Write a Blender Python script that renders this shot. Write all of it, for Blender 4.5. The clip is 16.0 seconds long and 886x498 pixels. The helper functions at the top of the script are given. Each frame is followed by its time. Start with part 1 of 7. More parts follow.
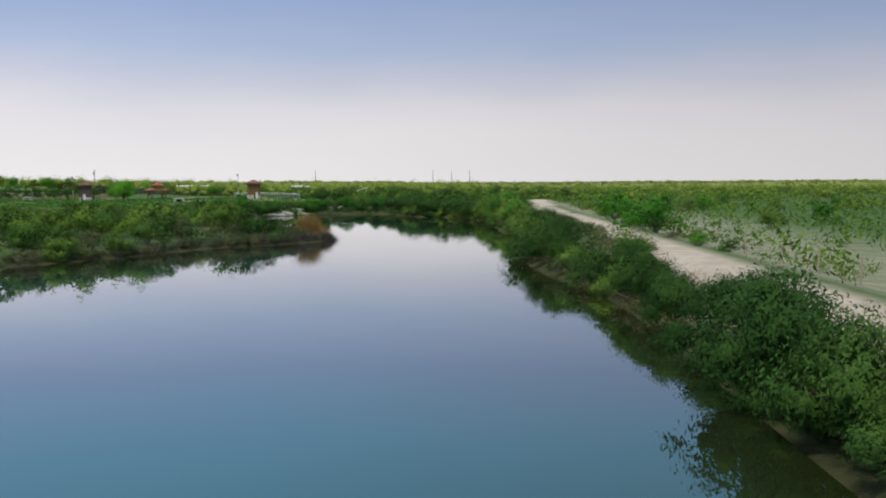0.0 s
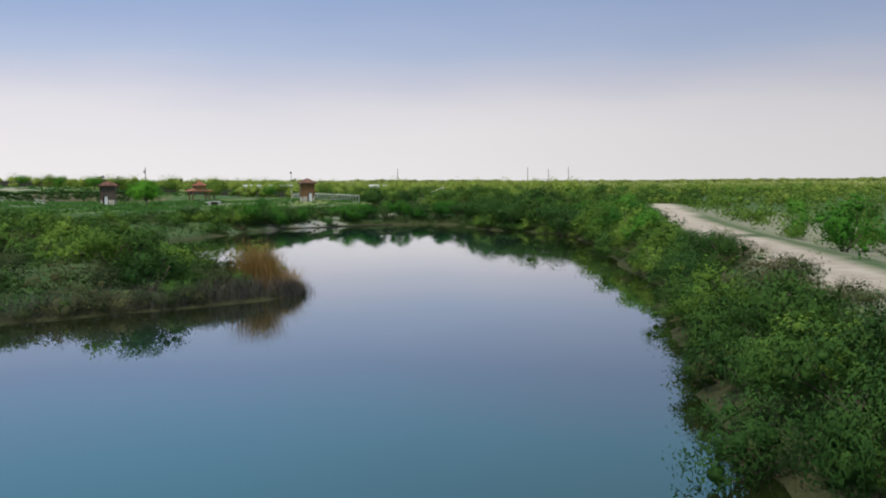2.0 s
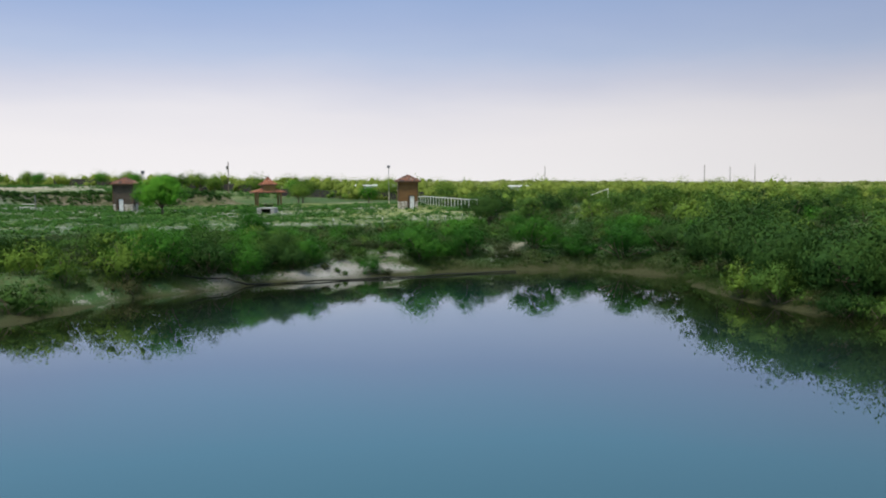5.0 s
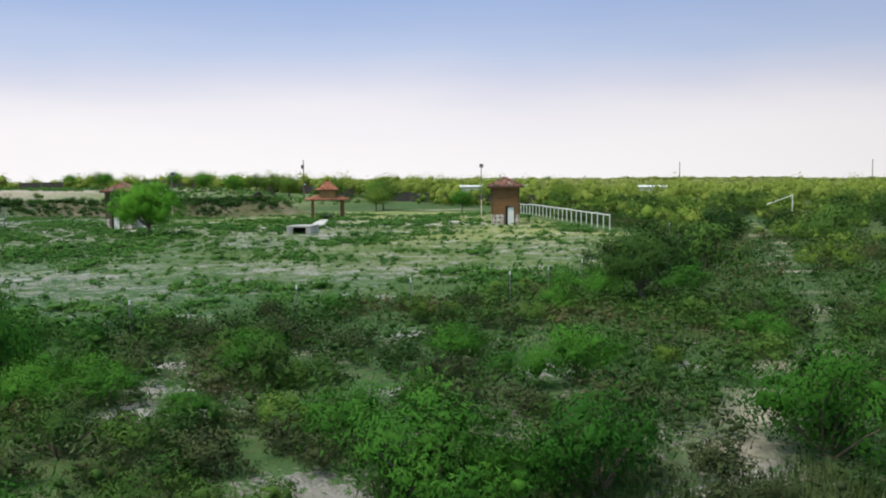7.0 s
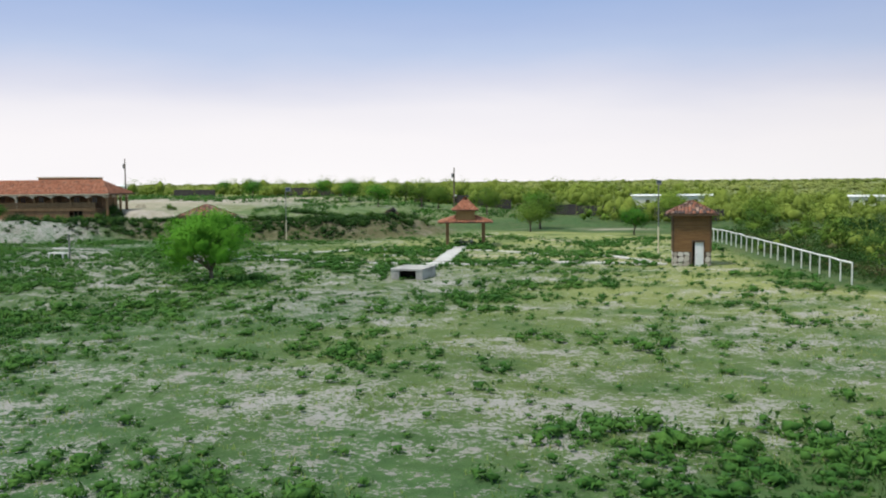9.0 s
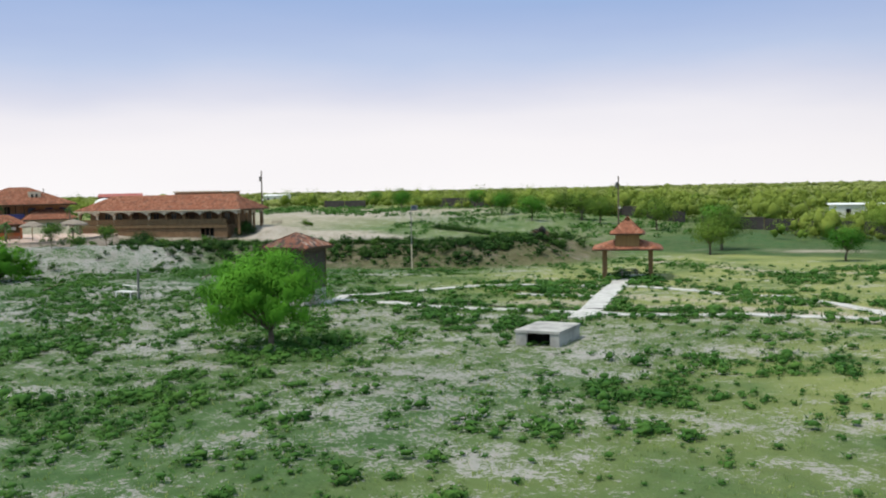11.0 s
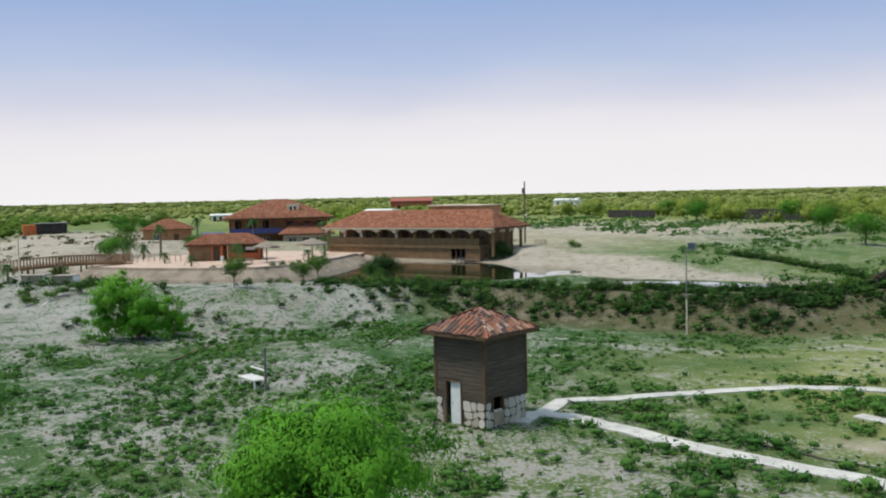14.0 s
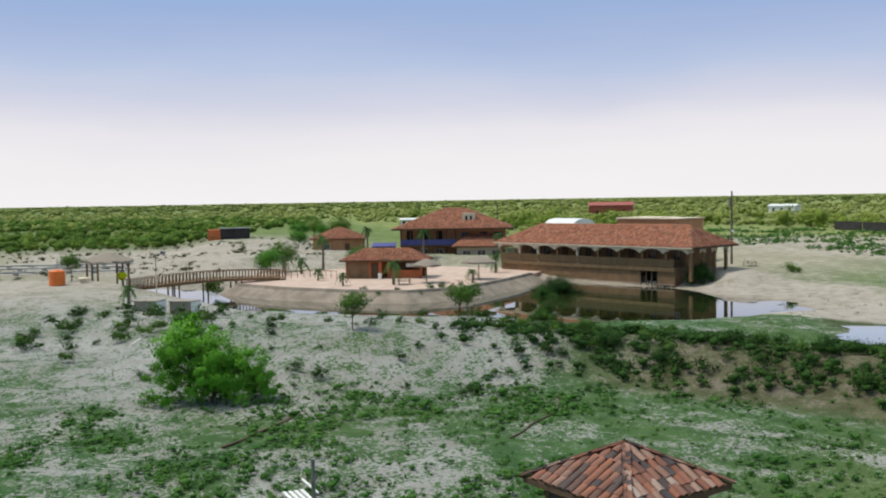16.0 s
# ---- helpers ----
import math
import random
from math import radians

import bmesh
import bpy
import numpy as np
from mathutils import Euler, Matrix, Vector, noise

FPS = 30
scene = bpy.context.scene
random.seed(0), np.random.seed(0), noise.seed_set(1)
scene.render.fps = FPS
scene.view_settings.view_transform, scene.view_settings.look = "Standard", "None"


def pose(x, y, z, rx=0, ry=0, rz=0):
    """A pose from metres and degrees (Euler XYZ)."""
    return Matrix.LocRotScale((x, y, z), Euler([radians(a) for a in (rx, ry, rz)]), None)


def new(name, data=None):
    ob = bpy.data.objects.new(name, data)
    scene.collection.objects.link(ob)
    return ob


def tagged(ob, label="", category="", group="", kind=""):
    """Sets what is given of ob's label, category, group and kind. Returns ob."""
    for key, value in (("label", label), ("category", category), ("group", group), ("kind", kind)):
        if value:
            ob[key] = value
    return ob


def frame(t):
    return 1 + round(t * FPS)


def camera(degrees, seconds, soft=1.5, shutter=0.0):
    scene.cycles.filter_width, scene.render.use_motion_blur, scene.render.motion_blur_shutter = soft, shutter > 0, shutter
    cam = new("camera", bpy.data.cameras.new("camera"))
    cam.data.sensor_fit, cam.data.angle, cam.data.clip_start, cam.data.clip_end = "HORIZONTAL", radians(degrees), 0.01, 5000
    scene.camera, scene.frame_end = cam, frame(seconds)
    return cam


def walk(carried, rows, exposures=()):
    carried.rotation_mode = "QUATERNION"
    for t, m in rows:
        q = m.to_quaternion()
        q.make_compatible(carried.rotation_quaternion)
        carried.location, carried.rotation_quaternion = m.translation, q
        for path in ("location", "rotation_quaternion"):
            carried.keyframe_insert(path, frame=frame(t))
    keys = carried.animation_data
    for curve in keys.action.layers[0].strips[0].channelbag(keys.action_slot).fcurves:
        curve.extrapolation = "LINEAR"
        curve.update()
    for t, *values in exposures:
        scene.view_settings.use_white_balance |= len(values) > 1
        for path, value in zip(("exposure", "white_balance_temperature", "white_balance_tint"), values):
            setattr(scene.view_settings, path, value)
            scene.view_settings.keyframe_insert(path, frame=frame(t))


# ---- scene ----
cam = camera(49.90, 16.0, soft=2.0)
# seconds, x, y, z, yaw, pitch, roll
PATH = [
    (0.0, 16.67, -62.10, 6.00, 1.59, -4.03, -0.36),
    (0.5, 17.10, -49.06, 5.94, 1.85, -4.08, -0.71),
    (1.0, 17.08, -36.94, 5.93, 2.91, -4.11, -0.65),
    (1.5, 16.87, -24.98, 6.00, 5.27, -4.06, -0.37),
    (2.0, 16.72, -13.13, 6.00, 7.49, -4.07, -0.52),
    (2.5, 16.19, -1.17, 5.91, 9.37, -4.03, -0.50),
    (3.0, 15.07, 10.76, 5.64, 10.40, -3.97, -0.34),
    (5.5, 1.90, 70.55, 5.52, 17.91, -4.02, -0.50),
    (6.0, -0.82, 81.19, 5.60, 19.23, -4.10, -0.72),
    (6.5, -3.53, 91.66, 5.86, 21.15, -4.08, -0.74),
    (7.0, -6.75, 101.88, 6.56, 23.65, -4.10, -0.56),
    (7.5, -9.93, 111.16, 7.18, 26.90, -4.08, -0.59),
    (8.0, -12.80, 118.47, 7.79, 29.96, -4.08, -0.54),
    (8.5, -14.56, 122.60, 8.22, 31.93, -4.08, -0.53),
    (9.0, -16.39, 126.66, 8.62, 34.10, -4.00, -0.53),
    (11.5, -30.02, 148.79, 10.08, 47.04, -3.45, -1.34),
    (12.0, -32.90, 152.47, 10.39, 49.97, -3.32, -1.43),
    (12.5, -35.84, 156.09, 10.86, 53.00, -3.32, -1.36),
    (13.0, -38.73, 159.43, 11.37, 56.17, -3.35, -1.49),
    (13.5, -42.33, 162.83, 11.81, 59.25, -3.33, -1.45),
    (14.0, -46.01, 166.13, 12.16, 62.30, -3.28, -1.28),
    (14.5, -49.79, 169.20, 12.53, 65.39, -3.23, -1.14),
    (15.0, -53.41, 172.06, 13.05, 68.56, -3.27, -0.94),
    (15.5, -57.21, 174.57, 13.46, 71.65, -3.23, -0.85),
    (16.0, -61.40, 176.86, 13.58, 74.54, -3.02, -0.92),
]
walk(cam, [(t, pose(x, y, z, 90 + pitch, 0, yaw) @ pose(0, 0, 0, 0, 0, roll)) for t, x, y, z, yaw, pitch, roll in PATH],
     [(0, -0.07), (4, -0.05), (7, 0.12), (10, 0.12), (13, 0.02), (16, 0.0)])

# ---------------------------------------------------------------- light
SUN_UP, SUN_ROUND = 64.0, 205.0
world = bpy.data.worlds.new("hazy_sky")
scene.world = world
world.use_nodes = True
wn, wl = world.node_tree.nodes, world.node_tree.links
wn.clear()
w_out = wn.new("ShaderNodeOutputWorld")
w_bg = wn.new("ShaderNodeBackground")
w_sky = wn.new("ShaderNodeTexSky")
w_sky.sky_type = "NISHITA"
w_sky.sun_disc = False
w_sky.sun_elevation = radians(SUN_UP)
w_sky.sun_rotation = radians(SUN_ROUND)
w_sky.dust_density, w_sky.air_density = 4.0, 1.2
w_dim = wn.new("ShaderNodeMix")
w_dim.data_type, w_dim.blend_type = "RGBA", "MULTIPLY"
w_dim.inputs[0].default_value = 1.0
w_dim.inputs[7].default_value = (0.09, 0.09, 0.09, 1)
w_geo = wn.new("ShaderNodeTexCoord")
w_sep = wn.new("ShaderNodeSeparateXYZ")
w_ramp = wn.new("ShaderNodeValToRGB")
ramp = w_ramp.color_ramp
ramp.elements[0].position, ramp.elements[0].color = 0.0, (1.0, 0.975, 0.985, 1)
ramp.elements[1].position, ramp.elements[1].color = 1.0, (0.80, 0.88, 0.96, 1)
for p, c in ((0.045, (0.955, 0.925, 0.95)), (0.075, (0.87, 0.85, 0.905)), (0.10, (0.70, 0.715, 0.84)), (0.135, (0.50, 0.59, 0.805)), (0.16, (0.42, 0.52, 0.77)), (0.19, (0.345, 0.465, 0.74)), (0.26, (0.25, 0.53, 0.80)), (0.36, (0.215, 0.55, 0.80)), (0.55, (0.62, 0.80, 0.95))):
    e = ramp.elements.new(p)
    e.color = (*c, 1)
# a thin layer of stratus streaks
w_map = wn.new("ShaderNodeMapping")
w_map.inputs["Scale"].default_value = (1.6, 1.6, 7.0)
w_noise = wn.new("ShaderNodeTexNoise")
w_noise.inputs["Scale"].default_value = 1.7
w_noise.inputs["Detail"].default_value = 5.0
w_bump = wn.new("ShaderNodeMath")
w_bump.operation = "MULTIPLY_ADD"
w_bump.inputs[1].default_value = 0.05
w_add = wn.new("ShaderNodeMath")
w_add.operation = "SUBTRACT"
w_add.inputs[1].default_value = 0.025
w_mix = wn.new("ShaderNodeMix")
w_mix.data_type = "RGBA"
w_mix.inputs[0].default_value = 0.9
wl.new(w_geo.outputs["Generated"], w_sep.inputs[0])
wl.new(w_geo.outputs["Generated"], w_map.inputs[0])
wl.new(w_map.outputs[0], w_noise.inputs[0])
wl.new(w_noise.outputs[0], w_bump.inputs[0])
wl.new(w_sep.outputs[2], w_bump.inputs[2])
wl.new(w_bump.outputs[0], w_add.inputs[0])
wl.new(w_add.outputs[0], w_ramp.inputs[0])
wl.new(w_sky.outputs[0], w_dim.inputs[6])
wl.new(w_dim.outputs[2], w_mix.inputs[6])
wl.new(w_ramp.outputs[0], w_mix.inputs[7])
# the cloud is thicker, and darker, in the east
w_east = wn.new("ShaderNodeMapRange")
w_east.interpolation_type = "SMOOTHSTEP"
w_east.inputs[1].default_value, w_east.inputs[2].default_value = -0.55, 0.55
w_east.inputs[3].default_value, w_east.inputs[4].default_value = 1.0, 0.76
w_shade = wn.new("ShaderNodeVectorMath")
w_shade.operation = "SCALE"
wl.new(w_sep.outputs[0], w_east.inputs[0])
wl.new(w_mix.outputs[2], w_shade.inputs[0])
wl.new(w_east.outputs[0], w_shade.inputs["Scale"])
wl.new(w_shade.outputs[0], w_bg.inputs[0])
w_bg.inputs[1].default_value = 1.0
wl.new(w_bg.outputs[0], w_out.inputs[0])

sun_data = bpy.data.lights.new("sun", "SUN")
sun_data.energy, sun_data.angle, sun_data.color = 3.3, radians(10), (1.0, 0.92, 0.79)
sun = new("sun", sun_data)
sun.matrix_basis = pose(0, 0, 60, 90 - SUN_UP, 0, 180 - SUN_ROUND)
scene.view_settings.exposure = 0.0


# ---------------------------------------------------------------- materials
class Mat:
    """A small builder for node materials."""

    def __init__(self, name, rough=0.8, metal=0.0, spec=0.3):
        self.m = bpy.data.materials.new(name)
        self.m.use_nodes = True
        self.n, self.l = self.m.node_tree.nodes, self.m.node_tree.links
        self.b = self.n["Principled BSDF"]
        self.b.inputs["Roughness"].default_value = rough
        self.b.inputs["Metallic"].default_value = metal
        self.b.inputs["Specular IOR Level"].default_value = spec
        self.coord = self.n.new("ShaderNodeTexCoord").outputs["Object"]

    def world_coord(self):
        self.coord = self.n.new("ShaderNodeNewGeometry").outputs["Position"]
        return self

    def noise(self, scale, detail=4.0, stretch=(1, 1, 1), rough=0.55):
        mp = self.n.new("ShaderNodeMapping")
        mp.inputs["Scale"].default_value = stretch
        t = self.n.new("ShaderNodeTexNoise")
        t.inputs["Scale"].default_value = scale
        t.inputs["Detail"].default_value = detail
        t.inputs["Roughness"].default_value = rough
        self.l.new(self.coord, mp.inputs[0])
        self.l.new(mp.outputs[0], t.inputs[0])
        return t.outputs[0]

    def ramp(self, fac, stops):
        r = self.n.new("ShaderNodeValToRGB")
        el = r.color_ramp.elements
        while len(el) < len(stops):
            el.new(0.5)
        for e, (p, c) in zip(el, stops):
            e.position = p
            e.color = (*c, 1) if len(c) == 3 else c
        self.l.new(fac, r.inputs[0])
        return r.outputs[0]

    def step(self, fac, a, b):
        r = self.n.new("ShaderNodeMapRange")
        r.interpolation_type = "SMOOTHSTEP"
        r.inputs[1].default_value, r.inputs[2].default_value = a, b
        self.l.new(fac, r.inputs[0])
        return r.outputs[0]

    def math(self, op, a, b):
        r = self.n.new("ShaderNodeMath")
        r.operation = op
        for i, v in enumerate((a, b)):
            if isinstance(v, (int, float)):
                r.inputs[i].default_value = v
            else:
                self.l.new(v, r.inputs[i])
        return r.outputs[0]

    def mix(self, fac, a, b, mode="MIX"):
        r = self.n.new("ShaderNodeMix")
        r.data_type, r.blend_type = "RGBA", mode
        for i, v in ((0, fac), (6, a), (7, b)):
            if isinstance(v, (int, float)):
                r.inputs[i].default_value = v
            elif isinstance(v, tuple):
                r.inputs[i].default_value = (*v, 1)
            else:
                self.l.new(v, r.inputs[i])
        return r.outputs[2]

    def random(self):
        return self.n.new("ShaderNodeObjectInfo").outputs["Random"]

    def island(self):
        return self.n.new("ShaderNodeNewGeometry").outputs["Random Per Island"]

    def attr(self, name):
        a = self.n.new("ShaderNodeAttribute")
        a.attribute_name = name
        return a.outputs["Fac"]

    def bump(self, height, strength=0.3, distance=0.05):
        b = self.n.new("ShaderNodeBump")
        b.inputs["Strength"].default_value = strength
        b.inputs["Distance"].default_value = distance
        self.l.new(height, b.inputs["Height"])
        self.l.new(b.outputs[0], self.b.inputs["Normal"])

    def colour(self, c):
        self.l.new(c, self.b.inputs["Base Color"])
        return self.m


def plain(name, a, b, scale=3.0, rough=0.7, metal=0.0, stretch=(1, 1, 1), bump=0.2, vary=0.0, spec=0.3):
    k = Mat(name, rough, metal, spec)
    big, fine = k.noise(scale, 5, stretch), k.noise(scale * 7, 3, stretch)
    c = k.mix(k.step(big, 0.3, 0.7), a, b)
    c = k.mix(k.math("MULTIPLY", fine, 0.35), c, tuple(x * 0.55 for x in a))
    if vary:
        c = k.mix(k.math("MULTIPLY", k.random(), vary), c, tuple(x * 0.35 for x in b))
    k.bump(fine, bump, 0.02)
    return k.colour(c)


def leaf_material(name, stops, through_light=0.2, patch=0.07):
    """Leaves: each one varies, each plant varies, and drifts of plants vary."""
    k = Mat(name, 0.7, 0, 0.05).world_coord()
    drift, spray = k.step(k.noise(patch, 3), 0.32, 0.68), k.step(k.noise(1.1, 2), 0.35, 0.65)
    r = k.math("ADD", k.math("MULTIPLY", k.island(), 0.07), k.math("MULTIPLY", k.random(), 0.32))
    r = k.math("ADD", r, k.math("MULTIPLY", drift, 0.22))
    fine = k.noise(7.0, 3)
    r = k.math("ADD", r, k.math("MULTIPLY", k.math("ADD", k.math("MULTIPLY", spray, 0.6), k.math("MULTIPLY", k.step(fine, 0.35, 0.65), 0.4)), 0.30))
    r = k.math("SUBTRACT", r, 0.02)
    c = k.ramp(r, stops)
    k.colour(c)
    tr = k.n.new("ShaderNodeBsdfTranslucent")
    k.l.new(c, tr.inputs[0])
    mx = k.n.new("ShaderNodeMixShader")
    mx.inputs[0].default_value = through_light
    k.l.new(k.b.outputs[0], mx.inputs[1])
    k.l.new(tr.outputs[0], mx.inputs[2])
    k.l.new(mx.outputs[0], k.n["Material Output"].inputs[0])
    return k.m


LEAF = leaf_material("mesquite_leaf", [(0.0, (0.036, 0.078, 0.014)), (0.4, (0.090, 0.165, 0.026)), (0.7, (0.155, 0.250, 0.040)), (1.0, (0.26, 0.36, 0.065))], 0.2)
LEAF_DARK = leaf_material("willow_leaf", [(0.0, (0.022, 0.054, 0.013)), (0.4, (0.054, 0.118, 0.024)), (0.7, (0.096, 0.185, 0.034)), (1.0, (0.17, 0.27, 0.05))], 0.2)
LEAF_DEEP = leaf_material("deep_green_leaf", [(0.0, (0.012, 0.034, 0.010)), (0.4, (0.028, 0.072, 0.017)), (0.7, (0.056, 0.118, 0.024)), (1.0, (0.11, 0.20, 0.04))], 0.15)
LEAF_BRIGHT = leaf_material("spring_leaf", [(0.0, (0.024, 0.090, 0.012)), (0.4, (0.052, 0.170, 0.020)), (0.7, (0.094, 0.250, 0.030)), (1.0, (0.165, 0.35, 0.05))], 0.2)
LEAF_VIVID = leaf_material("young_mesquite_leaf", [(0.0, (0.040, 0.145, 0.013)), (0.4, (0.080, 0.250, 0.024)), (0.7, (0.13, 0.345, 0.034)), (1.0, (0.20, 0.44, 0.058))], 0.22)
LEAF_FRESH = leaf_material("willow_scrub_leaf", [(0.0, (0.014, 0.060, 0.011)), (0.4, (0.036, 0.130, 0.017)), (0.7, (0.068, 0.195, 0.025)), (1.0, (0.13, 0.29, 0.04))], 0.2)
LEAF_OLIVE = leaf_material("thorn_scrub_leaf", [(0.0, (0.021, 0.034, 0.014)), (0.5, (0.047, 0.068, 0.027)), (1.0, (0.10, 0.12, 0.05))], 0.1)
LEAF_DRY = leaf_material("dry_brush", [(0.0, (0.046, 0.052, 0.022)), (0.5, (0.086, 0.090, 0.038)), (1.0, (0.15, 0.14, 0.068))], 0.1)
# these two are paler than real leaves: distance haze is mixed into the colour
LEAF_HAZED = leaf_material("hazed_scrub_leaf", [(0.0, (0.13, 0.160, 0.050)), (0.35, (0.22, 0.265, 0.080)), (0.7, (0.32, 0.365, 0.115)), (1.0, (0.43, 0.46, 0.17))], 0.25, 0.02)
LEAF_HALF_HAZED = leaf_material("hazed_mesquite_leaf", [(0.0, (0.085, 0.130, 0.022)), (0.4, (0.165, 0.230, 0.042)), (0.7, (0.245, 0.315, 0.062)), (1.0, (0.35, 0.41, 0.11))], 0.25, 0.03)
WEED = leaf_material("weed_leaf", [(0.0, (0.018, 0.066, 0.015)), (0.4, (0.046, 0.128, 0.027)), (0.7, (0.085, 0.19, 0.038)), (1.0, (0.15, 0.26, 0.06))], 0.15, 0.2)
GRASS = leaf_material("grass_blade", [(0.0, (0.11, 0.19, 0.045)), (0.6, (0.22, 0.31, 0.08)), (1.0, (0.40, 0.40, 0.17))], 0.25, 0.2)
SEDGE = leaf_material("sedge_blade", [(0.0, (0.030, 0.060, 0.018)), (0.6, (0.070, 0.115, 0.030)), (1.0, (0.16, 0.17, 0.06))], 0.2, 0.2)
REED = leaf_material("reed_blade", [(0.0, (0.20, 0.12, 0.040)), (0.5, (0.32, 0.205, 0.075)), (1.0, (0.44, 0.31, 0.13))], 0.2)
TWIG = leaf_material("dead_twig", [(0.0, (0.055, 0.050, 0.044)), (0.6, (0.10, 0.094, 0.084)), (1.0, (0.17, 0.16, 0.14))], 0.0)
PALM = leaf_material("palm_frond", [(0.0, (0.035, 0.09, 0.03)), (0.7, (0.085, 0.16, 0.05)), (1.0, (0.25, 0.23, 0.10))])
YELLOW = leaf_material("yellow_flower", [(0.0, (0.55, 0.60, 0.02)), (1.0, (0.75, 0.72, 0.05))], 0.3)

BARK = plain("bark", (0.12, 0.095, 0.07), (0.20, 0.16, 0.12), 6, 0.9, stretch=(1, 1, 0.25), bump=0.6)
PALM_BARK = plain("palm_bark", (0.16, 0.13, 0.10), (0.26, 0.21, 0.16), 5, 0.9, stretch=(1, 1, 3), bump=0.6)
CONCRETE = plain("concrete", (0.42, 0.42, 0.41), (0.60, 0.60, 0.58), 1.2, 0.85, bump=0.3)
QUAY_STONE = plain("quay_stone", (0.20, 0.17, 0.135), (0.32, 0.27, 0.22), 0.6, 0.9, bump=0.5)
CONCRETE_OLD = plain("stained_concrete", (0.27, 0.27, 0.265), (0.50, 0.495, 0.475), 0.9, 0.9, bump=0.5)
WHITE = plain("white_paint", (0.72, 0.72, 0.70), (0.80, 0.80, 0.79), 2.0, 0.5)
WHITE_DOOR = plain("white_door", (0.70, 0.73, 0.76), (0.80, 0.82, 0.84), 2.0, 0.45)
CREAM = plain("cream_stucco", (0.66, 0.57, 0.43), (0.75, 0.67, 0.53), 1.5, 0.85)
STUCCO = plain("terracotta_stucco", (0.40, 0.20, 0.10), (0.50, 0.27, 0.15), 0.8, 0.85)
ORANGE = plain("orange_stucco", (0.54, 0.14, 0.05), (0.62, 0.19, 0.08), 0.8, 0.8)
BROWN_WALL = plain("brown_wall", (0.20, 0.118, 0.062), (0.28, 0.17, 0.092), 1.0, 0.8)
# tower boards in two tones; the first is greyed and darkened for shade
STAIN_SHADED = plain("stained_shaded_boards", (0.070, 0.058, 0.048), (0.140, 0.112, 0.088), 2.2, 0.75, stretch=(0.5, 1, 5), bump=0.35, vary=0.5)
STAIN_WARM = plain("warm_brown_boards", (0.16, 0.085, 0.036), (0.25, 0.14, 0.06), 2.2, 0.75, stretch=(0.5, 1, 5), bump=0.35, vary=0.3)
HONEY = plain("honey_boards", (0.30, 0.185, 0.075), (0.40, 0.255, 0.11), 2.2, 0.75, stretch=(5, 1, 0.5), bump=0.3, vary=0.3)
TIMBER = plain("dark_timber", (0.085, 0.055, 0.035), (0.14, 0.09, 0.055), 3, 0.8, bump=0.3)
POSTWOOD = plain("brown_post", (0.20, 0.115, 0.055), (0.28, 0.17, 0.085), 3, 0.8, stretch=(1, 1, 0.3))
RAILWOOD = plain("brown_rail_boards", (0.20, 0.130, 0.066), (0.29, 0.19, 0.10), 2, 0.8, vary=0.3)
DECK = plain("deck_boards", (0.21, 0.125, 0.065), (0.32, 0.20, 0.11), 2, 0.8, vary=0.3)
GREYWOOD = plain("weathered_wood", (0.30, 0.25, 0.19), (0.42, 0.36, 0.28), 3, 0.9, stretch=(1, 1, 0.3))
MORTAR = plain("dark_mortar", (0.12, 0.10, 0.085), (0.18, 0.15, 0.13), 5, 0.95)
STEEL = plain("grey_steel", (0.20, 0.20, 0.20), (0.30, 0.30, 0.30), 4, 0.5, 0.6)
BLACK = plain("black_plastic", (0.012, 0.012, 0.013), (0.025, 0.025, 0.026), 4, 0.5)
DARKNESS = plain("near_black", (0.012, 0.011, 0.010), (0.02, 0.018, 0.016), 4, 0.9)
NETTING = plain("dark_shade_cloth", (0.035, 0.032, 0.034), (0.06, 0.055, 0.055), 0.6, 0.9)
THATCH = plain("grey_thatch", (0.20, 0.17, 0.14), (0.34, 0.30, 0.25), 5, 0.95, stretch=(3, 3, 0.6), bump=0.8)
BLUE = plain("blue_paint", (0.06, 0.065, 0.22), (0.09, 0.10, 0.30), 2, 0.6)
TANK = plain("orange_plastic", (0.70, 0.16, 0.03), (0.80, 0.21, 0.05), 2, 0.45)
TAN_BOX = plain("tan_panel", (0.26, 0.23, 0.19), (0.34, 0.30, 0.25), 2, 0.7)
PAVER = plain("pink_pavers", (0.46, 0.34, 0.27), (0.60, 0.47, 0.40), 0.7, 0.85)
METALROOF = plain("white_metal", (0.70, 0.71, 0.72), (0.80, 0.81, 0.82), 0.6, 0.4)
REDROOF = plain("red_metal_roof", (0.30, 0.07, 0.05), (0.38, 0.10, 0.07), 0.6, 0.5)
CARPAINT = plain("pale_car_paint", (0.45, 0.45, 0.43), (0.55, 0.55, 0.53), 2, 0.35)
RUBBER = plain("rubber", (0.02, 0.02, 0.02), (0.03, 0.03, 0.03), 3, 0.8)


def glass_material():
    k = Mat("window_glass", 0.08, 0, 0.6)
    return k.colour(k.mix(k.noise(0.7), (0.03, 0.035, 0.045), (0.06, 0.07, 0.085)))


GLASS = glass_material()


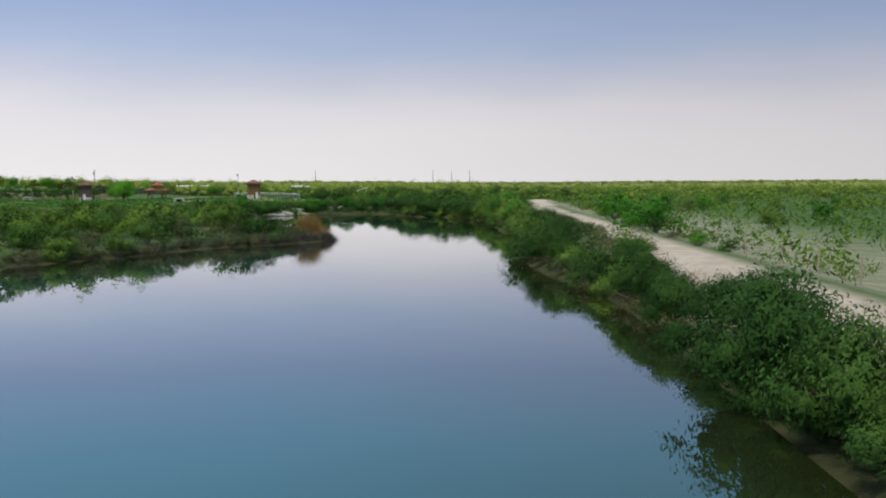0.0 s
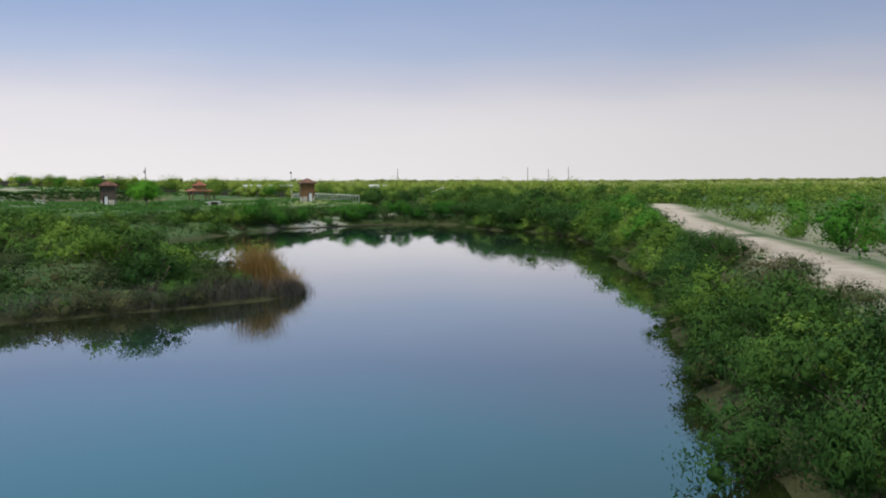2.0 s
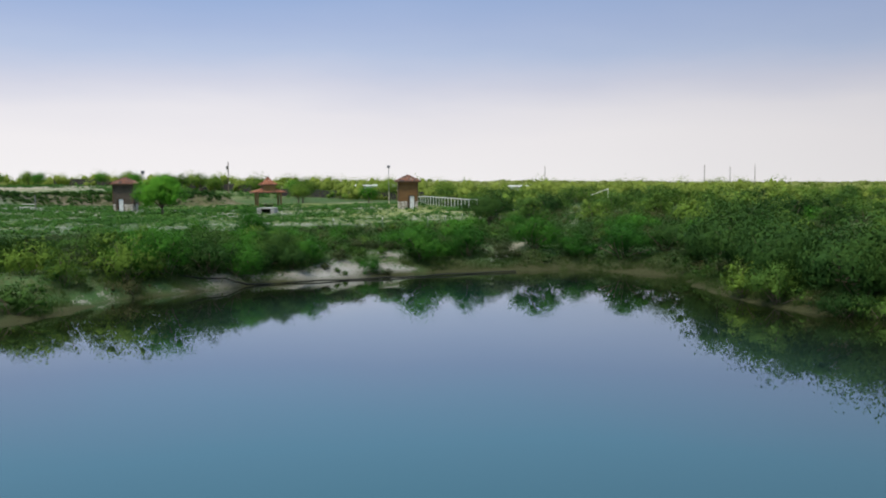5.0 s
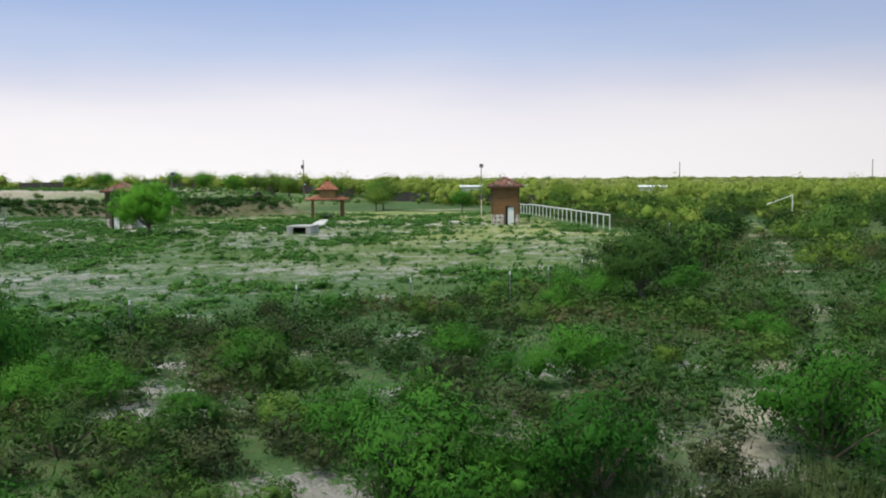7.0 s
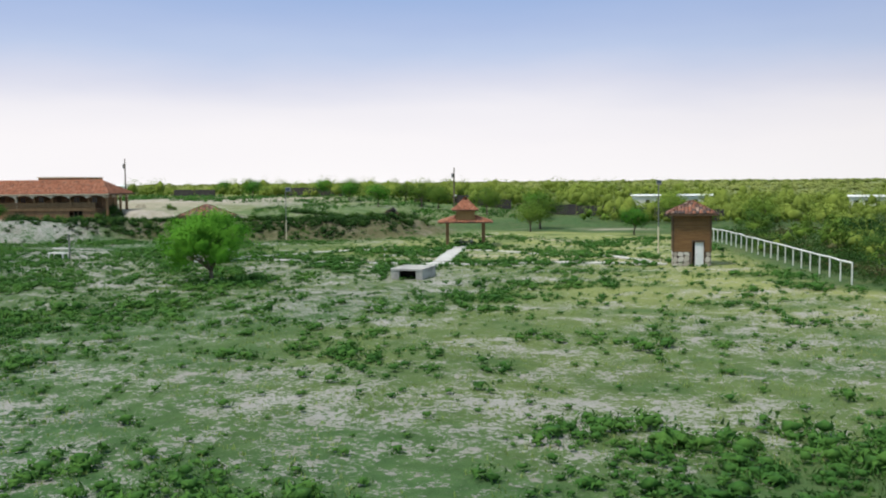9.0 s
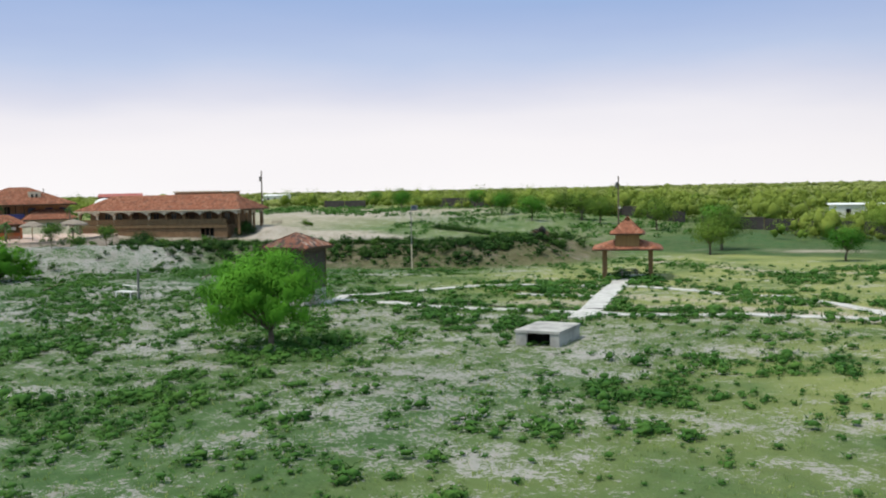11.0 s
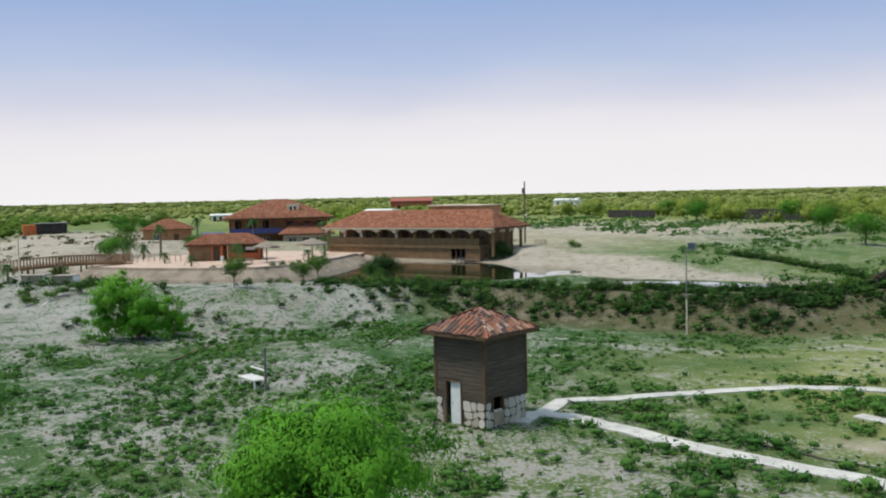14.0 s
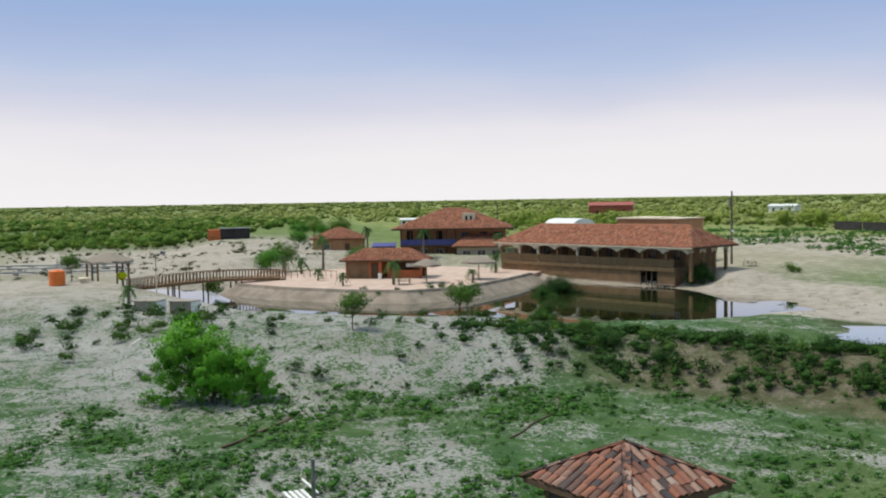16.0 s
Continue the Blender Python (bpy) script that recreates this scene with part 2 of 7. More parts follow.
def tile_material(name, by_island):
    k = Mat(name, 0.85, 0, 0.2)
    r = k.island() if by_island else k.random()
    if by_island:
        stops = [(0.0, (0.22, 0.090, 0.055)), (0.4, (0.31, 0.125, 0.075)), (0.8, (0.36, 0.155, 0.095)), (1.0, (0.42, 0.215, 0.145))]
    else:
        stops = [(0.0, (0.055, 0.050, 0.055)), (0.16, (0.085, 0.062, 0.058)), (0.3, (0.18, 0.082, 0.058)), (0.55, (0.29, 0.115, 0.070)), (0.78, (0.23, 0.120, 0.092)), (0.92, (0.33, 0.21, 0.16)), (1.0, (0.40, 0.32, 0.28))]
    c = k.ramp(r, stops)
    lichen = k.step(k.noise(1.1, 4), 0.52, 0.72)
    c = k.mix(k.math("MULTIPLY", lichen, 0.6), c, (0.10, 0.075, 0.065))
    k.bump(k.noise(18, 3), 0.3, 0.02)
    return k.colour(c)


TILE = tile_material("clay_tile", False)
TILES = tile_material("clay_tile_field", True)


def stone_material():
    k = Mat("cream_flagstone", 0.85, 0, 0.2)
    c = k.ramp(k.random(), [(0.0, (0.40, 0.36, 0.31)), (0.5, (0.56, 0.525, 0.47)), (1.0, (0.68, 0.66, 0.62))])
    c = k.mix(k.math("MULTIPLY", k.noise(7), 0.5), c, (0.30, 0.25, 0.20))
    k.bump(k.noise(12), 0.5, 0.03)
    return k.colour(c)


STONE = stone_material()


def ground_material():
    k = Mat("caliche_ground", 0.95, 0, 0.05).world_coord()
    huge, big, mid, fine, grit = k.noise(0.035, 4), k.noise(0.16, 5), k.noise(0.75, 5, rough=0.65), k.noise(3.6, 5, rough=0.75), k.noise(6.5, 4, rough=0.7)
    sand = k.mix(k.step(big, 0.3, 0.7), (0.30, 0.305, 0.30), (0.42, 0.425, 0.42))
    sand = k.mix(k.math("MULTIPLY", k.step(mid, 0.45, 0.75), 0.5), sand, (0.24, 0.21, 0.175))
    sand = k.mix(k.math("MULTIPLY", k.step(fine, 0.52, 0.72), 0.45), sand, (0.20, 0.185, 0.15))
    green = k.mix(k.step(mid, 0.35, 0.65), (0.038, 0.108, 0.036), (0.074, 0.160, 0.058))
    green = k.mix(k.math("MULTIPLY", k.step(huge, 0.42, 0.65), 0.25), green, (0.115, 0.155, 0.040))
    green = k.mix(k.math("MULTIPLY", k.step(fine, 0.5, 0.7), 0.5), green, (0.030, 0.072, 0.018))
    # dry grass tone that also holds the warm haze over the farther ground
    straw_haze = k.attr("straw_haze")
    green = k.mix(k.math("MULTIPLY", straw_haze, k.step(big, 0.2, 0.6)), green, (0.285, 0.325, 0.115))
    sand = k.mix(straw_haze, sand, k.mix(k.step(mid, 0.3, 0.7), (0.35, 0.34, 0.30), (0.47, 0.46, 0.42)))
    litter = k.mix(k.step(mid, 0.3, 0.7), (0.060, 0.070, 0.030), (0.125, 0.115, 0.060))
    cover, brush, wet = k.attr("cover"), k.attr("brush"), k.attr("wet")
    patch = k.math("ADD", k.math("MULTIPLY", big, 0.13), k.math("MULTIPLY", mid, 0.24))
    patch = k.math("ADD", patch, k.math("ADD", k.math("MULTIPLY", fine, 0.33), k.math("MULTIPLY", grit, 0.30)))
    patch = k.math("ADD", k.math("MULTIPLY", k.math("SUBTRACT", patch, 0.53), 3.3), 0.5)
    edge = k.math("SUBTRACT", cover, patch)
    c = k.mix(k.step(edge, -0.07, 0.07), sand, green)
    c = k.mix(k.math("MULTIPLY", brush, k.step(patch, 0.30, 0.52)), c, litter)
    c = k.mix(k.math("MULTIPLY", k.attr("earth"), k.step(fine, 0.25, 0.5)), c, k.mix(k.step(mid, 0.3, 0.7), (0.095, 0.078, 0.046), (0.18, 0.142, 0.098)))
    c = k.mix(wet, c, (0.048, 0.056, 0.025))
    dust = k.mix(k.step(mid, 0.3, 0.7), (0.42, 0.355, 0.30), (0.55, 0.485, 0.42))
    c = k.mix(k.attr("track"), c, dust)
    c = k.mix(k.math("MULTIPLY", grit, 0.3), c, (0.10, 0.09, 0.06))
    k.bump(k.math("ADD", mid, k.math("MULTIPLY", fine, 0.6)), 0.9, 0.32)
    return k.colour(c)


GROUND = ground_material()


def water_material(name, a, b, shaded_bed=(0.012, 0.017, 0.005)):
    k = Mat(name, 0.02, 0, 0.5).world_coord()
    k.b.inputs["IOR"].default_value = 1.6
    k.b.inputs["Specular Tint"].default_value = (0.78, 0.95, 1.0, 1)
    k.b.inputs["Coat Weight"].default_value = 0.7
    k.b.inputs["Coat Roughness"].default_value = 0.02
    k.bump(k.noise(0.45, 3), 0.012, 0.05)
    deep = k.mix(k.step(k.noise(0.02, 3), 0.35, 0.65), a, b)
    # towards the shore: bottom colour, with bank shade and dark reflections painted in
    return k.colour(k.mix(k.attr("shallow"), deep, shaded_bed))


WATER = water_material("pond_water", (0.012, 0.036, 0.046), (0.016, 0.042, 0.052))
WATER_GREEN = water_material("lagoon_water", (0.030, 0.045, 0.012), (0.045, 0.06, 0.018))
WATER_MILKY = water_material("rain_pool_water", (0.26, 0.28, 0.29), (0.34, 0.36, 0.37), (0.24, 0.25, 0.25))


# ---------------------------------------------------------------- mesh helpers
class Geo:
    """Collects vertices and faces of one mesh."""

    def __init__(self):
        self.v, self.f = [], []

    def add(self, verts, faces):
        o = len(self.v)
        self.v += [tuple(p) for p in verts]
        self.f += [tuple(i + o for i in q) for q in faces]
        return self

    def box(self, x0, y0, z0, x1, y1, z1, m=None):
        p = [(x, y, z) for z in (z0, z1) for y in (y0, y1) for x in (x0, x1)]
        if m is not None:
            p = [m @ Vector(q) for q in p]
        return self.add(p, [(0, 2, 3, 1), (4, 5, 7, 6), (0, 1, 5, 4), (1, 3, 7, 5), (3, 2, 6, 7), (2, 0, 4, 6)])

    def tube(self, pts, radii, sides=7):
        pts = [Vector(p) for p in pts]
        rings = []
        for i, p in enumerate(pts):
            d = (pts[min(i + 1, len(pts) - 1)] - pts[max(i - 1, 0)]).normalized()
            a = d.orthogonal().normalized()
            b = d.cross(a)
            rings += [p + (a * math.cos(k * math.tau / sides) + b * math.sin(k * math.tau / sides)) * radii[i] for k in range(sides)]
        n = len(pts)
        f = [(i * sides + k, i * sides + (k + 1) % sides, (i + 1) * sides + (k + 1) % sides, (i + 1) * sides + k) for i in range(n - 1) for k in range(sides)]
        f += [tuple(range(sides))[::-1], tuple((n - 1) * sides + k for k in range(sides))]
        return self.add(rings, f)

    def rod(self, a, b, r, sides=8):
        return self.tube([a, b], [r, r], sides)

    def mesh(self, name):
        me = bpy.data.meshes.new(name)
        me.from_pydata(self.v, [], self.f)
        me.update()
        return me


def raw_mesh(name, v, q, normals=None):
    """A mesh from arrays of vertices and of equal-sized faces, and of the way each vertex faces."""
    me = bpy.data.meshes.new(name)
    k = q.shape[1]
    me.vertices.add(len(v))
    me.vertices.foreach_set("co", np.ascontiguousarray(v, dtype=np.float32).ravel())
    me.loops.add(q.size)
    me.loops.foreach_set("vertex_index", np.ascontiguousarray(q, dtype=np.int32).ravel())
    me.polygons.add(len(q))
    me.polygons.foreach_set("loop_start", np.arange(0, q.size, k, dtype=np.int32))
    me.update(calc_edges=True)
    if normals is not None:
        me.polygons.foreach_set("use_smooth", [True] * len(q))
        way = me.attributes.new("custom_normal", "FLOAT_VECTOR", "POINT")
        way.data.foreach_set("vector", np.ascontiguousarray(normals, dtype=np.float32).ravel())
        me.update()
    return me


def part(name, g, material, parent=None, label="", m=None):
    me = g.mesh(name) if isinstance(g, Geo) else g
    if not me.materials:
        me.materials.append(material)
    ob = new(name, me)
    if parent is not None:
        ob.parent = parent
    if m is not None:
        ob.matrix_basis = m
    return tagged(ob, label)


def thing(name, m, label, category, group="", kind=""):
    ob = new(name)
    ob.matrix_basis = m
    ob.empty_display_size = 0.5
    return tagged(ob, label, category, group, kind)


def smooth(ob):
    ob.data.polygons.foreach_set("use_smooth", [True] * len(ob.data.polygons))
    return ob


# ---------------------------------------------------------------- the lie of the land
POND = [(25.4, -160), (25.4, -60), (25.2, -46), (24.9, -36), (24.7, -28), (24.5, -20), (23.6, -9), (21.9, 1), (20.9, 6.5), (20.9, 17), (21.5, 31), (22.2, 40), (21.6, 48), (20.2, 58), (20, 66), (19, 80), (17, 91), (12, 99), (7, 103.5), (4.6, 108),
        (3.4, 112), (2.4, 116), (-0.2, 118.4), (-4.4, 119.4), (-8, 118), (-11.5, 116.5), (-14.4, 113), (-17, 109.5), (-19.6, 106), (-21.4, 101.5), (-23, 97), (-22, 90), (-23, 78), (-19, 68), (-12, 57), (-6, 50), (-1, 42), (2.2, 37.6), (1.6, 34), (-2, 29.8), (-7.5, 25), (-10, 18), (-18, 4), (-34, -8), (-80, -30), (-90, -160)]
LAGOON = [(-192, 171), (-180, 177), (-167, 180.5), (-155, 186), (-148, 195), (-145, 203), (-140, 209), (-139, 215), (-138.5, 221), (-138.5, 226), (-140.5, 231), (-139.5, 237), (-150, 239.5), (-158, 236.5), (-166, 237), (-176, 231), (-184, 226),
          (-177, 219), (-168, 210.5), (-164.5, 201.5), (-168.5, 195), (-175, 188.5), (-184, 183), (-194, 187), (-202, 181), (-199, 172)]
POOL = [(-132.5, 232), (-124, 229.5), (-114, 232.5), (-106, 236), (-103.5, 240), (-109, 242), (-116, 240), (-124, 237), (-131, 235)]
ROAD = [(27.6, -160), (27.6, -30), (27.5, -15), (27.7, 3), (27.6, 16), (28.0, 33), (27.2, 57), (27.2, 70), (28, 85), (29.5, 105), (31, 140)]
WALKS = [[(-75.2, 217.2), (-70, 207.5), (-65, 198), (-63.4, 194.4)],
         [(-83.6, 189.6), (-84.6, 191.2), (-83.4, 192.4), (-78.4, 193.2), (-72.5, 195.0), (-65.4, 196.8), (-58.7, 199.1), (-50, 202.2), (-45.6, 203.4)],
         [(-84.4, 191.4), (-86.3, 194), (-85.6, 196.6), (-84.9, 199.5), (-82.1, 206.2), (-79.3, 209.6), (-74.2, 212.8), (-71.6, 213.4), (-66.3, 213.5), (-59, 212.2), (-51, 207.5), (-46.5, 204)],
         [(-76.5, 204.2), (-69.6, 205.2)]]
TRAIL = [(-8.4, 121.5), (-8.8, 127.0), (-7.5, 133.8), (-8.6, 148.3), (-10.8, 166.2), (-12.9, 183.4), (-16.4, 204.5), (-22, 228)]
FENCE = [(-33, 122), (-26.3, 132.6), (-23.5, 136.8), (-20.7, 141), (-19.5, 148.4), (-18, 156.5), (-18.2, 166), (-18.5, 175.2), (-20.4, 181.8), (-22.3, 187.8), (-24.4, 194.3)]
RIDGE = [(-172, 158, 3.9, 0.13), (-152, 168, 4.1, 0.15), (-138, 178, 4.3, 0.17), (-129.5, 188, 4.4, 0.19), (-126.5, 197, 4.2, 0.24), (-121, 207, 3.7, 0.32), (-110.5, 216.5, 3.6, 0.40), (-101.5, 223, 3.6, 0.42), (-98.5, 230, 3.6, 0.42), (-99.5, 238, 3.5, 0.40), (-106, 247, 2.8, 0.35)]


def step(a, b, x):
    t = np.clip((x - a) / (b - a), 0, 1)
    return t * t * (3 - 2 * t)


def line_dist(x, y, pts, values=None):
    """Distance to a polyline, and the values carried along it."""
    best = np.full(np.shape(x), 1e9)
    carried = [np.zeros(np.shape(x)) for _ in (values[0] if values else ())]
    for i in range(len(pts) - 1):
        (ax, ay), (bx, by) = pts[i][:2], pts[i + 1][:2]
        dx, dy = bx - ax, by - ay
        t = np.clip(((x - ax) * dx + (y - ay) * dy) / (dx * dx + dy * dy), 0, 1)
        d = np.hypot(x - ax - t * dx, y - ay - t * dy)
        near = d < best
        best = np.where(near, d, best)
        for k in range(len(carried)):
            carried[k] = np.where(near, values[i][k] * (1 - t) + values[i + 1][k] * t, carried[k])
    return (best, *carried) if values else best


def inside(x, y, poly):
    r = np.zeros(np.shape(x), bool)
    for (ax, ay), (bx, by) in zip(poly, poly[1:] + poly[:1]):
        if ay != by:
            r ^= ((ay > y) != (by > y)) & (x < (bx - ax) * (y - ay) / (by - ay) + ax)
    return r


def shore(x, y, poly):
    """Signed distance to a shore: positive on land."""
    d = line_dist(x, y, poly + poly[:1])
    return np.where(inside(x, y, poly), -d, d)


def waves(x, y, size, seed=0):
    """Smooth uneven values in -1..1, of about that size in metres."""
    r = np.random.RandomState(seed)
    s = np.zeros(np.shape(x))
    for k in range(7):
        a, f, p = r.uniform(0, math.tau), r.uniform(0.6, 1.9) / size, r.uniform(0, math.tau)
        s = s + np.sin((x * math.cos(a) + y * math.sin(a)) * f * math.tau + p)
    return s / 3.5


LAGOON_Z = 2.0


def land(x, y):
    x, y = np.asarray(x, float), np.asarray(y, float)
    base = 1.25 + 0.65 * step(-76, -106, x) * step(230, 190, y) + 1.5 * step(-108, -146, x) + 1.2 * step(-146, -172, x)
    base = base + 1.2 * step(-75, -125, x) * step(245, 275, y) + 0.36 * step(183, 200, y) * step(-66, -50, x)
    base = base + 0.10 * waves(x, y, 22, 3) + 0.05 * waves(x, y, 6, 4)
    base = base - 1.9 * step(-184, -202, x) * step(188, 172, y) * step(-420, -330, x)
    quay = step(1.15, 1.0, np.hypot((x + 189) / 27, (y - 204) / 23))
    base = base - np.maximum(0, base - 2.85) * quay
    d, top, fall = line_dist(x, y, RIDGE, [p[2:] for p in RIDGE])
    ridge = top - np.maximum(0, d - 1.8) * fall + 0.16 * waves(x, y, 4, 5) + 0.10 * waves(x, y, 1.9, 15) - 0.34 * np.maximum(0, 0.5 - np.abs(waves(x + 0.5 * y, y, 4.2, 50))) * step(0.3, 0.22, fall)
    base = np.maximum(base, ridge)
    # banks of the lagoon and of the pool
    for poly in (LAGOON, POOL):
        s = shore(x, y, poly) + 0.5 * waves(x, y, 7, 6)
        rise = np.where((y - x > 376) & (x > -163), 0.10, 0.30)
        bank = LAGOON_Z + np.where(s > 0, s * rise, s * 0.14) + 0.02
        base = np.minimum(base, bank)
    # levee with the dirt road beside the pond
    r = line_dist(x, y, ROAD)
    levee = 2.2 - np.maximum(0, r - 2.4) * 0.20
    base = np.where((x > 9) & (y < 140), np.maximum(np.minimum(base, 1.15), levee), base)
    s = shore(x, y, POND) + 0.55 * waves(x, y, 5, 7) + 0.2 * waves(x, y, 1.8, 17)
    rise = np.where(y > 96, 0.36, np.where(x > 8, 0.50 + 0.4 * step(4, -12, y), 0.12))
    base = np.minimum(base, np.where(s > 0, s * rise, s * 0.3) + 0.03)
    return base


def ground_z(x, y):
    return float(land(np.array([x]), np.array([y]))[0])


def at(x, y, rz=0.0, dz=0.0):
    return pose(x, y, ground_z(x, y) + dz, 0, 0, rz)


def axis(spans):
    out = []
    for a, b, s in spans:
        out += list(np.arange(a, b, s))
    return np.array(out + [spans[-1][1]])


gx = axis([(-4500, -700, 380), (-700, -270, 30), (-270, -205, 3.0), (-205, -90, 1.2), (-90, 36, 1.25), (36, 120, 5), (120, 700, 45), (700, 4500, 380)])
gy = axis([(-1500, -160, 170), (-160, -70, 6), (-70, 250, 1.25), (250, 320, 3.5), (320, 700, 24), (700, 4700, 400)])
GX, GY = np.meshgrid(gx, gy)
GZ = land(GX, GY)
nx, ny = len(gx), len(gy)
idx = np.arange(nx * ny).reshape(ny, nx)
quads = np.stack([idx[:-1, :-1], idx[:-1, 1:], idx[1:, 1:], idx[1:, :-1]], -1).reshape(-1, 4)
ground_mesh = raw_mesh("ground", np.stack([GX, GY, GZ], -1).reshape(-1, 3), quads)
ground_mesh.materials.append(GROUND)
ground = tagged(smooth(new("ground", ground_mesh)), "pale sandy caliche ground with patchy green grass and weeds", "ground", kind="structure")


def field_mask(x, y):
    """1 on the mown clearing, 0 in the brush round it."""
    d = line_dist(x, y, FENCE + [(-29.2, 194), (-49, 229), (-61, 251)])
    east = np.where(x > np.interp(y, [122, 132.6, 141, 156.5, 175, 194, 229, 251], [-33, -26.3, -20.7, -18, -18.5, -27, -49, -61]), 0, 1)
    south = step(118, 130, y + 0.25 * (x + 34))
    return east * south * step(0, 4, d) * np.where(y < 252, 1, 0)


def sandy(x, y):
    """1 on the bare sandy slopes and beaches."""
    d, top, fall = line_dist(x, y, RIDGE, [p[2:] for p in RIDGE])
    south = step(208, 196, y + 0.3 * (x + 124)) * step(24, 11, d) * step(-110, -117, x)
    beach = step(14, 9, np.minimum(shore(x, y, LAGOON), shore(x, y, POOL))) * np.where(y - x > 366, 1, 0)
    west = step(-124, -140, x) * step(174, 162, y) * step(-200, -190, x)
    far = step(-205, -214, x) * step(214, 196, y) * step(-300, -280, x) * step(140, 150, y)
    yard = step(14, 6, np.hypot((x + 190) * 0.22, (y - 276) * 0.8))
    return np.clip(south + beach + west + far + 0.8 * yard, 0, 1)


def sand_beach(x, y):
    """1 on the narrow sandy beach below the big bushes of the far shore."""
    return step(1.3, 0.6, shore(x, y, POND) + 0.7 * waves(x, y, 3.5, 45)) * step(-12.5, -14.5, x) * step(92, 95, y)


BARE = [(-16.8, 111.3, 1.5), (-14.6, 113.7, 1.3), (-16.6, 116.4, 0.7), (-15.2, 116.0, 0.9), (-19.4, 108.0, 0.8), (-8.9, 118.7, 0.9), (-8.6, 120.4, 0.7), (-8.2, 123.1, 0.7), (-9.0, 124.6, 0.6),
        (-14.9, 126.7, 1.0), (-17.5, 123.6, 0.9), (-19.4, 121.2, 0.9), (-21.7, 118.8, 1.1), (-22.8, 121.4, 0.8), (-12.0, 125.3, 0.9), (-21.0, 131.8, 0.9), (-10.8, 128.4, 0.8), (-25.2, 124.0, 0.8)]


def gully(x, y):
    """1 on the bare washed-out sandy spots of the far bank."""
    wob = 0.45 * waves(x, y, 2.4, 61) + 0.25 * waves(x, y, 0.9, 62)
    d = np.min([np.hypot(x - bx_, y - by_) / br_ for bx_, by_, br_ in BARE], axis=0)
    return step(1.0, 0.6, d + wob)


fx, fy = GX.ravel(), GY.ravel()
sandiness = sandy(fx, fy)
pond_d = shore(fx, fy, POND)
lag_d = np.minimum(shore(fx, fy, LAGOON), shore(fx, fy, POOL))
fm = field_mask(fx, fy)
cover = (0.525 + 0.06 * waves(fx, fy, 16, 66) + 0.10 * waves(fx, fy, 4.5, 67)) * fm + 0.72 * (1 - fm)
cover = cover - 0.10 * step(-42, -54, fx) * step(200, 190, fy) * step(160, 170, fy) * fm + 0.04 * step(200, 240, fy)
mats = waves(fx, fy, 14, 31) + 0.7 * waves(fx, fy, 5, 32) + 0.45 * waves(fx, fy, 2.2, 39)
cover = cover + 0.08 * step(-0.1, 0.8, mats) * fm
remote = np.clip(step(-205, -240, fx) * step(205, 225, fy) + step(296, 330, fy) + step(-290, -330, fx), 0, 1)
ranch_yard = step(-98, -112, fx) * step(240, 250, fy)
cover = cover * (1 - remote) + 0.72 * remote
cover = cover * (1 - 0.8 * ranch_yard * (1 - remote)) + 0.8 * 0.49 * ranch_yard * (1 - remote)
cover = cover - 0.085 * step(13, 3, line_dist(fx, fy, [(-64, 131), (-38, 150), (-25, 168), (-27, 185)])) * fm
plain_side = step(29, 34, fx) * step(146, 128, fy)
cover = cover * (1 - plain_side) + (0.55 + 0.13 * step(42, 56, fx) + 0.05 * waves(fx, fy, 12, 68)) * plain_side
ridge_d, ridge_top, ridge_fall = line_dist(fx, fy, RIDGE, [p[2:] for p in RIDGE])
cover = cover - 0.06 * step(9, 3, ridge_d) * step(0.25, 0.36, ridge_fall)
cover = cover * (1 - sandiness) + 0.35 * sandiness
bare = step(3.4, 1.9, np.hypot((fx + 16.4) * 0.72, (fy - 111.9) * 0.8) + 1.2 + 0.7 * waves(fx, fy, 4, 44))
bare = np.maximum(np.maximum(bare, sand_beach(fx, fy)), gully(fx, fy))
cover = np.where((pond_d < 9) & (fy > 92), cover + 0.22 * step(9, 1, pond_d) * (1 - bare) - 0.24 * bare, cover)
brush = (1 - bare) * (1 - fm) * 0.5 * (1 - sandiness) * step(-112, -78, fx + 0.2 * (fy - 150)) * (1 - 0.55 * plain_side)
far_shore = (1 - fm) * step(99, 106, fy) * step(150, 132, fy) * step(-50, -42, fx) * step(16, 8, fx)
cover = cover * (1 - far_shore) + (0.60 + 0.07 * waves(fx, fy, 7, 65) - 0.34 * bare + 0.2 * step(2.5, 1.0, pond_d) * step(-14, -11, fx)) * far_shore
brush = brush * (1 - 0.2 * far_shore)
cover = cover + 0.5 * step(14, 6, np.hypot((fx + 202) * 0.6, (fy - 150) * 0.6))
earth = 0.75 * step(10, 6, ridge_d) * step(0.25, 0.36, ridge_fall)
# straw tone plus painted warm haze: strong far off, weak on near ground
close = step(-42, -54, fx) * step(212, 196, fy)
straw_haze = np.clip(fm * (step(-100, -80, fx) * (0.35 * step(140, 160, fy) + 0.65 * step(168, 192, fy)) * (1 - 0.75 * close) + 0.22 * step(-84, -70, fx) * step(186, 204, fy)) + 0.5 * remote + 0.35 * ranch_yard, 0, 1)
wet = np.maximum(step(np.where(fx > 8, 2.6, 3.2 - 2.6 * bare), 0.2, pond_d), 0.7 * step(1.6, 0.2, lag_d))
rd = line_dist(fx, fy, ROAD) + 0.5 * waves(fx, fy, 5, 9)
tr = line_dist(fx + 0.9 * waves(fx, fy, 14, 69), fy, TRAIL) + 0.25 * waves(fx, fy, 4, 10)
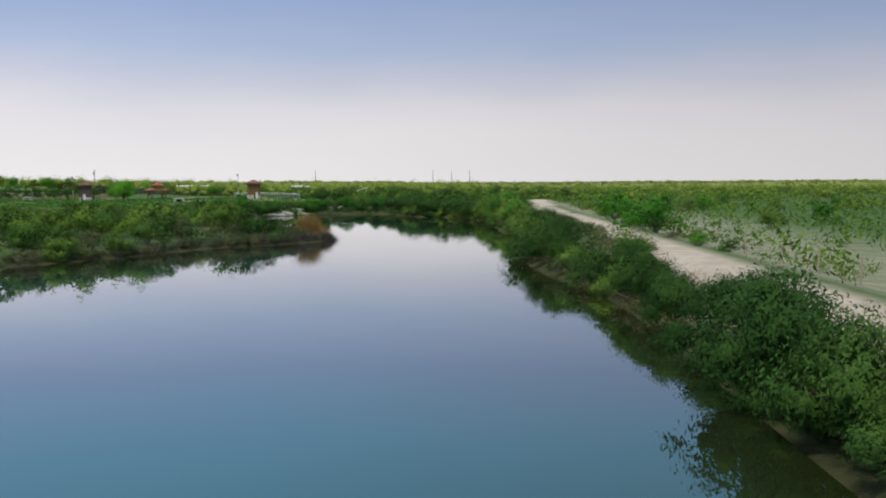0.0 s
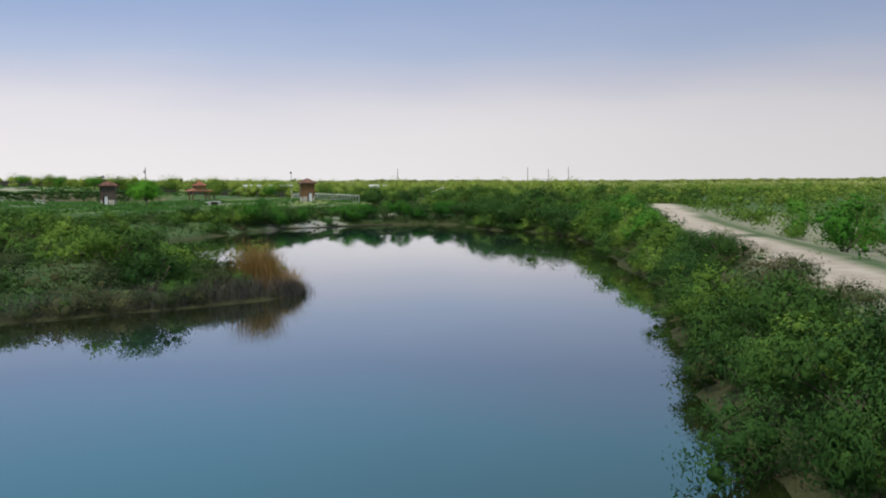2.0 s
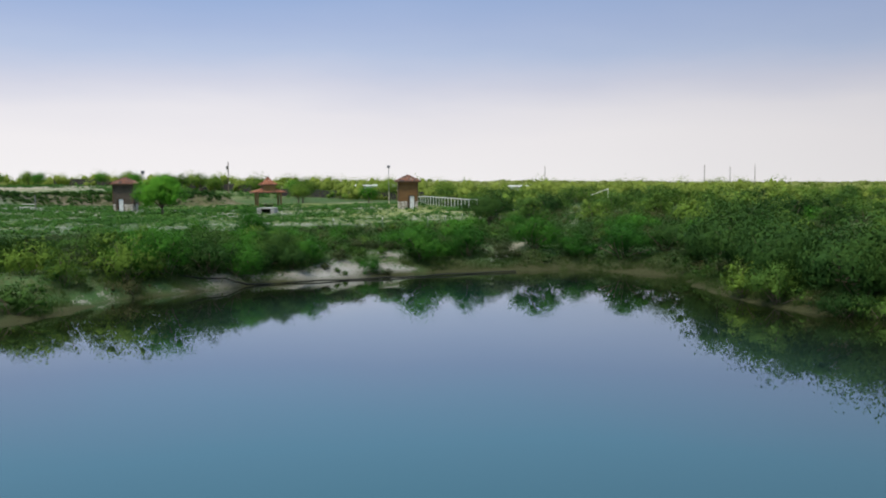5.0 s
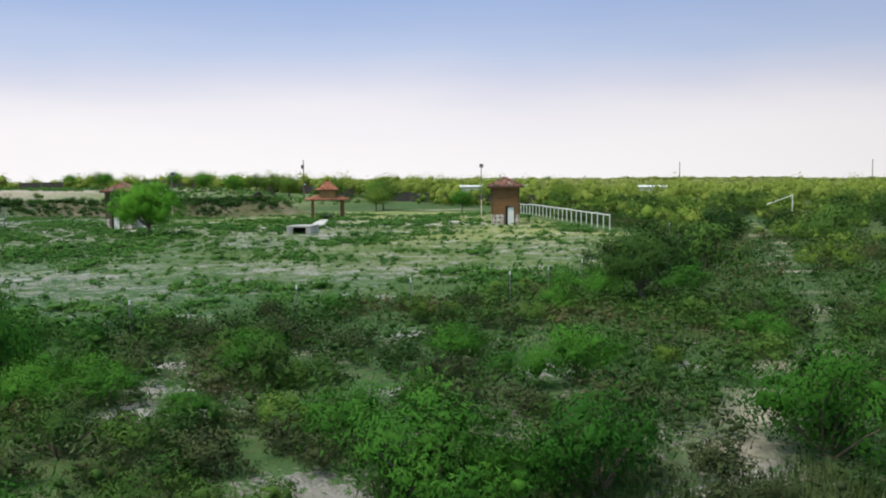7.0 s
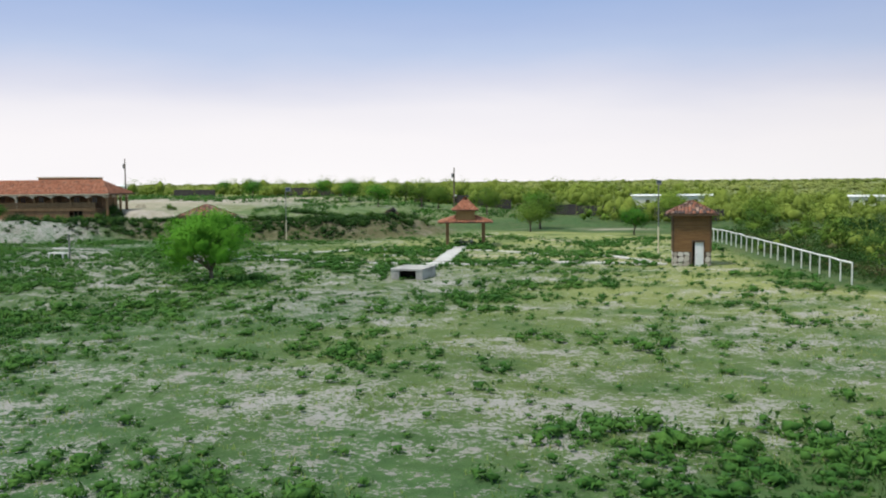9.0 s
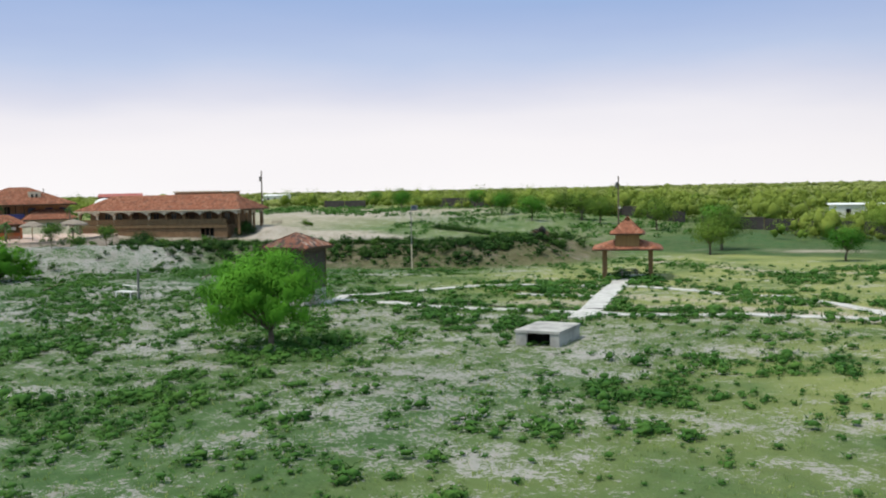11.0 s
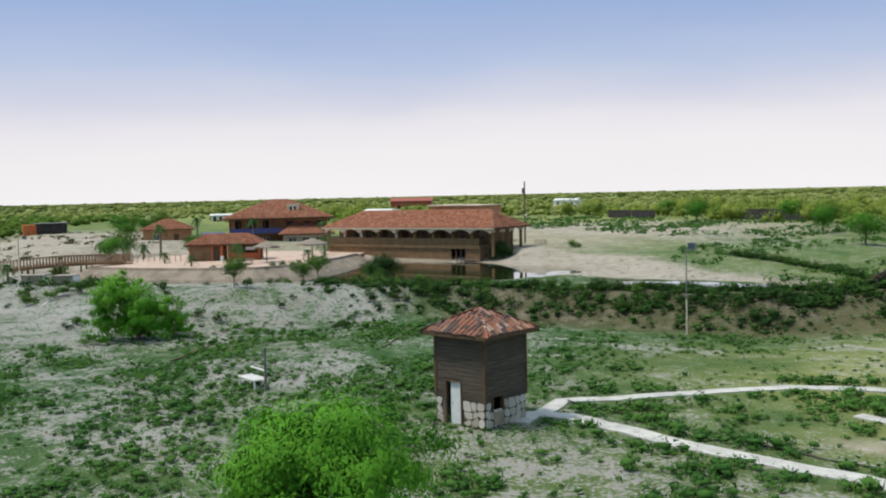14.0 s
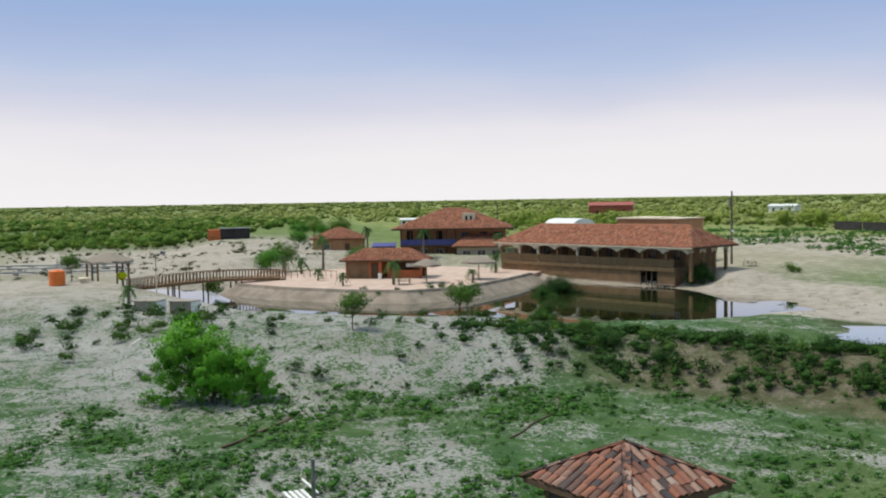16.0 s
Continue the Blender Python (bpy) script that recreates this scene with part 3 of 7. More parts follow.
track = np.maximum(step(2.05, 1.35, rd), 0.8 * step(0.34, 0.08, tr))
pan = step(14, 9, lag_d) * np.where(fy - fx > 366, 1, 0)
track = np.maximum(np.maximum(track, 0.65 * pan), np.maximum(0.4 * plain_side * step(56, 38, fx), 0.6 * step(-146, -176, fx) * (1 - remote)))
for lane in ([(-72, 206), (-58, 208), (-46.5, 207)], [(-73, 200), (-60, 203.5), (-47, 203)], [(-90, 258), (-66, 262), (-48, 268)], [(-84, 237), (-66, 233), (-52, 236)]):
    track = np.maximum(track, 0.75 * step(1.3, 0.3, line_dist(fx, fy, lane) + 0.3 * waves(fx, fy, 6, 12)))
for name, values in (("cover", cover), ("brush", brush), ("wet", wet), ("track", track), ("straw_haze", straw_haze), ("earth", earth)):
    layer = ground_mesh.attributes.new(name, "FLOAT", "POINT")
    layer.data.foreach_set("value", np.clip(values, 0, 1).astype(np.float32))


def sheet(name, x0, y0, x1, y1, z, cell, material, label, poly=None):
    """A level water sheet; with a shore line it ends just inside the banks."""
    xs, ys = np.arange(x0, x1 + cell, cell), np.arange(y0, y1 + cell, cell)
    X, Y = np.meshgrid(xs, ys)
    i = np.arange(X.size).reshape(X.shape)
    q = np.stack([i[:-1, :-1], i[:-1, 1:], i[1:, 1:], i[1:, :-1]], -1).reshape(-1, 4)
    if poly:
        near = (shore(X, Y, poly) < 3.0).ravel()
        q = q[near[q].all(axis=1)]
    me = raw_mesh(name, np.stack([X, Y, np.full_like(X, z)], -1).reshape(-1, 3), q)
    # 15 m rim: shallow bottom, and the painted shade and reflections of the banks
    rim = me.attributes.new("shallow", "FLOAT", "POINT")
    rim.data.foreach_set("value", step(15.0, 1.0, -shore(X, Y, poly or POND)).ravel().astype(np.float32))
    me.materials.append(material)
    return tagged(new(name, me), label, "water", kind="structure")


sheet("water", -92, -158, 24, 123, 0.0, 2.0, WATER, "still blue-green pond water mirroring the hazy sky")
sheet("water", -206, 166, -134, 246, LAGOON_Z, 1.0, WATER_GREEN, "shallow murky green lagoon water between sandy banks", LAGOON)
sheet("water", -138, 224, -100, 246, LAGOON_Z, 1.0, WATER_MILKY, "shallow pool of rainwater behind the earth bank", POOL)


# ---------------------------------------------------------------- foliage
def leaf_cards(rng, centres, size, long=3.6, droop=0.0, out=None):
    """Small leaf-shaped triangles at the centres, facing more or less the ways given, which also shade them."""
    n = len(centres)
    face = rng.normal(size=(n, 3))
    face /= np.linalg.norm(face, axis=1)[:, None]
    face = out * 1.3 + face * 0.65
    a = np.cross(face, rng.normal(size=(n, 3)))
    a[:, 2] -= droop * np.linalg.norm(a, axis=1)
    a /= np.linalg.norm(a, axis=1)[:, None] + 1e-9
    b = np.cross(a, face)
    b /= np.linalg.norm(b, axis=1)[:, None] + 1e-9
    s = (size * rng.uniform(0.55, 1.5, n))[:, None]
    v = np.stack([centres - a * s * long * 0.45 - b * s * 0.5, centres - a * s * long * 0.25 + b * s * 0.6, centres + a * s * long * 0.7], 1)
    turn = np.cross(v[:, 1] - v[:, 0], v[:, 2] - v[:, 0])
    back = (turn * out).sum(axis=1) < 0
    v[back] = v[back][:, ::-1]
    turn = np.where(back[:, None], -turn, turn)
    way = out + 0.18 * turn / (np.linalg.norm(turn, axis=1)[:, None] + 1e-9)
    way /= np.linalg.norm(way, axis=1)[:, None] + 1e-9
    return v.reshape(-1, 3), np.arange(3 * n).reshape(n, 3), np.repeat(way, 3, axis=0)


def crown_points(rng, n, lobes, hollow=0.5, loose=1.0):
    """Points in sprays that fill the lobes (x, y, z, rx, rz), more of them near the outside, and their outward ways."""
    lobes = np.array(lobes, float)
    w = lobes[:, 3] ** 2 * lobes[:, 4]
    k = int(np.clip(n // 20, 14, 330 * loose))
    pick = rng.choice(len(lobes), k, p=w / w.sum())
    d = rng.normal(size=(k, 3))
    d[:, 2] += 0.25
    d /= np.linalg.norm(d, axis=1)[:, None]
    r = hollow + (1 - hollow) * rng.uniform(0, 1, k) ** 0.6
    r *= rng.uniform(0.8, 1.22, k)
    L = lobes[pick]
    c = L[:, :3] + d * r[:, None] * np.stack([L[:, 3], L[:, 3], L[:, 4]], -1)
    spread = rng.uniform(0.13, 0.30, k) * loose * L[:, 3] + 0.02
    who = rng.randint(0, k, n)
    off = rng.normal(size=(n, 3)) * np.array([1, 1, 0.75])
    p = c[who] + off * spread[who][:, None]
    p[:, 2] = np.maximum(p[:, 2], 0.05 + 0.1 * rng.uniform(size=n))
    middle = np.array([0, 0, lobes[:, 2].mean() * 0.8])
    out = (p - middle) / (np.linalg.norm(p - middle, axis=1)[:, None] + 1e-6) + 0.6 * d[who] + 0.45 * off
    out[:, 2] += 0.2
    return p, out / (np.linalg.norm(out, axis=1)[:, None] + 1e-6)


def wild_lobes(seed, n, wide, high):
    """Uneven lobes that make up one bush."""
    r = np.random.RandomState(seed)
    out = [(0, 0, high * 0.42, wide * 0.55, high * 0.40)]
    for i in range(n):
        a, d = r.uniform(0, math.tau), wide * r.uniform(0.25, 0.95)
        rad = wide * r.uniform(0.22, 0.48)
        top = high * (1.0 - 0.55 * (d / wide) ** 2) * r.uniform(0.55, 1.05)
        rz = rad * r.uniform(0.6, 1.1)
        out.append((math.cos(a) * d, math.sin(a) * d, max(rz * 0.7, top - rz), rad, rz))
    return out


def ball():
    """Vertices and triangles of a round ball of 80 faces, and of one of 20."""
    b = bmesh.new()
    bmesh.ops.create_icosphere(b, subdivisions=1, radius=1.0)
    small = np.array([v.co[:] for v in b.verts]), np.array([[v.index for v in f.verts] for f in b.faces])
    b.free()
    b = bmesh.new()
    bmesh.ops.create_icosphere(b, subdivisions=2, radius=1.0)
    large = np.array([v.co[:] for v in b.verts]), np.array([[v.index for v in f.verts] for f in b.faces])
    b.free()
    return large, small


BALL, PEBBLE = ball()


def lumps(rng, centres, rx, rz, template):
    """Uneven rounded masses of close foliage."""
    tv, tf = template
    n, k = len(centres), len(tv)
    rad = rng.uniform(0.4, 1.15, (n, k, 1))
    v = tv[None] * rad * np.stack([rx, rx, rz], -1)[:, None, :] + np.asarray(centres)[:, None, :]
    f = tf[None] + (np.arange(n) * k)[:, None, None]
    way = np.repeat((tv / np.linalg.norm(tv, axis=1)[:, None])[None], n, axis=0)
    return v.reshape(-1, 3), f.reshape(-1, 3), way.reshape(-1, 3)


def fused(a, b):
    return np.concatenate([a[0], b[0]]), np.concatenate([a[1], b[1] + len(a[0])]), np.concatenate([a[2], b[2]])


def limb_geo(rng, lobes, base_r, trunk_h, limbs):
    g = Geo()
    fork = Vector((rng.uniform(-0.15, 0.15), rng.uniform(-0.15, 0.15), trunk_h))
    if trunk_h > 0.3:
        g.tube([(0, 0, -0.35), (0.03, -0.02, trunk_h * 0.5), fork], [base_r * 1.25, base_r, base_r * 0.85], 8)
    for i in range(limbs):
        x, y, z, rx, rz = lobes[i % len(lobes)]
        end = Vector((x + rng.uniform(-0.3, 0.3) * rx, y + rng.uniform(-0.3, 0.3) * rx, z + rng.uniform(-0.1, 0.3) * rz))
        start = fork if trunk_h > 0.3 else Vector((rng.uniform(-0.15, 0.15), rng.uniform(-0.15, 0.15), -0.15))
        mid = start.lerp(end, 0.5) + Vector((rng.uniform(-0.2, 0.2), rng.uniform(-0.2, 0.2), 0.12))
        r = base_r * 0.6
        g.tube([start, mid, end], [r, r * 0.65, r * 0.2], 6)
        for _ in range(2):
            tip = end + Vector((rng.normal() * rx * 0.22, rng.normal() * rx * 0.22, abs(rng.normal()) * rz * 0.22))
            g.tube([mid, mid.lerp(tip, 0.6), tip], [r * 0.45, r * 0.3, r * 0.1], 5)
    return g


def plant_meshes(seed, lobes, n, size, material, base_r, trunk_h, limbs, droop=0.0, hollow=0.5, core=0.36, leaf_long=2.3, loose=1.0):
    rng = np.random.RandomState(seed)
    pts, out = crown_points(rng, n, lobes, hollow, loose)
    leaves = leaf_cards(rng, pts, size, leaf_long, droop, out)
    L = np.array(lobes, float)
    crown = raw_mesh("crown", *(fused(leaves, lumps(rng, L[:, :3], L[:, 3] * core, L[:, 4] * core, BALL if n > 8000 else PEBBLE)) if core else leaves))
    crown.materials.append(material)
    wood = limb_geo(rng, lobes, base_r, trunk_h, limbs).mesh("trunk")
    wood.materials.append(BARK)
    return crown, wood


def plant(name, meshes, x, y, rz, s, label, category, group="", sz=1.0, dz=0.0, wood_name="trunk"):
    """A plant: its wood stands in the ground, and carries its crown."""
    t = thing(name, at(x, y, rz, dz) @ Matrix.Diagonal((s, s, s * sz, 1)), label, category, group)
    part(wood_name, meshes[1], BARK, t)
    part("crown", meshes[0], LEAF, t)
    return t


SHRUBS = [plant_meshes(s, wild_lobes(s, k, w, h), 1500, 0.060, m_, 0.05, 0.0, 6, droop=0.25) for s, k, w, h, m_ in (
    (11, 7, 1.5, 1.9, LEAF_DARK), (12, 8, 1.3, 2.1, LEAF), (13, 6, 1.8, 1.4, LEAF_DARK), (14, 7, 1.2, 2.4, LEAF), (15, 6, 1.6, 1.2, LEAF), (16, 9, 1.5, 1.9, LEAF))]
BIG = [plant_meshes(s, wild_lobes(s, k, w, h), 3200, 0.042, m_, 0.05, 0.0, 8, droop=0.35) for s, k, w, h, m_ in (
    (17, 9, 1.5, 2.0, LEAF_DARK), (18, 10, 1.4, 2.2, LEAF), (19, 8, 1.6, 1.8, LEAF_DARK), (20, 9, 1.3, 2.3, LEAF_DARK))]
DEEP = [plant_meshes(s, wild_lobes(s, 10, 1.5, 2.1), 4400, 0.037, LEAF_DEEP, 0.05, 0.0, 8, droop=0.3) for s in (26, 27)]
NEAR = [plant_meshes(s, wild_lobes(s, 13, 1.5, 1.9), 11000, 0.036, m_, 0.05, 0.0, 9, droop=0.3) for s, m_ in ((24, LEAF_DEEP), (25, LEAF_DEEP))]
FRESH = [plant_meshes(s, wild_lobes(s, 12, 1.45, 2.1), 7000, 0.033, m_, 0.05, 0.0, 8, droop=0.3) for s, m_ in ((28, LEAF_FRESH), (29, LEAF_BRIGHT), (30, LEAF_FRESH))]
DRY = [plant_meshes(s, wild_lobes(s, 6, 1.3, 1.2), 1000, 0.036, m_, 0.03, 0.0, 4, core=0.25) for s, m_ in ((21, LEAF_DRY), (22, LEAF_OLIVE), (23, LEAF_DRY))]
THORN = [plant_meshes(s, wild_lobes(s, 7, 0.8, 0.95), 1200, 0.031, m_, 0.02, 0.0, 3, droop=-0.3, core=0.28) for s, m_ in ((34, LEAF_OLIVE), (35, LEAF_DEEP), (36, LEAF_DARK), (37, LEAF_OLIVE))]
LOW = [plant_meshes(s, wild_lobes(s, 3, 0.62, 0.66), 330, 0.038, m_, 0.02, 0.0, 3) for s, m_ in ((31, LEAF_DEEP), (32, LEAF_DARK), (33, LEAF_DEEP))]
BRIGHT = [plant_meshes(s, wild_lobes(s, 8, 1.4, 2.2), 2000, 0.054, LEAF_BRIGHT, 0.05, 0.0, 6, droop=0.35) for s in (41, 42)]

rng = np.random.RandomState(5)


def scatter(count, x0, x1, y0, y1, keep):
    made = []
    while len(made) < count:
        x, y = rng.uniform(x0, x1), rng.uniform(y0, y1)
        if keep(x, y):
            made.append((x, y))
    return made


def sd(x, y, poly):
    return float(shore(np.array([x]), np.array([y]), poly)[0])


def ld(x, y, pts):
    return float(line_dist(np.array([x]), np.array([y]), pts)[0])


def shrub(x, y, s, kind, group, sz=1.0):
    if kind == "green":
        m_, name, label = SHRUBS[rng.randint(6)], "mesquite_shrub", "leafy green mesquite shrub on the pond bank"
    elif kind == "near":
        m_, name, label = NEAR[rng.randint(2)], "willow_bush", "tall dense dark green bush leaning over the water"
    elif kind == "fresh":
        m_, name, label = FRESH[rng.randint(3)], "mesquite_bush", "large fresh green bush with dense fine foliage on the bank"
    elif kind == "big":
        m_, name, label = DEEP[rng.randint(2)] if rng.rand() < 0.55 else BIG[rng.randint(4)], "willow_bush", "tall dense feathery green shrub at the water's edge"
    elif kind == "bright":
        m_, name, label = BRIGHT[rng.randint(2)], "bright_shrub", "bright yellow-green leafy shrub on sandy ground"
    elif kind == "dry":
        m_, name, label = DRY[rng.randint(3)], "dry_shrub", "grey-brown half-bare brush among green shrubs"
    elif kind == "thorn":
        m_, name, label = THORN[rng.randint(4)], "thorn_bush", "low rounded dark olive thorn bush on pale bare ground"
    else:
        m_, name, label = LOW[rng.randint(3)], "low_shrub", "low dark green weedy shrub on pale ground"
    return plant(name, m_, x, y, rng.uniform(0, 360), s, label, "shrub", group, sz)


# the bank between the pond and the dirt road
for x, y in scatter(46, 17, 27, -22, 100, lambda x, y: 0.0 < sd(x, y, POND) < 4.2 and ld(x, y, ROAD) > 2.2):
    k = ("big" if y < 45 else "green") if rng.rand() < 0.68 else "dry"
    shrub(x, y, rng.uniform(0.8, 1.25) if k != "dry" else rng.uniform(0.7, 1.1), k, "shrubs on the road bank")
for x, y, s, k in ((22.9, 8.0, 1.1, "big"), (22.6, 14, 1.3, "big"), (22.3, 22, 1.2, "big"),  (22.5, 58, 1.3, "bright"), (21.8, 64, 1.7, "big"),
                   (22.5, 68, 1.5, "bright"), (20.6, 72, 1.8, "big"), (20.0, 80, 1.7, "big"), (18.6, 88, 1.8, "big"), (15.5, 97, 1.9, "big"), (10.5, 103, 2.0, "big"), (7.5, 107, 1.9, "big"), (6.2, 112, 1.9, "big"), (4.6, 117, 1.9, "big"), (33, 46, 1.7, "bright"), (32.4, 34, 1.3, "bright")):
    shrub(x, y, s, k, "large shrubs by the road")
for x, y, high, wide in ((25.3, -36.4, 3.5, 4.2), (25.5, -41.0, 2.9, 3.4), (26.6, -46.0, 2.6, 3.2), (25.9, -31.0, 1.7, 2.6), (25.7, -27.6, 1.7, 2.4), (25.2, -23.6, 1.9, 2.4), (23.7, -6.8, 2.2, 2.1), (24.7, -11.6, 2.1, 1.9), (25.1, -14.2, 1.9, 1.7), (24.9, -17.0, 2.3, 2.1), (25.3, -20.0, 2.2, 2.2), (23.0, -0.5, 1.9, 2.2), (22.4, 3.0, 2.6, 2.7), (26.8, -50.5, 2.2, 3.0), (26.8, -55.0, 2.2, 3.0)):
    s_ = wide / 2.6
    shrub(x, y, s_, "near", "large shrubs by the road", high / (1.9 * s_))
for x, y, high, wide, k in ((30.6, 9.8, 3.2, 4.6, "bright"), (31.4, 14.6, 2.7, 3.6, "bright"), (31.4, 20.8, 2.3, 3.7, "bright"), (30.4, 1.3, 1.0, 2.0, "dry"), (30.6, 3.6, 1.0, 1.8, "dry"), (30.0, -6.6, 0.8, 1.6, "bright"), (31.2, -8.4, 0.9, 1.7, "green"), (31.8, 27.0, 1.5, 2.6, "green")):
    shrub(x, y, wide / 2.6, k, "shrubs beside the dirt road", high / (2.1 * wide / 2.6))
for x, y in scatter(58, 23.8, 26.2, -34, 46, lambda x, y: sd(x, y, POND) > 0.9 and ld(x, y, ROAD) > 1.6):
    shrub(x, y, rng.uniform(0.5, 0.85), "dry", "grey brush on the crest beside the road", rng.uniform(0.9, 1.2))
# a close row of bushes that hang over the water
RIGHT_BANK = [q for q in POND if q[0] > 4 and q[1] > -70]
for a, b in zip(RIGHT_BANK, RIGHT_BANK[1:]):
    n_ = max(1, int(math.hypot(b[0] - a[0], b[1] - a[1]) / 1.5))
    for i_ in range(n_):
        x, y = a[0] + (b[0] - a[0]) * i_ / n_ + rng.uniform(-0.5, 0.7), a[1] + (b[1] - a[1]) * i_ / n_ + rng.uniform(-0.5, 0.5)
        k = rng.choice(["big", "green", "dry"], p=[0.45, 0.27, 0.28])
        if y < 45:
            k = rng.choice(["near" if y < -22 else "big", "dry"], p=[0.68, 0.32])
        low_ = 0.85 if y < 8 else 0.76 if y < 45 else 0.88
        shrub(x + (-0.1 if y < -22 else 0.2 if y < 12 else 0.4), y, rng.uniform(0.7, 1.15) * (1.15 if k == "big" else 1.0) * low_, k, "shrubs hanging over the water")
# the far bank of the pond, up to the wire fence
def sized(x, y, high, wide, kind, group):
    """A bush of that height and width in metres."""
    s_ = wide / 2.6
    return shrub(x, y, s_, kind, group, high / (2.1 * s_))


def bank_bush(x, y, high, wide, kind):
    return sized(x, y, high, wide, kind, "large shrubs on the far shore")


for row in ((-13.6, 116.9, 2.75, 3.3, "fresh"), (-11.1, 118.9, 2.5, 2.8, "fresh"), (-18.7, 111.2, 2.05, 2.6, "fresh"), (-15.3, 112.4, 1.15, 1.4, "fresh"), (-20.4, 108.7, 1.7, 2.1, "near"), (-19.1, 109.4, 1.7, 1.9, "near"), (-20.4, 110.6, 1.8, 2.2, "near"), (-22.0, 111.4, 1.7, 2.2, "near"), (-29.9, 117.4, 2.2, 2.0, "fresh"), (-26.9, 119.2, 3.0, 2.6, "fresh"), (-23.7, 119.4, 1.4, 1.6, "fresh"), (-16.1, 118.5, 1.5, 1.9, "fresh"), (-7.2, 121.6, 2.7, 2.9, "fresh"), (-13.3, 125.6, 1.9, 2.5, "fresh"),
            (-1.3, 120.6, 2.5, 3.4, "fresh"), (-4.4, 121.2, 1.9, 2.4, "fresh"), (-20.9, 106.2, 2.2, 3.0, "fresh"), (-22.0, 123.8, 1.6, 1.9, "fresh"), (-2.4, 139.8, 2.1, 3.6, "fresh"), (-23.9, 100.4, 3.1, 3.3, "big"), (-22.9, 102.6, 3.1, 3.4, "fresh"), (-21.8, 104.8, 2.8, 3.2, "big"), (-21.0, 108.6, 1.9, 2.2, "big"), (-25.2, 97.4, 2.0, 1.8, "big"),
            (-18.9, 110.9, 1.7, 1.9, "fresh"), (8.0, 106.4, 3.3, 3.6, "near"), (6.0, 111.2, 3.1, 3.4, "near"), (4.3, 118.6, 2.9, 3.2, "near"), (10.6, 103.6, 3.2, 3.6, "near"), (1.4, 121.2, 2.6, 3.2, "big"), (3.6, 124.5, 2.4, 3.2, "fresh"), (-27.5, 103.5, 2.4, 3.0, "big"), (-29.0, 108.5, 2.2, 2.8, "fresh"), (-25.5, 110.0, 2.0, 2.6, "big"), (-29.8, 99.5, 2.5, 3.0, "big"), (-31.5, 114.0, 1.9, 2.4, "fresh"), (-2.0, 127.5, 2.0, 2.6, "fresh"), (2.6, 131.0, 2.2, 3.0, "big"), (7.5, 126.0, 2.2, 3.0, "fresh"), (-9.6, 133.5, 1.3, 1.9, "fresh"), (-5.0, 131.5, 1.6, 2.2, "big"), (-17.5, 144.5, 1.5, 2.0, "fresh"), (-14.6, 150.5, 1.6, 2.2, "fresh"), (-21.4, 112.6, 1.6, 2.2, "big"), (-22.4, 110.0, 1.9, 2.4, "fresh"), (-24.6, 115.2, 1.7, 2.4, "big"), (-20.8, 115.4, 1.4, 2.0, "big"), (-22.8, 107.6, 2.0, 2.4, "big"),
            (22.2, 67.8, 3.1, 4.2, "fresh"), (20.8, 73.5, 3.5, 4.0, "fresh"), (19.4, 81.2, 4.2, 5.0, "big"), (16.6, 91.2, 3.9, 4.6, "big"), (13.0, 100.6, 4.1, 5.0, "big"), (21.6, 62.0, 1.7, 2.6, "big"), (22.6, 55.0, 1.6, 2.6, "big"), (24.2, 52.0, 1.5, 2.6, "big"), (24.3, 47.5, 1.6, 2.8, "big"), (23.9, 43.5, 1.7, 3.0, "big"), (23.9, 58.0, 1.3, 2.4, "big"), (24.0, 39.0, 1.7, 3.0, "big")):
    bank_bush(*row)
for x, y, h_, w_ in ((-17.6, 111.0, 0.62, 0.95), (-17.3, 112.6, 0.9, 1.3), (-16.4, 113.4, 0.8, 1.1), (-16.8, 114.5, 0.85, 1.3), (-15.7, 115.1, 0.8, 1.1), (-17.7, 113.9, 1.0, 1.4), (-17.2, 115.7, 1.2, 1.4), (-15.9, 116.9, 0.8, 0.9), (-16.4, 110.9, 0.45, 0.6), (-14.4, 113.0, 0.5, 0.9), (-7.8, 119.6, 0.75, 1.0), (-4.9, 121.2, 0.9, 1.4), (-16.9, 111.0, 0.45, 0.6), (-20.2, 109.6, 0.8, 1.1), (-18.9, 114.6, 0.9, 1.3), (-20.0, 113.6, 0.9, 1.2), (-11.4, 126.2, 0.9, 1.3), (-24.4, 121.0, 0.9, 1.0), (-19.3, 123.6, 0.6, 0.8), (-23.3, 125.0, 1.0, 1.4)):
    s_ = w_ / 1.5
    shrub(x, y, s_, "thorn", "thorn bushes on the far bank", h_ / (1.0 * s_))
for x, y in scatter(390, -44, 12, 101, 146, lambda x, y: sd(x, y, POND) > (2.6 if x < -12 else 1.4) and field_mask(np.array([x]), np.array([y]))[0] < 0.35 and ld(x, y, TRAIL) > 0.75 and gully(np.array([x]), np.array([y]))[0] < 0.3 and waves(np.array([x]), np.array([y]), 6, 63)[0] > -0.55):
    k = rng.choice(["thorn", "dry", "fresh", "green"], p=[0.66, 0.18, 0.09, 0.07])
    shrub(x, y, rng.uniform(0.55, 1.25) if k == "thorn" else rng.uniform(0.4, 0.75), k, "shrubs on the far bank", rng.uniform(0.75, 1.15))
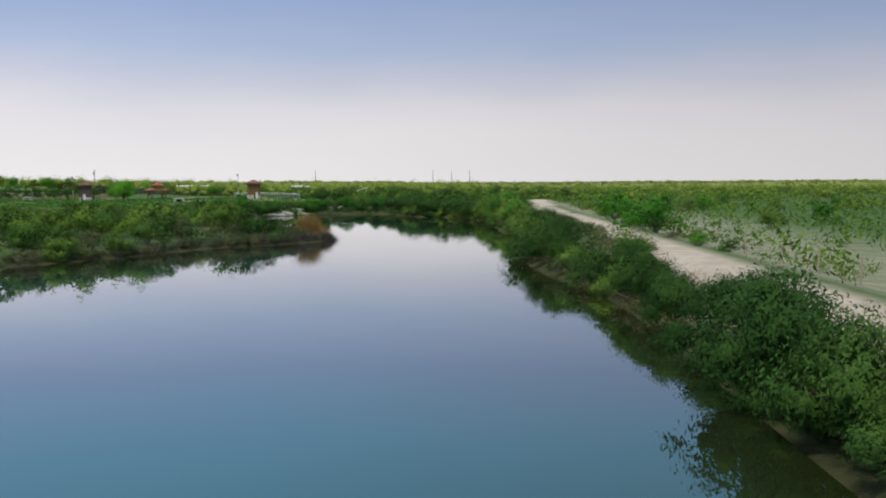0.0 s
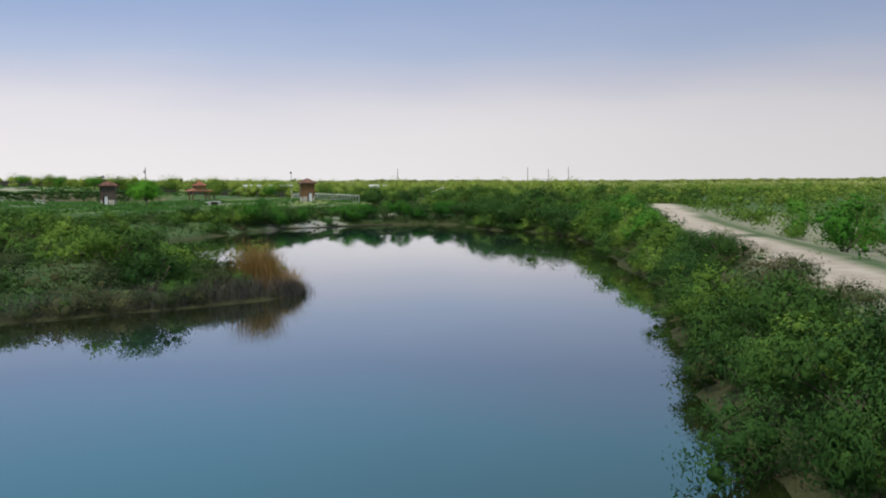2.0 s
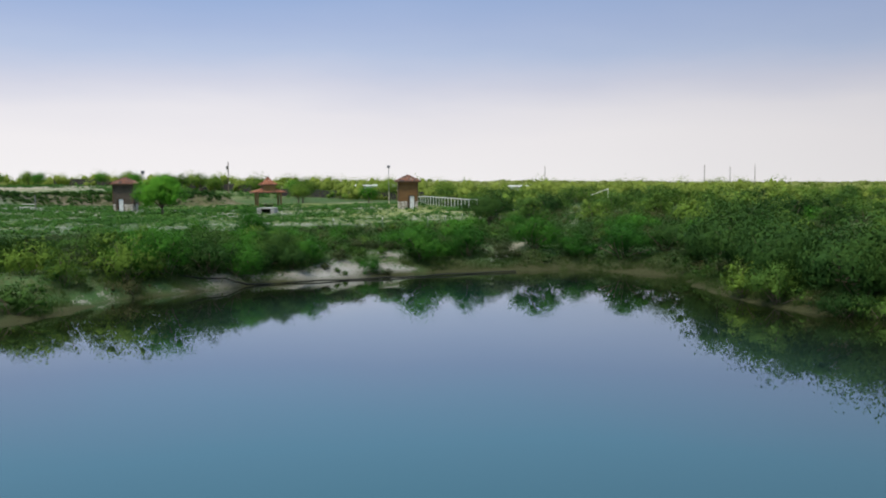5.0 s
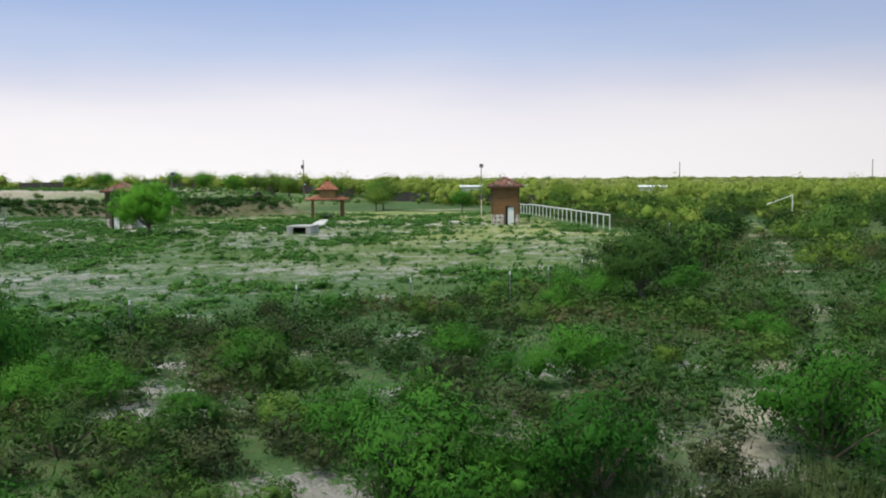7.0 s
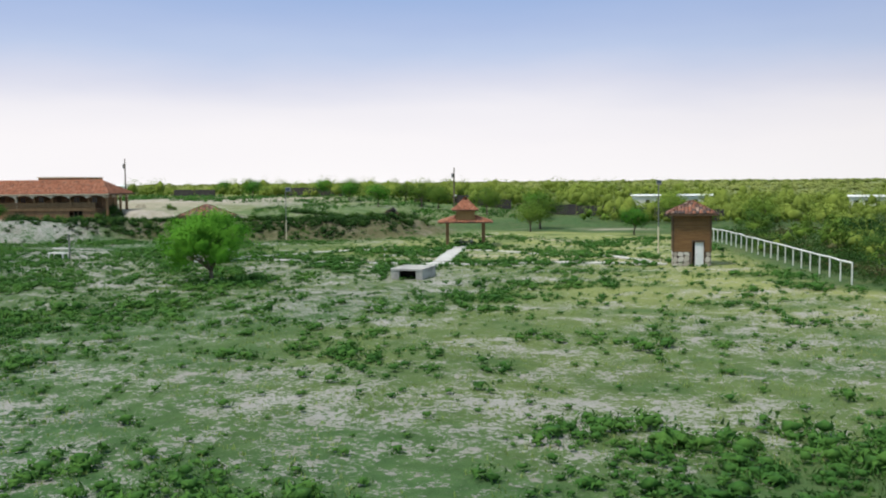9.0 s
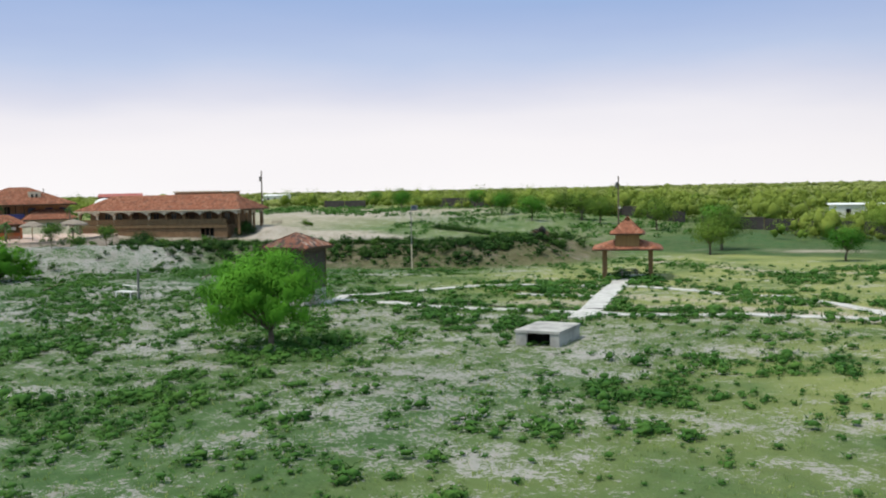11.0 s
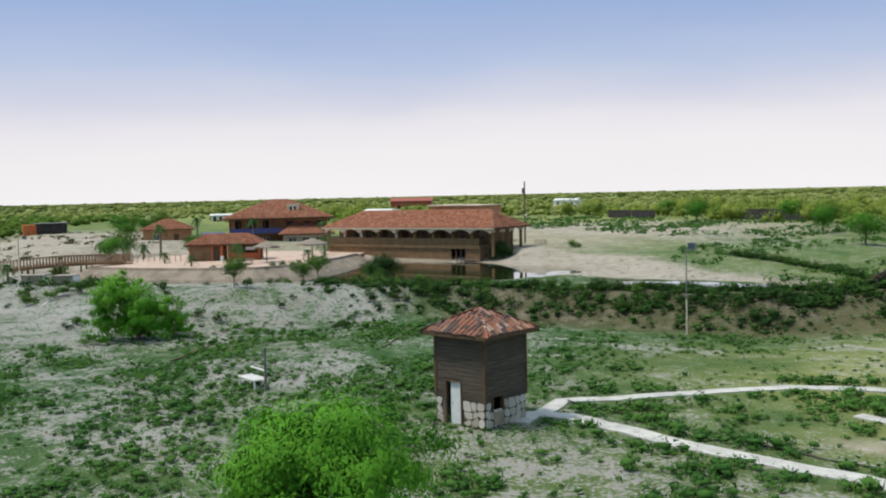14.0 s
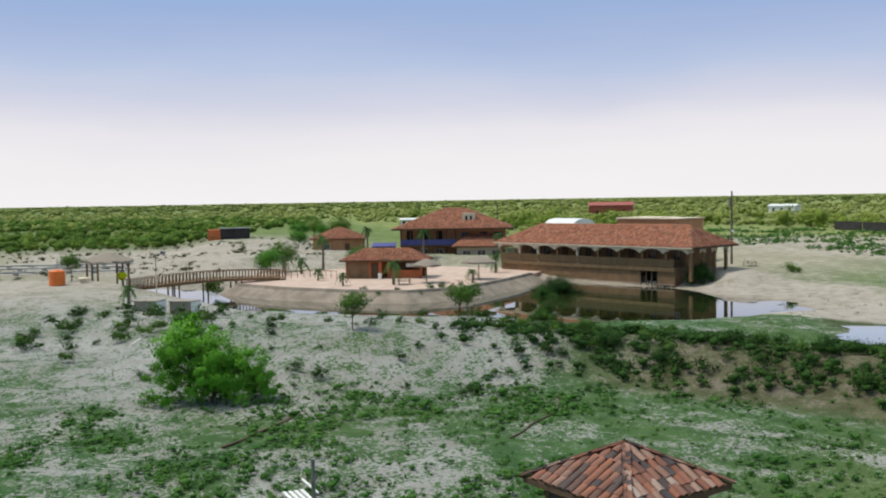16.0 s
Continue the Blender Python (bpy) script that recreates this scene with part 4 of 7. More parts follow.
for x, y in scatter(60, 8, 30, 100, 150, lambda x, y: sd(x, y, POND) > 1.2 and ld(x, y, ROAD) > 3.5):
    k = rng.choice(["green", "dry", "thorn", "bright"], p=[0.42, 0.3, 0.16, 0.12])
    shrub(x, y, rng.uniform(0.7, 1.3), k, "shrubs at the end of the pond")
for x, y, s in ((-20.6, 110.6, 0.7), (-20.4, 109.0, 0.5), (-21.6, 107.6, 0.55), (-22.6, 105.4, 0.5), (-23.6, 102.8, 0.55), (-24.6, 100.2, 0.6), (-15.9, 110.4, 0.22)):
    shrub(x, y, s, "low", "small plants round the beach")
# the low marshy shore with reeds
for x, y in scatter(130, -62, 3, 2, 100, lambda x, y: 0.3 < sd(x, y, POND) < 26 and math.hypot(x - 0.5, y - 38.5) > 4.4):
    k = rng.choice(["green", "dry", "big"], p=[0.44, 0.48, 0.08])
    shrub(x, y, rng.uniform(0.9, 1.5), k, "shrubs on the marshy shore", 0.95)
for x, y, s in ((-4.5, 33, 1.3), (-6.5, 36.5, 1.5), (-8.5, 31, 1.4), (-11.5, 29, 1.5), (-5, 40.5, 1.35), (-9, 38, 1.6), (-13, 34, 1.6), (-12.5, 23.5, 1.4), (-15, 27, 1.6), (-16, 20, 1.4), (-18.5, 24, 1.7), (-20, 15, 1.5), (-23, 18, 1.7), (-19, 32, 1.6), (-8, 43.5, 1.3), (-13, 42, 1.5), (-3.2, 36, 1.0), (-24, 9, 1.5), (-28, 12, 1.7), (-18, 41, 1.7), (-12, 50, 1.5), (-17, 54, 1.6), (-22, 60, 1.5)):
    shrub(x, y, s * 0.95, rng.choice(["green", "dry", "big"], p=[0.5, 0.3, 0.2]), "large bushes on the marshy shore")
for x, y, s, k in ((-0.9, 36.1, 1.0, "thorn"), (0.2, 35.2, 0.9, "thorn"), (-0.4, 34.2, 1.0, "thorn"), (-1.3, 33.2, 1.0, "dry"), (-1.9, 32.2, 1.0, "thorn"), (-2.6, 31.4, 1.1, "thorn"), (-1.9, 34.2, 1.1, "thorn"), (-1.5, 35.6, 1.1, "thorn"), (-2.2, 35.1, 1.2, "dry"), (-2.9, 34.4, 1.2, "thorn"), (-1.7, 36.9, 1.2, "thorn"), (-2.8, 36.2, 1.3, "dry"), (-3.8, 35.4, 1.3, "thorn"), (-3.4, 37.6, 1.3, "thorn"), (-2.0, 38.4, 1.2, "dry"), (-4.6, 36.6, 1.4, "thorn"), (-0.6, 38.9, 1.0, "thorn")):
    shrub(x, y, s, k, "brush along the marshy shore", 1.25 if k == "thorn" else 1.0)
LEFT_BANK = [q for q in POND if q[0] < 3 and 0 < q[1] < 44 and q[0] > -20]
for a, b in zip(LEFT_BANK, LEFT_BANK[1:]):
    n_ = max(1, int(math.hypot(b[0] - a[0], b[1] - a[1]) / 0.9))
    for i_ in range(n_):
        x, y = a[0] + (b[0] - a[0]) * i_ / n_ - 0.5 + rng.uniform(-0.6, 0.5), a[1] + (b[1] - a[1]) * i_ / n_ + rng.uniform(-0.1, 0.9)
        if x < -0.9:
            shrub(x, y, rng.uniform(0.6, 1.15), rng.choice(["thorn", "dry", "green"], p=[0.5, 0.38, 0.12]), "brush along the marshy shore")
# scrub east of the white fence
for x, y in scatter(170, -55, 40, 150, 262, lambda x, y: field_mask(np.array([x]), np.array([y]))[0] < 0.1 and ld(x, y, TRAIL) > 1.2 and x > np.interp(y, [190, 262], [-28, -58])):
    k = rng.choice(["green", "big", "dry"], p=[0.52, 0.34, 0.14])
    shrub(x, y, rng.uniform(0.9, 1.9), k, "scrub beyond the clearing")
# sparse shrubs right of the road
for x, y in scatter(55, 33, 85, -40, 130, lambda x, y: True):
    shrub(x, y, rng.uniform(0.7, 1.5), rng.choice(["green", "bright", "dry"], p=[0.45, 0.3, 0.25]), "shrubs on the sandy plain")
# low dark plants along the earth bank, on the sandy slope and by the lagoon
for x, y in scatter(150, -130, -92, 198, 246, lambda x, y: ld(x, y, RIDGE) < 5.5 and sd(x, y, LAGOON) > 0.5 and sd(x, y, POOL) > 0.5):
    shrub(x, y, rng.uniform(0.8, 2.0), "low", "plants on the earth bank")
for x, y in scatter(80, -148, -110, 168, 204, lambda x, y: ld(x, y, RIDGE) < 13 and sd(x, y, LAGOON) > 0.5):
    shrub(x, y, rng.uniform(0.5, 1.5), "low", "plants on the sandy slope")
for x, y in scatter(34, -172, -136, 178, 214, lambda x, y: 0.2 < sd(x, y, LAGOON) < 5):
    shrub(x, y, rng.uniform(0.8, 1.6), "low", "plants by the lagoon")


for x, y in scatter(26, -150, -134, 165, 182, lambda x, y: sd(x, y, LAGOON) > 2 and math.hypot(x + 150, y - 175.7) > 3):
    shrub(x, y, rng.uniform(1.3, 2.6), "low", "dark bushes on top of the slope", 0.8)


def clumps(name, pts, size_h, cards, card, material, label, category, seed, lobes=1, droop=0.0, core=0.45, long=2.6, lift=0.3):
    """Leafy clumps, too many to count, in one mesh. pts: x, y, radius."""
    r = np.random.RandomState(seed)
    pts = np.asarray(pts)
    n = len(pts)
    z = land(pts[:, 0], pts[:, 1])
    d = r.normal(size=(n, cards, 3))
    d /= np.linalg.norm(d, axis=2)[:, :, None]
    ways = d + np.array([0, 0, lift])
    ways /= np.linalg.norm(ways, axis=2)[:, :, None]
    d = d * (0.5 + 0.42 * r.uniform(size=(n, cards, 1))) * (1 + 0.22 * np.sin(3.0 * d[:, :, :1] + r.uniform(0, 6, (n, 1, 1))) * np.sin(4.0 * d[:, :, 1:2] + r.uniform(0, 6, (n, 1, 1))))
    rad = pts[:, 2][:, None]
    hh = rad * size_h * r.uniform(0.75, 1.25, (n, 1))
    c = np.stack([pts[:, 0][:, None] + d[:, :, 0] * rad, pts[:, 1][:, None] + d[:, :, 1] * rad, z[:, None] + hh * 0.45 + d[:, :, 2] * hh * 0.55], -1).reshape(-1, 3)
    leaves = leaf_cards(r, c, np.repeat(pts[:, 2] * card, cards), long, droop, ways.reshape(-1, 3))
    mid = np.stack([pts[:, 0], pts[:, 1], z + hh[:, 0] * 0.42], -1)
    k = max(1, lobes)
    mids, rr_ = np.repeat(mid, k, 0), np.repeat(pts[:, 2], k)
    hs = np.repeat(hh[:, 0], k)
    if k > 1:
        turn = r.uniform(0, math.tau, len(mids))
        mids = mids + np.stack([np.cos(turn) * rr_ * 0.34, np.sin(turn) * rr_ * 0.34, r.uniform(-0.15, 0.08, len(mids)) * hs], -1)
        rr_, hs = rr_ * r.uniform(0.45, 0.75, len(mids)), hs * r.uniform(0.55, 0.85, len(mids))
    me = raw_mesh(name, *(leaves if lobes == 0 else fused(leaves, lumps(r, mids, rr_ * core, hs * 0.6 * core, PEBBLE))))
    me.materials.append(material)
    return tagged(new(name, me), label, category, kind="stuff")


def cleared(x, y):
    """Where no scrub grows: water, clearing, yards and tracks."""
    f = field_mask(x, y) > 0.05
    f |= (shore(x, y, POND) < 1) | (shore(x, y, LAGOON) < 16) | (shore(x, y, POOL) < 10)
    f |= (line_dist(x, y, ROAD) < 3.5) | ((line_dist(x, y, TRAIL) < 0.8) & (y < 230))
    f |= (x < -92) & (x > np.where(y > 214, -264, -290)) & (y > 120) & (y < 300 - 0.10 * (x + 92))
    f |= (x < -45) & (x > -130) & (y > 225) & (y < 276)
    f |= (x > -10) & (x < 33) & (y < 60)
    f |= (np.hypot((x + 245) * 0.5, y - 298) < 26)
    return f


def scrub_points(count, r0, r1, a0, a1, s0, s1, seed):
    r = np.random.RandomState(seed)
    a = np.radians(r.uniform(a0, a1, count))
    d = np.sqrt(r.uniform(r0 * r0, r1 * r1, count))
    x, y = -25 - np.sin(a) * d, 110 + np.cos(a) * d
    x = x + (-70) * step(60, 100, np.degrees(a))
    y = y + 70 * step(40, 90, np.degrees(a))
    ok = ~cleared(x, y)
    return np.stack([x, y, s0 + (s1 - s0) * r.uniform(0, 1, count) ** 1.7], -1)[ok]


near_scrub = scrub_points(4600, 75, 330, -62, 118, 0.8, 2.7, 61)
mixed = waves(near_scrub[:, 0], near_scrub[:, 1], 30, 51) + 0.6 * np.random.RandomState(52).normal(size=len(near_scrub)) > 0.1
clumps("scrub", near_scrub[mixed], 1.3, 120, 0.062, LEAF, "green mesquite scrub spread over the plain", "scrub", 1, 2, core=0.6)
# scrub and woods in the leaf colour that is lightened for haze
clumps("scrub", near_scrub[~mixed], 1.3, 120, 0.062, LEAF_HALF_HAZED, "olive scrub spread over the plain, its leaf colour paled for haze", "scrub", 24, 2, core=0.6)
woods = scrub_points(1500, 150, 360, -30, 75, 1.6, 3.9, 66)
woods = woods[(woods[:, 1] > 262) & (woods[:, 0] < 20)]
clumps("woods", woods, 1.5, 210, 0.055, LEAF_HALF_HAZED, "dense belt of mesquite trees behind the clearing", "woods", 21, 3, core=0.7)
# no haze in the air: the palest leaf colour carries it out here
clumps("scrub", scrub_points(15000, 320, 800, -55, 118, 0.9, 2.7, 62), 1.0, 22, 0.11, LEAF_HAZED, "green mesquite scrub spread over the plain", "scrub", 2, 1, core=0.8, lift=1.1)
clumps("far_scrub", scrub_points(6500, 780, 2600, -52, 112, 3.0, 8.0, 63), 0.62, 10, 0.16, LEAF_HAZED, "green belt of far scrub along the horizon, haze put into its colour", "scrub", 3, 1, core=1.0, lift=1.1)
f_ = np.random.RandomState(72)
wx_, wy_ = f_.uniform(-560, -298, 2100), f_.uniform(40, 250, 2100)
west = (waves(wx_, wy_, 40, 71) > -0.5) & ~cleared(wx_, wy_)
clumps("scrub", np.stack([wx_, wy_, f_.uniform(1.2, 2.8, 2100)], -1)[west], 1.05, 46, 0.085, LEAF, "close rich green scrub beyond the sandy flat", "scrub", 29, 1, core=0.8, lift=0.8)
# far trees, also lightened in colour for haze
clumps("far_trees", scrub_points(1100, 330, 1200, -55, 118, 1.8, 4.4, 69), 1.15, 80, 0.07, LEAF_HALF_HAZED, "taller mesquite trees standing out of the far scrub", "trees", 28, 3)
q_ = np.random.RandomState(68)
px_, py_ = 33 + 230 * q_.rand(5200) ** 1.4, q_.uniform(-70, 260, 5200)
plain_ok = (waves(px_, py_, 24, 47) + 0.4 * waves(px_, py_, 9, 48) > -0.55 + 0.55 * step(60, 34, px_))
clumps("plain_scrub", np.stack([px_, py_, 0.4 + 1.5 * q_.rand(5200) ** 2], -1)[plain_ok], 1.2, 44, 0.10, LEAF, "scattered green scrub on the sandy plain beside the road", "scrub", 22, 0)
clumps("dry_scrub", scrub_points(1500, 60, 330, -62, 118, 0.7, 1.5, 64), 1.0, 24, 0.12, LEAF_DRY, "grey-brown brush between the mesquites", "scrub", 4)

un = 23000
u_ = np.random.RandomState(70)
zone = u_.rand(un)
ux = np.where(zone < 0.45, u_.uniform(-46, 24, un), np.where(zone < 0.6, u_.uniform(-34, 10, un), np.where(zone < 0.85, u_.uniform(-58, 4, un), u_.uniform(14, 34, un))))
uy = np.where(zone < 0.45, 97 + 48 * u_.uniform(0, 1, un) ** 0.8, np.where(zone < 0.6, u_.uniform(140, 192, un), np.where(zone < 0.85, u_.uniform(2, 100, un), u_.uniform(-60, 110, un))))
by_fence = u_.rand(un) < 0.09
fs = u_.uniform(-0.12, 1.0, un)
fo = np.abs(u_.normal(0, 6, un)) + 1.0
ux, uy = np.where(by_fence, -29.2 - 31.8 * fs + 0.87 * fo, ux), np.where(by_fence, 194 + 57 * fs + 0.49 * fo, uy)
ud, uf = shore(ux, uy, POND), field_mask(ux, uy)
uk = (ud > 0.25) & (ud < 190) & (np.hypot(ux - 0.4, uy - 38.0) > 2.3) & (uf < 0.3) & (line_dist(ux, uy, ROAD) > 2.1) & (line_dist(ux, uy, TRAIL) > 0.35) & (waves(ux, uy, 7, 37) > np.where((uy > 96) & (uy < 150), -0.7, -0.45)) & ((ux < 26) | (uy > 120))
uk &= ~((np.hypot((ux + 16.4) * 0.72, (uy - 111.9) * 0.8) < 1.2) | ((uy > 96) & (ud < 0.6)))
uk &= sand_beach(ux, uy) < 0.5
far_bank = (uy > 100) & (uy < 146) & (ux > -46) & (ux < 12)
uk &= ~far_bank | ((gully(ux, uy) < 0.2) & (waves(ux, uy, 2.2, 64) > -1.1))
us = (0.34 + 0.8 * u_.uniform(0, 1, un) ** 1.4) * np.where(far_bank, 0.84, 1.0)
half = waves(ux, uy, 11, 43) + 0.4 * u_.normal(size=un) - 0.25 * step(118, 126, uy) < np.where((uy > 96) & (uy < 122), 0.1, 0.25)
clumps("bank_brush", np.stack([ux, uy, us], -1)[uk & half], 1.15, 42, 0.068, LEAF_DEEP, "dense green undergrowth on the pond banks", "brush", 15, 1, -0.3, core=0.2)
sere = ~half & ((uy > 131) | ((ux < 4) & (uy < 97)))
clumps("dry_brush", np.stack([ux, uy, us], -1)[uk & sere], 1.1, 40, 0.060, LEAF_DRY, "dry olive-brown brush between the shrubs", "brush", 17, 1, -0.3, core=0.2)
clumps("bank_brush", np.stack([ux, uy, us], -1)[uk & ~half & ~sere], 1.1, 40, 0.060, LEAF_OLIVE, "olive-brown undergrowth on the pond banks", "brush", 16, 1, -0.3, core=0.2)

r_ = np.random.RandomState(71)
wn_ = 46000
wx, wy = r_.uniform(-118, -18, wn_), r_.uniform(122, 240, wn_)
patchy = waves(wx, wy, 14, 31) + 0.7 * waves(wx, wy, 5, 32) + 0.45 * waves(wx, wy, 2.2, 39)
near_path = np.min([line_dist(wx, wy, w) for w in WALKS], axis=0)
shade = step(6.5, 3, np.hypot(wx + 70, wy - 175))
wheel = line_dist(wx, wy, [(-64, 131), (-38, 150), (-25, 168), (-27, 185)])
thick = patchy - 0.1 + 1.0 * step(3.2, 1.6, near_path) - 9 * (near_path < 0.85) - 0.2 * step(12, 5, np.hypot(wx + 65, wy - 180)) + 0.7 * step(16, 8, np.hypot(wx + 94, wy - 180)) + 0.9 * shade + 0.7 * step(4.5, 2, np.abs(wx + 59.6) + np.abs(wy - 186)) - 0.8 * step(9, 3, wheel) + 0.8 * step(9, 3, np.hypot(wx + 24, wy - 152) * 0.8)
thick = thick + 0.32 * step(-46, -58, wx) * step(204, 194, wy) - 0.2 * step(-74, -62, wx) * step(158, 172, wy)
keep_w = (field_mask(wx, wy) > 0.3) & ((thick > 0.24) | ((r_.rand(wn_) < 0.09) & (near_path > 0.85)))
size_w = (1 - 0.3 * step(-76, -88, wx)) * r_.uniform(0.15, 0.36, wn_) * (1 + 1.1 * r_.rand(wn_) ** 4) * (1 + 0.6 * step(0.3, 1.2, thick))
clumps("field_weeds", np.stack([wx, wy, size_w], -1)[keep_w], 0.8, 30, 0.105, WEED, "low green weeds in patches over the clearing", "weeds", 5, 1, -0.35, core=0.48, long=2.4, lift=0.5)
sx, sy = r_.uniform(-172, -98, 9000), r_.uniform(150, 250, 9000)
keep_s = (waves(sx, sy, 9, 33) > 0.0) & (shore(sx, sy, LAGOON) > 1.5) & (shore(sx, sy, POOL) > 1.0) & ((sandy(sx, sy) < 0.5) | (r_.rand(9000) < 0.35)) & (sx > -150)
clumps("bank_weeds", np.stack([sx, sy, r_.uniform(0.12, 0.38, 9000)], -1)[keep_s], 0.95, 26, 0.105, WEED, "low green weeds on banks and slopes", "weeds", 6, 0, -0.5, long=2.4, lift=0.7)


def blades(name, x, y, height, width, material, label, category, seed, lean=0.35, group_n=1):
    r = np.random.RandomState(seed)
    x, y = np.repeat(x, group_n), np.repeat(y, group_n)
    n = len(x)
    x, y = x + r.normal(0, 0.06, n) * (group_n > 1), y + r.normal(0, 0.06, n) * (group_n > 1)
    z = land(x, y) - 0.02
    a = r.uniform(0, math.tau, n)
    h = height * r.uniform(0.5, 1.15, n)
    l = lean * r.uniform(0, 1, n) * h
    base = np.stack([x, y, z], -1)
    side = np.stack([np.cos(a + 1.57), np.sin(a + 1.57), np.zeros(n)], -1) * (width * 0.5)
    mid = base + np.stack([np.cos(a) * l * 0.3, np.sin(a) * l * 0.3, h * 0.6], -1)
    tip = base + np.stack([np.cos(a) * l, np.sin(a) * l, h], -1)
    v = np.stack([base - side, base + side, mid + side * 0.8, tip, mid - side * 0.8], 1).reshape(-1, 3)
    q = (np.array([[0, 1, 2], [0, 2, 4], [4, 2, 3]])[None] + 5 * np.arange(n)[:, None, None]).reshape(-1, 3)
    me = raw_mesh(name, v, q)
    me.materials.append(material)
    return tagged(new(name, me), label, category, kind="stuff")


ox, oy = r_.uniform(-310, -204, 1500), r_.uniform(138, 216, 1500)
keep_o = (waves(ox, oy, 16, 53) > 0.1) & (shore(ox, oy, LAGOON) > 3) & (np.hypot(ox + 190, oy - 204) > 26)
clumps("flat_weeds", np.stack([ox, oy, 0.2 + 0.8 * r_.rand(1500) ** 2], -1)[keep_o], 0.8, 22, 0.14, LEAF_DRY, "olive brush and weeds on the sandy flat", "weeds", 27, 1)
vx, vy = r_.uniform(-262, -104, 6500), r_.uniform(240, 318, 6500)
keep_v = (waves(vx, vy, 26, 45) + 0.5 * waves(vx, vy, 8, 46) > -0.05) & (shore(vx, vy, LAGOON) > 12) & (shore(vx, vy, POOL) > 9) & (np.hypot((vx + 190) * 0.5, vy - 245) > 24) & (np.hypot(vx + 235, vy - 250) > 22)
clumps("yard_weeds", np.stack([vx, vy, 0.25 + 0.8 * r_.rand(6500) ** 2.5], -1)[keep_v], 0.8, 20, 0.2, WEED, "low green weeds and bushes on the sandy yard", "weeds", 19, 0)
gx_, gy_ = r_.uniform(-100, -18, 26000), r_.uniform(122, 215, 26000)
gk = (field_mask(gx_, gy_) > 0.3) & (waves(gx_, gy_, 8, 35) > -0.35)
blades("field_grass", gx_[gk], gy_[gk], 0.16, 0.028, GRASS, "short patchy grass on the clearing", "grass", 8, 0.7, 3)
bx, by = r_.uniform(-46, 12, 30000), r_.uniform(104, 160, 30000)
bk = (field_mask(bx, by) < 0.4) & (shore(bx, by, POND) > 1.0) & (waves(bx, by, 4, 36) > 0.25) & (gully(bx, by) < 0.3) & (np.hypot((bx + 16.4) * 0.72, (by - 111.9) * 0.8) > 1.3) & (line_dist(bx, by, TRAIL) > 0.5) & (sand_beach(bx, by) < 0.5)
blades("bank_grass", bx[bk], by[bk], 0.40, 0.016, SEDGE, "rank dark grass and brush between the shrubs on the bank", "grass", 9, 0.7, 3)
# a belt of sedge along the far shore
zx, zy = r_.uniform(-30, 22, 150000), r_.uniform(92, 124, 150000)
zd = shore(zx, zy, POND)
zk = (zd > 0.0) & (zd < 2.4 + 0.8 * waves(zx, zy, 4, 41)) & (np.hypot((zx + 16.4) * 0.62, (zy - 112.3) * 0.8) > 2.6) & ((sand_beach(zx, zy) < 0.5) | (waves(zx, zy, 1.5, 46) > 1.1))
blades("shore_sedge", zx[zk], zy[zk], 0.26, 0.016, SEDGE, "dark olive sedge along the water's edge", "grass", 18, 0.6, 3)
# reeds on the tip of the marshy shore
t_ = r_.uniform(0, 0.5, 800)
rx_, ry_ = 0.7 - 3.4 * t_ + r_.normal(0, 0.35, 800), 37.0 + 1.2 * t_ + r_.normal(0, 0.5, 800)
blades("reeds", rx_[:520], ry_[:520], 2.5, 0.018, REED, "dry tan reeds standing at the water's edge", "reeds", 10, 0.6, 3)
rx_, ry_ = 1.4 + r_.normal(0, 0.35, 170), 37.2 + r_.normal(0, 0.4, 170)
blades("reeds", rx_, ry_, 1.4, 0.018, REED, "shorter bent tan reeds at the tip of the marshy shore", "reeds", 33, 0.9, 3)
rx_ = np.interp(r_.rand(1800), [0, 0.35, 0.65, 1], [1.6, -2, -8, -17]) + r_.normal(0, 0.6, 1800)
ry_ = np.interp(-rx_, [-2, 2, 7.5, 10, 18, 22], [35.4, 30.6, 25.8, 18.8, 4.8, 2]) + r_.normal(0.3, 0.7, 1800)
blades("dead_brush", rx_, ry_, 1.1, 0.011, TWIG, "grey dead twigs along the marshy shore", "brush", 11, 1.3, 3)
rx_, ry_ = 1.7 + np.abs(r_.normal(0, 0.5, 160)), 36.5 + r_.normal(0, 0.7, 160)
blades("dead_brush", rx_, ry_, 0.8, 0.02, TWIG, "bare grey twigs rising from the water", "brush", 12, 1.3, 5)


# ---------------------------------------------------------------- trees
def tree(name, x, y, lobes, n, size, material, base_r, trunk_h, limbs, seed, label, group="", droop=0.2, rz=0.0, tall=1.0, core=0.3):
    m_ = plant_meshes(seed, lobes, n, size, material, base_r, trunk_h, limbs, droop, 0.5, core, 2.4, 0.62)
    t = thing(name, at(x, y, rz) @ Matrix.Diagonal((1, 1, tall, 1)), label, "tree", group)
    part("trunk", m_[1], BARK, t)
    part("crown", m_[0], material, t)
    return t


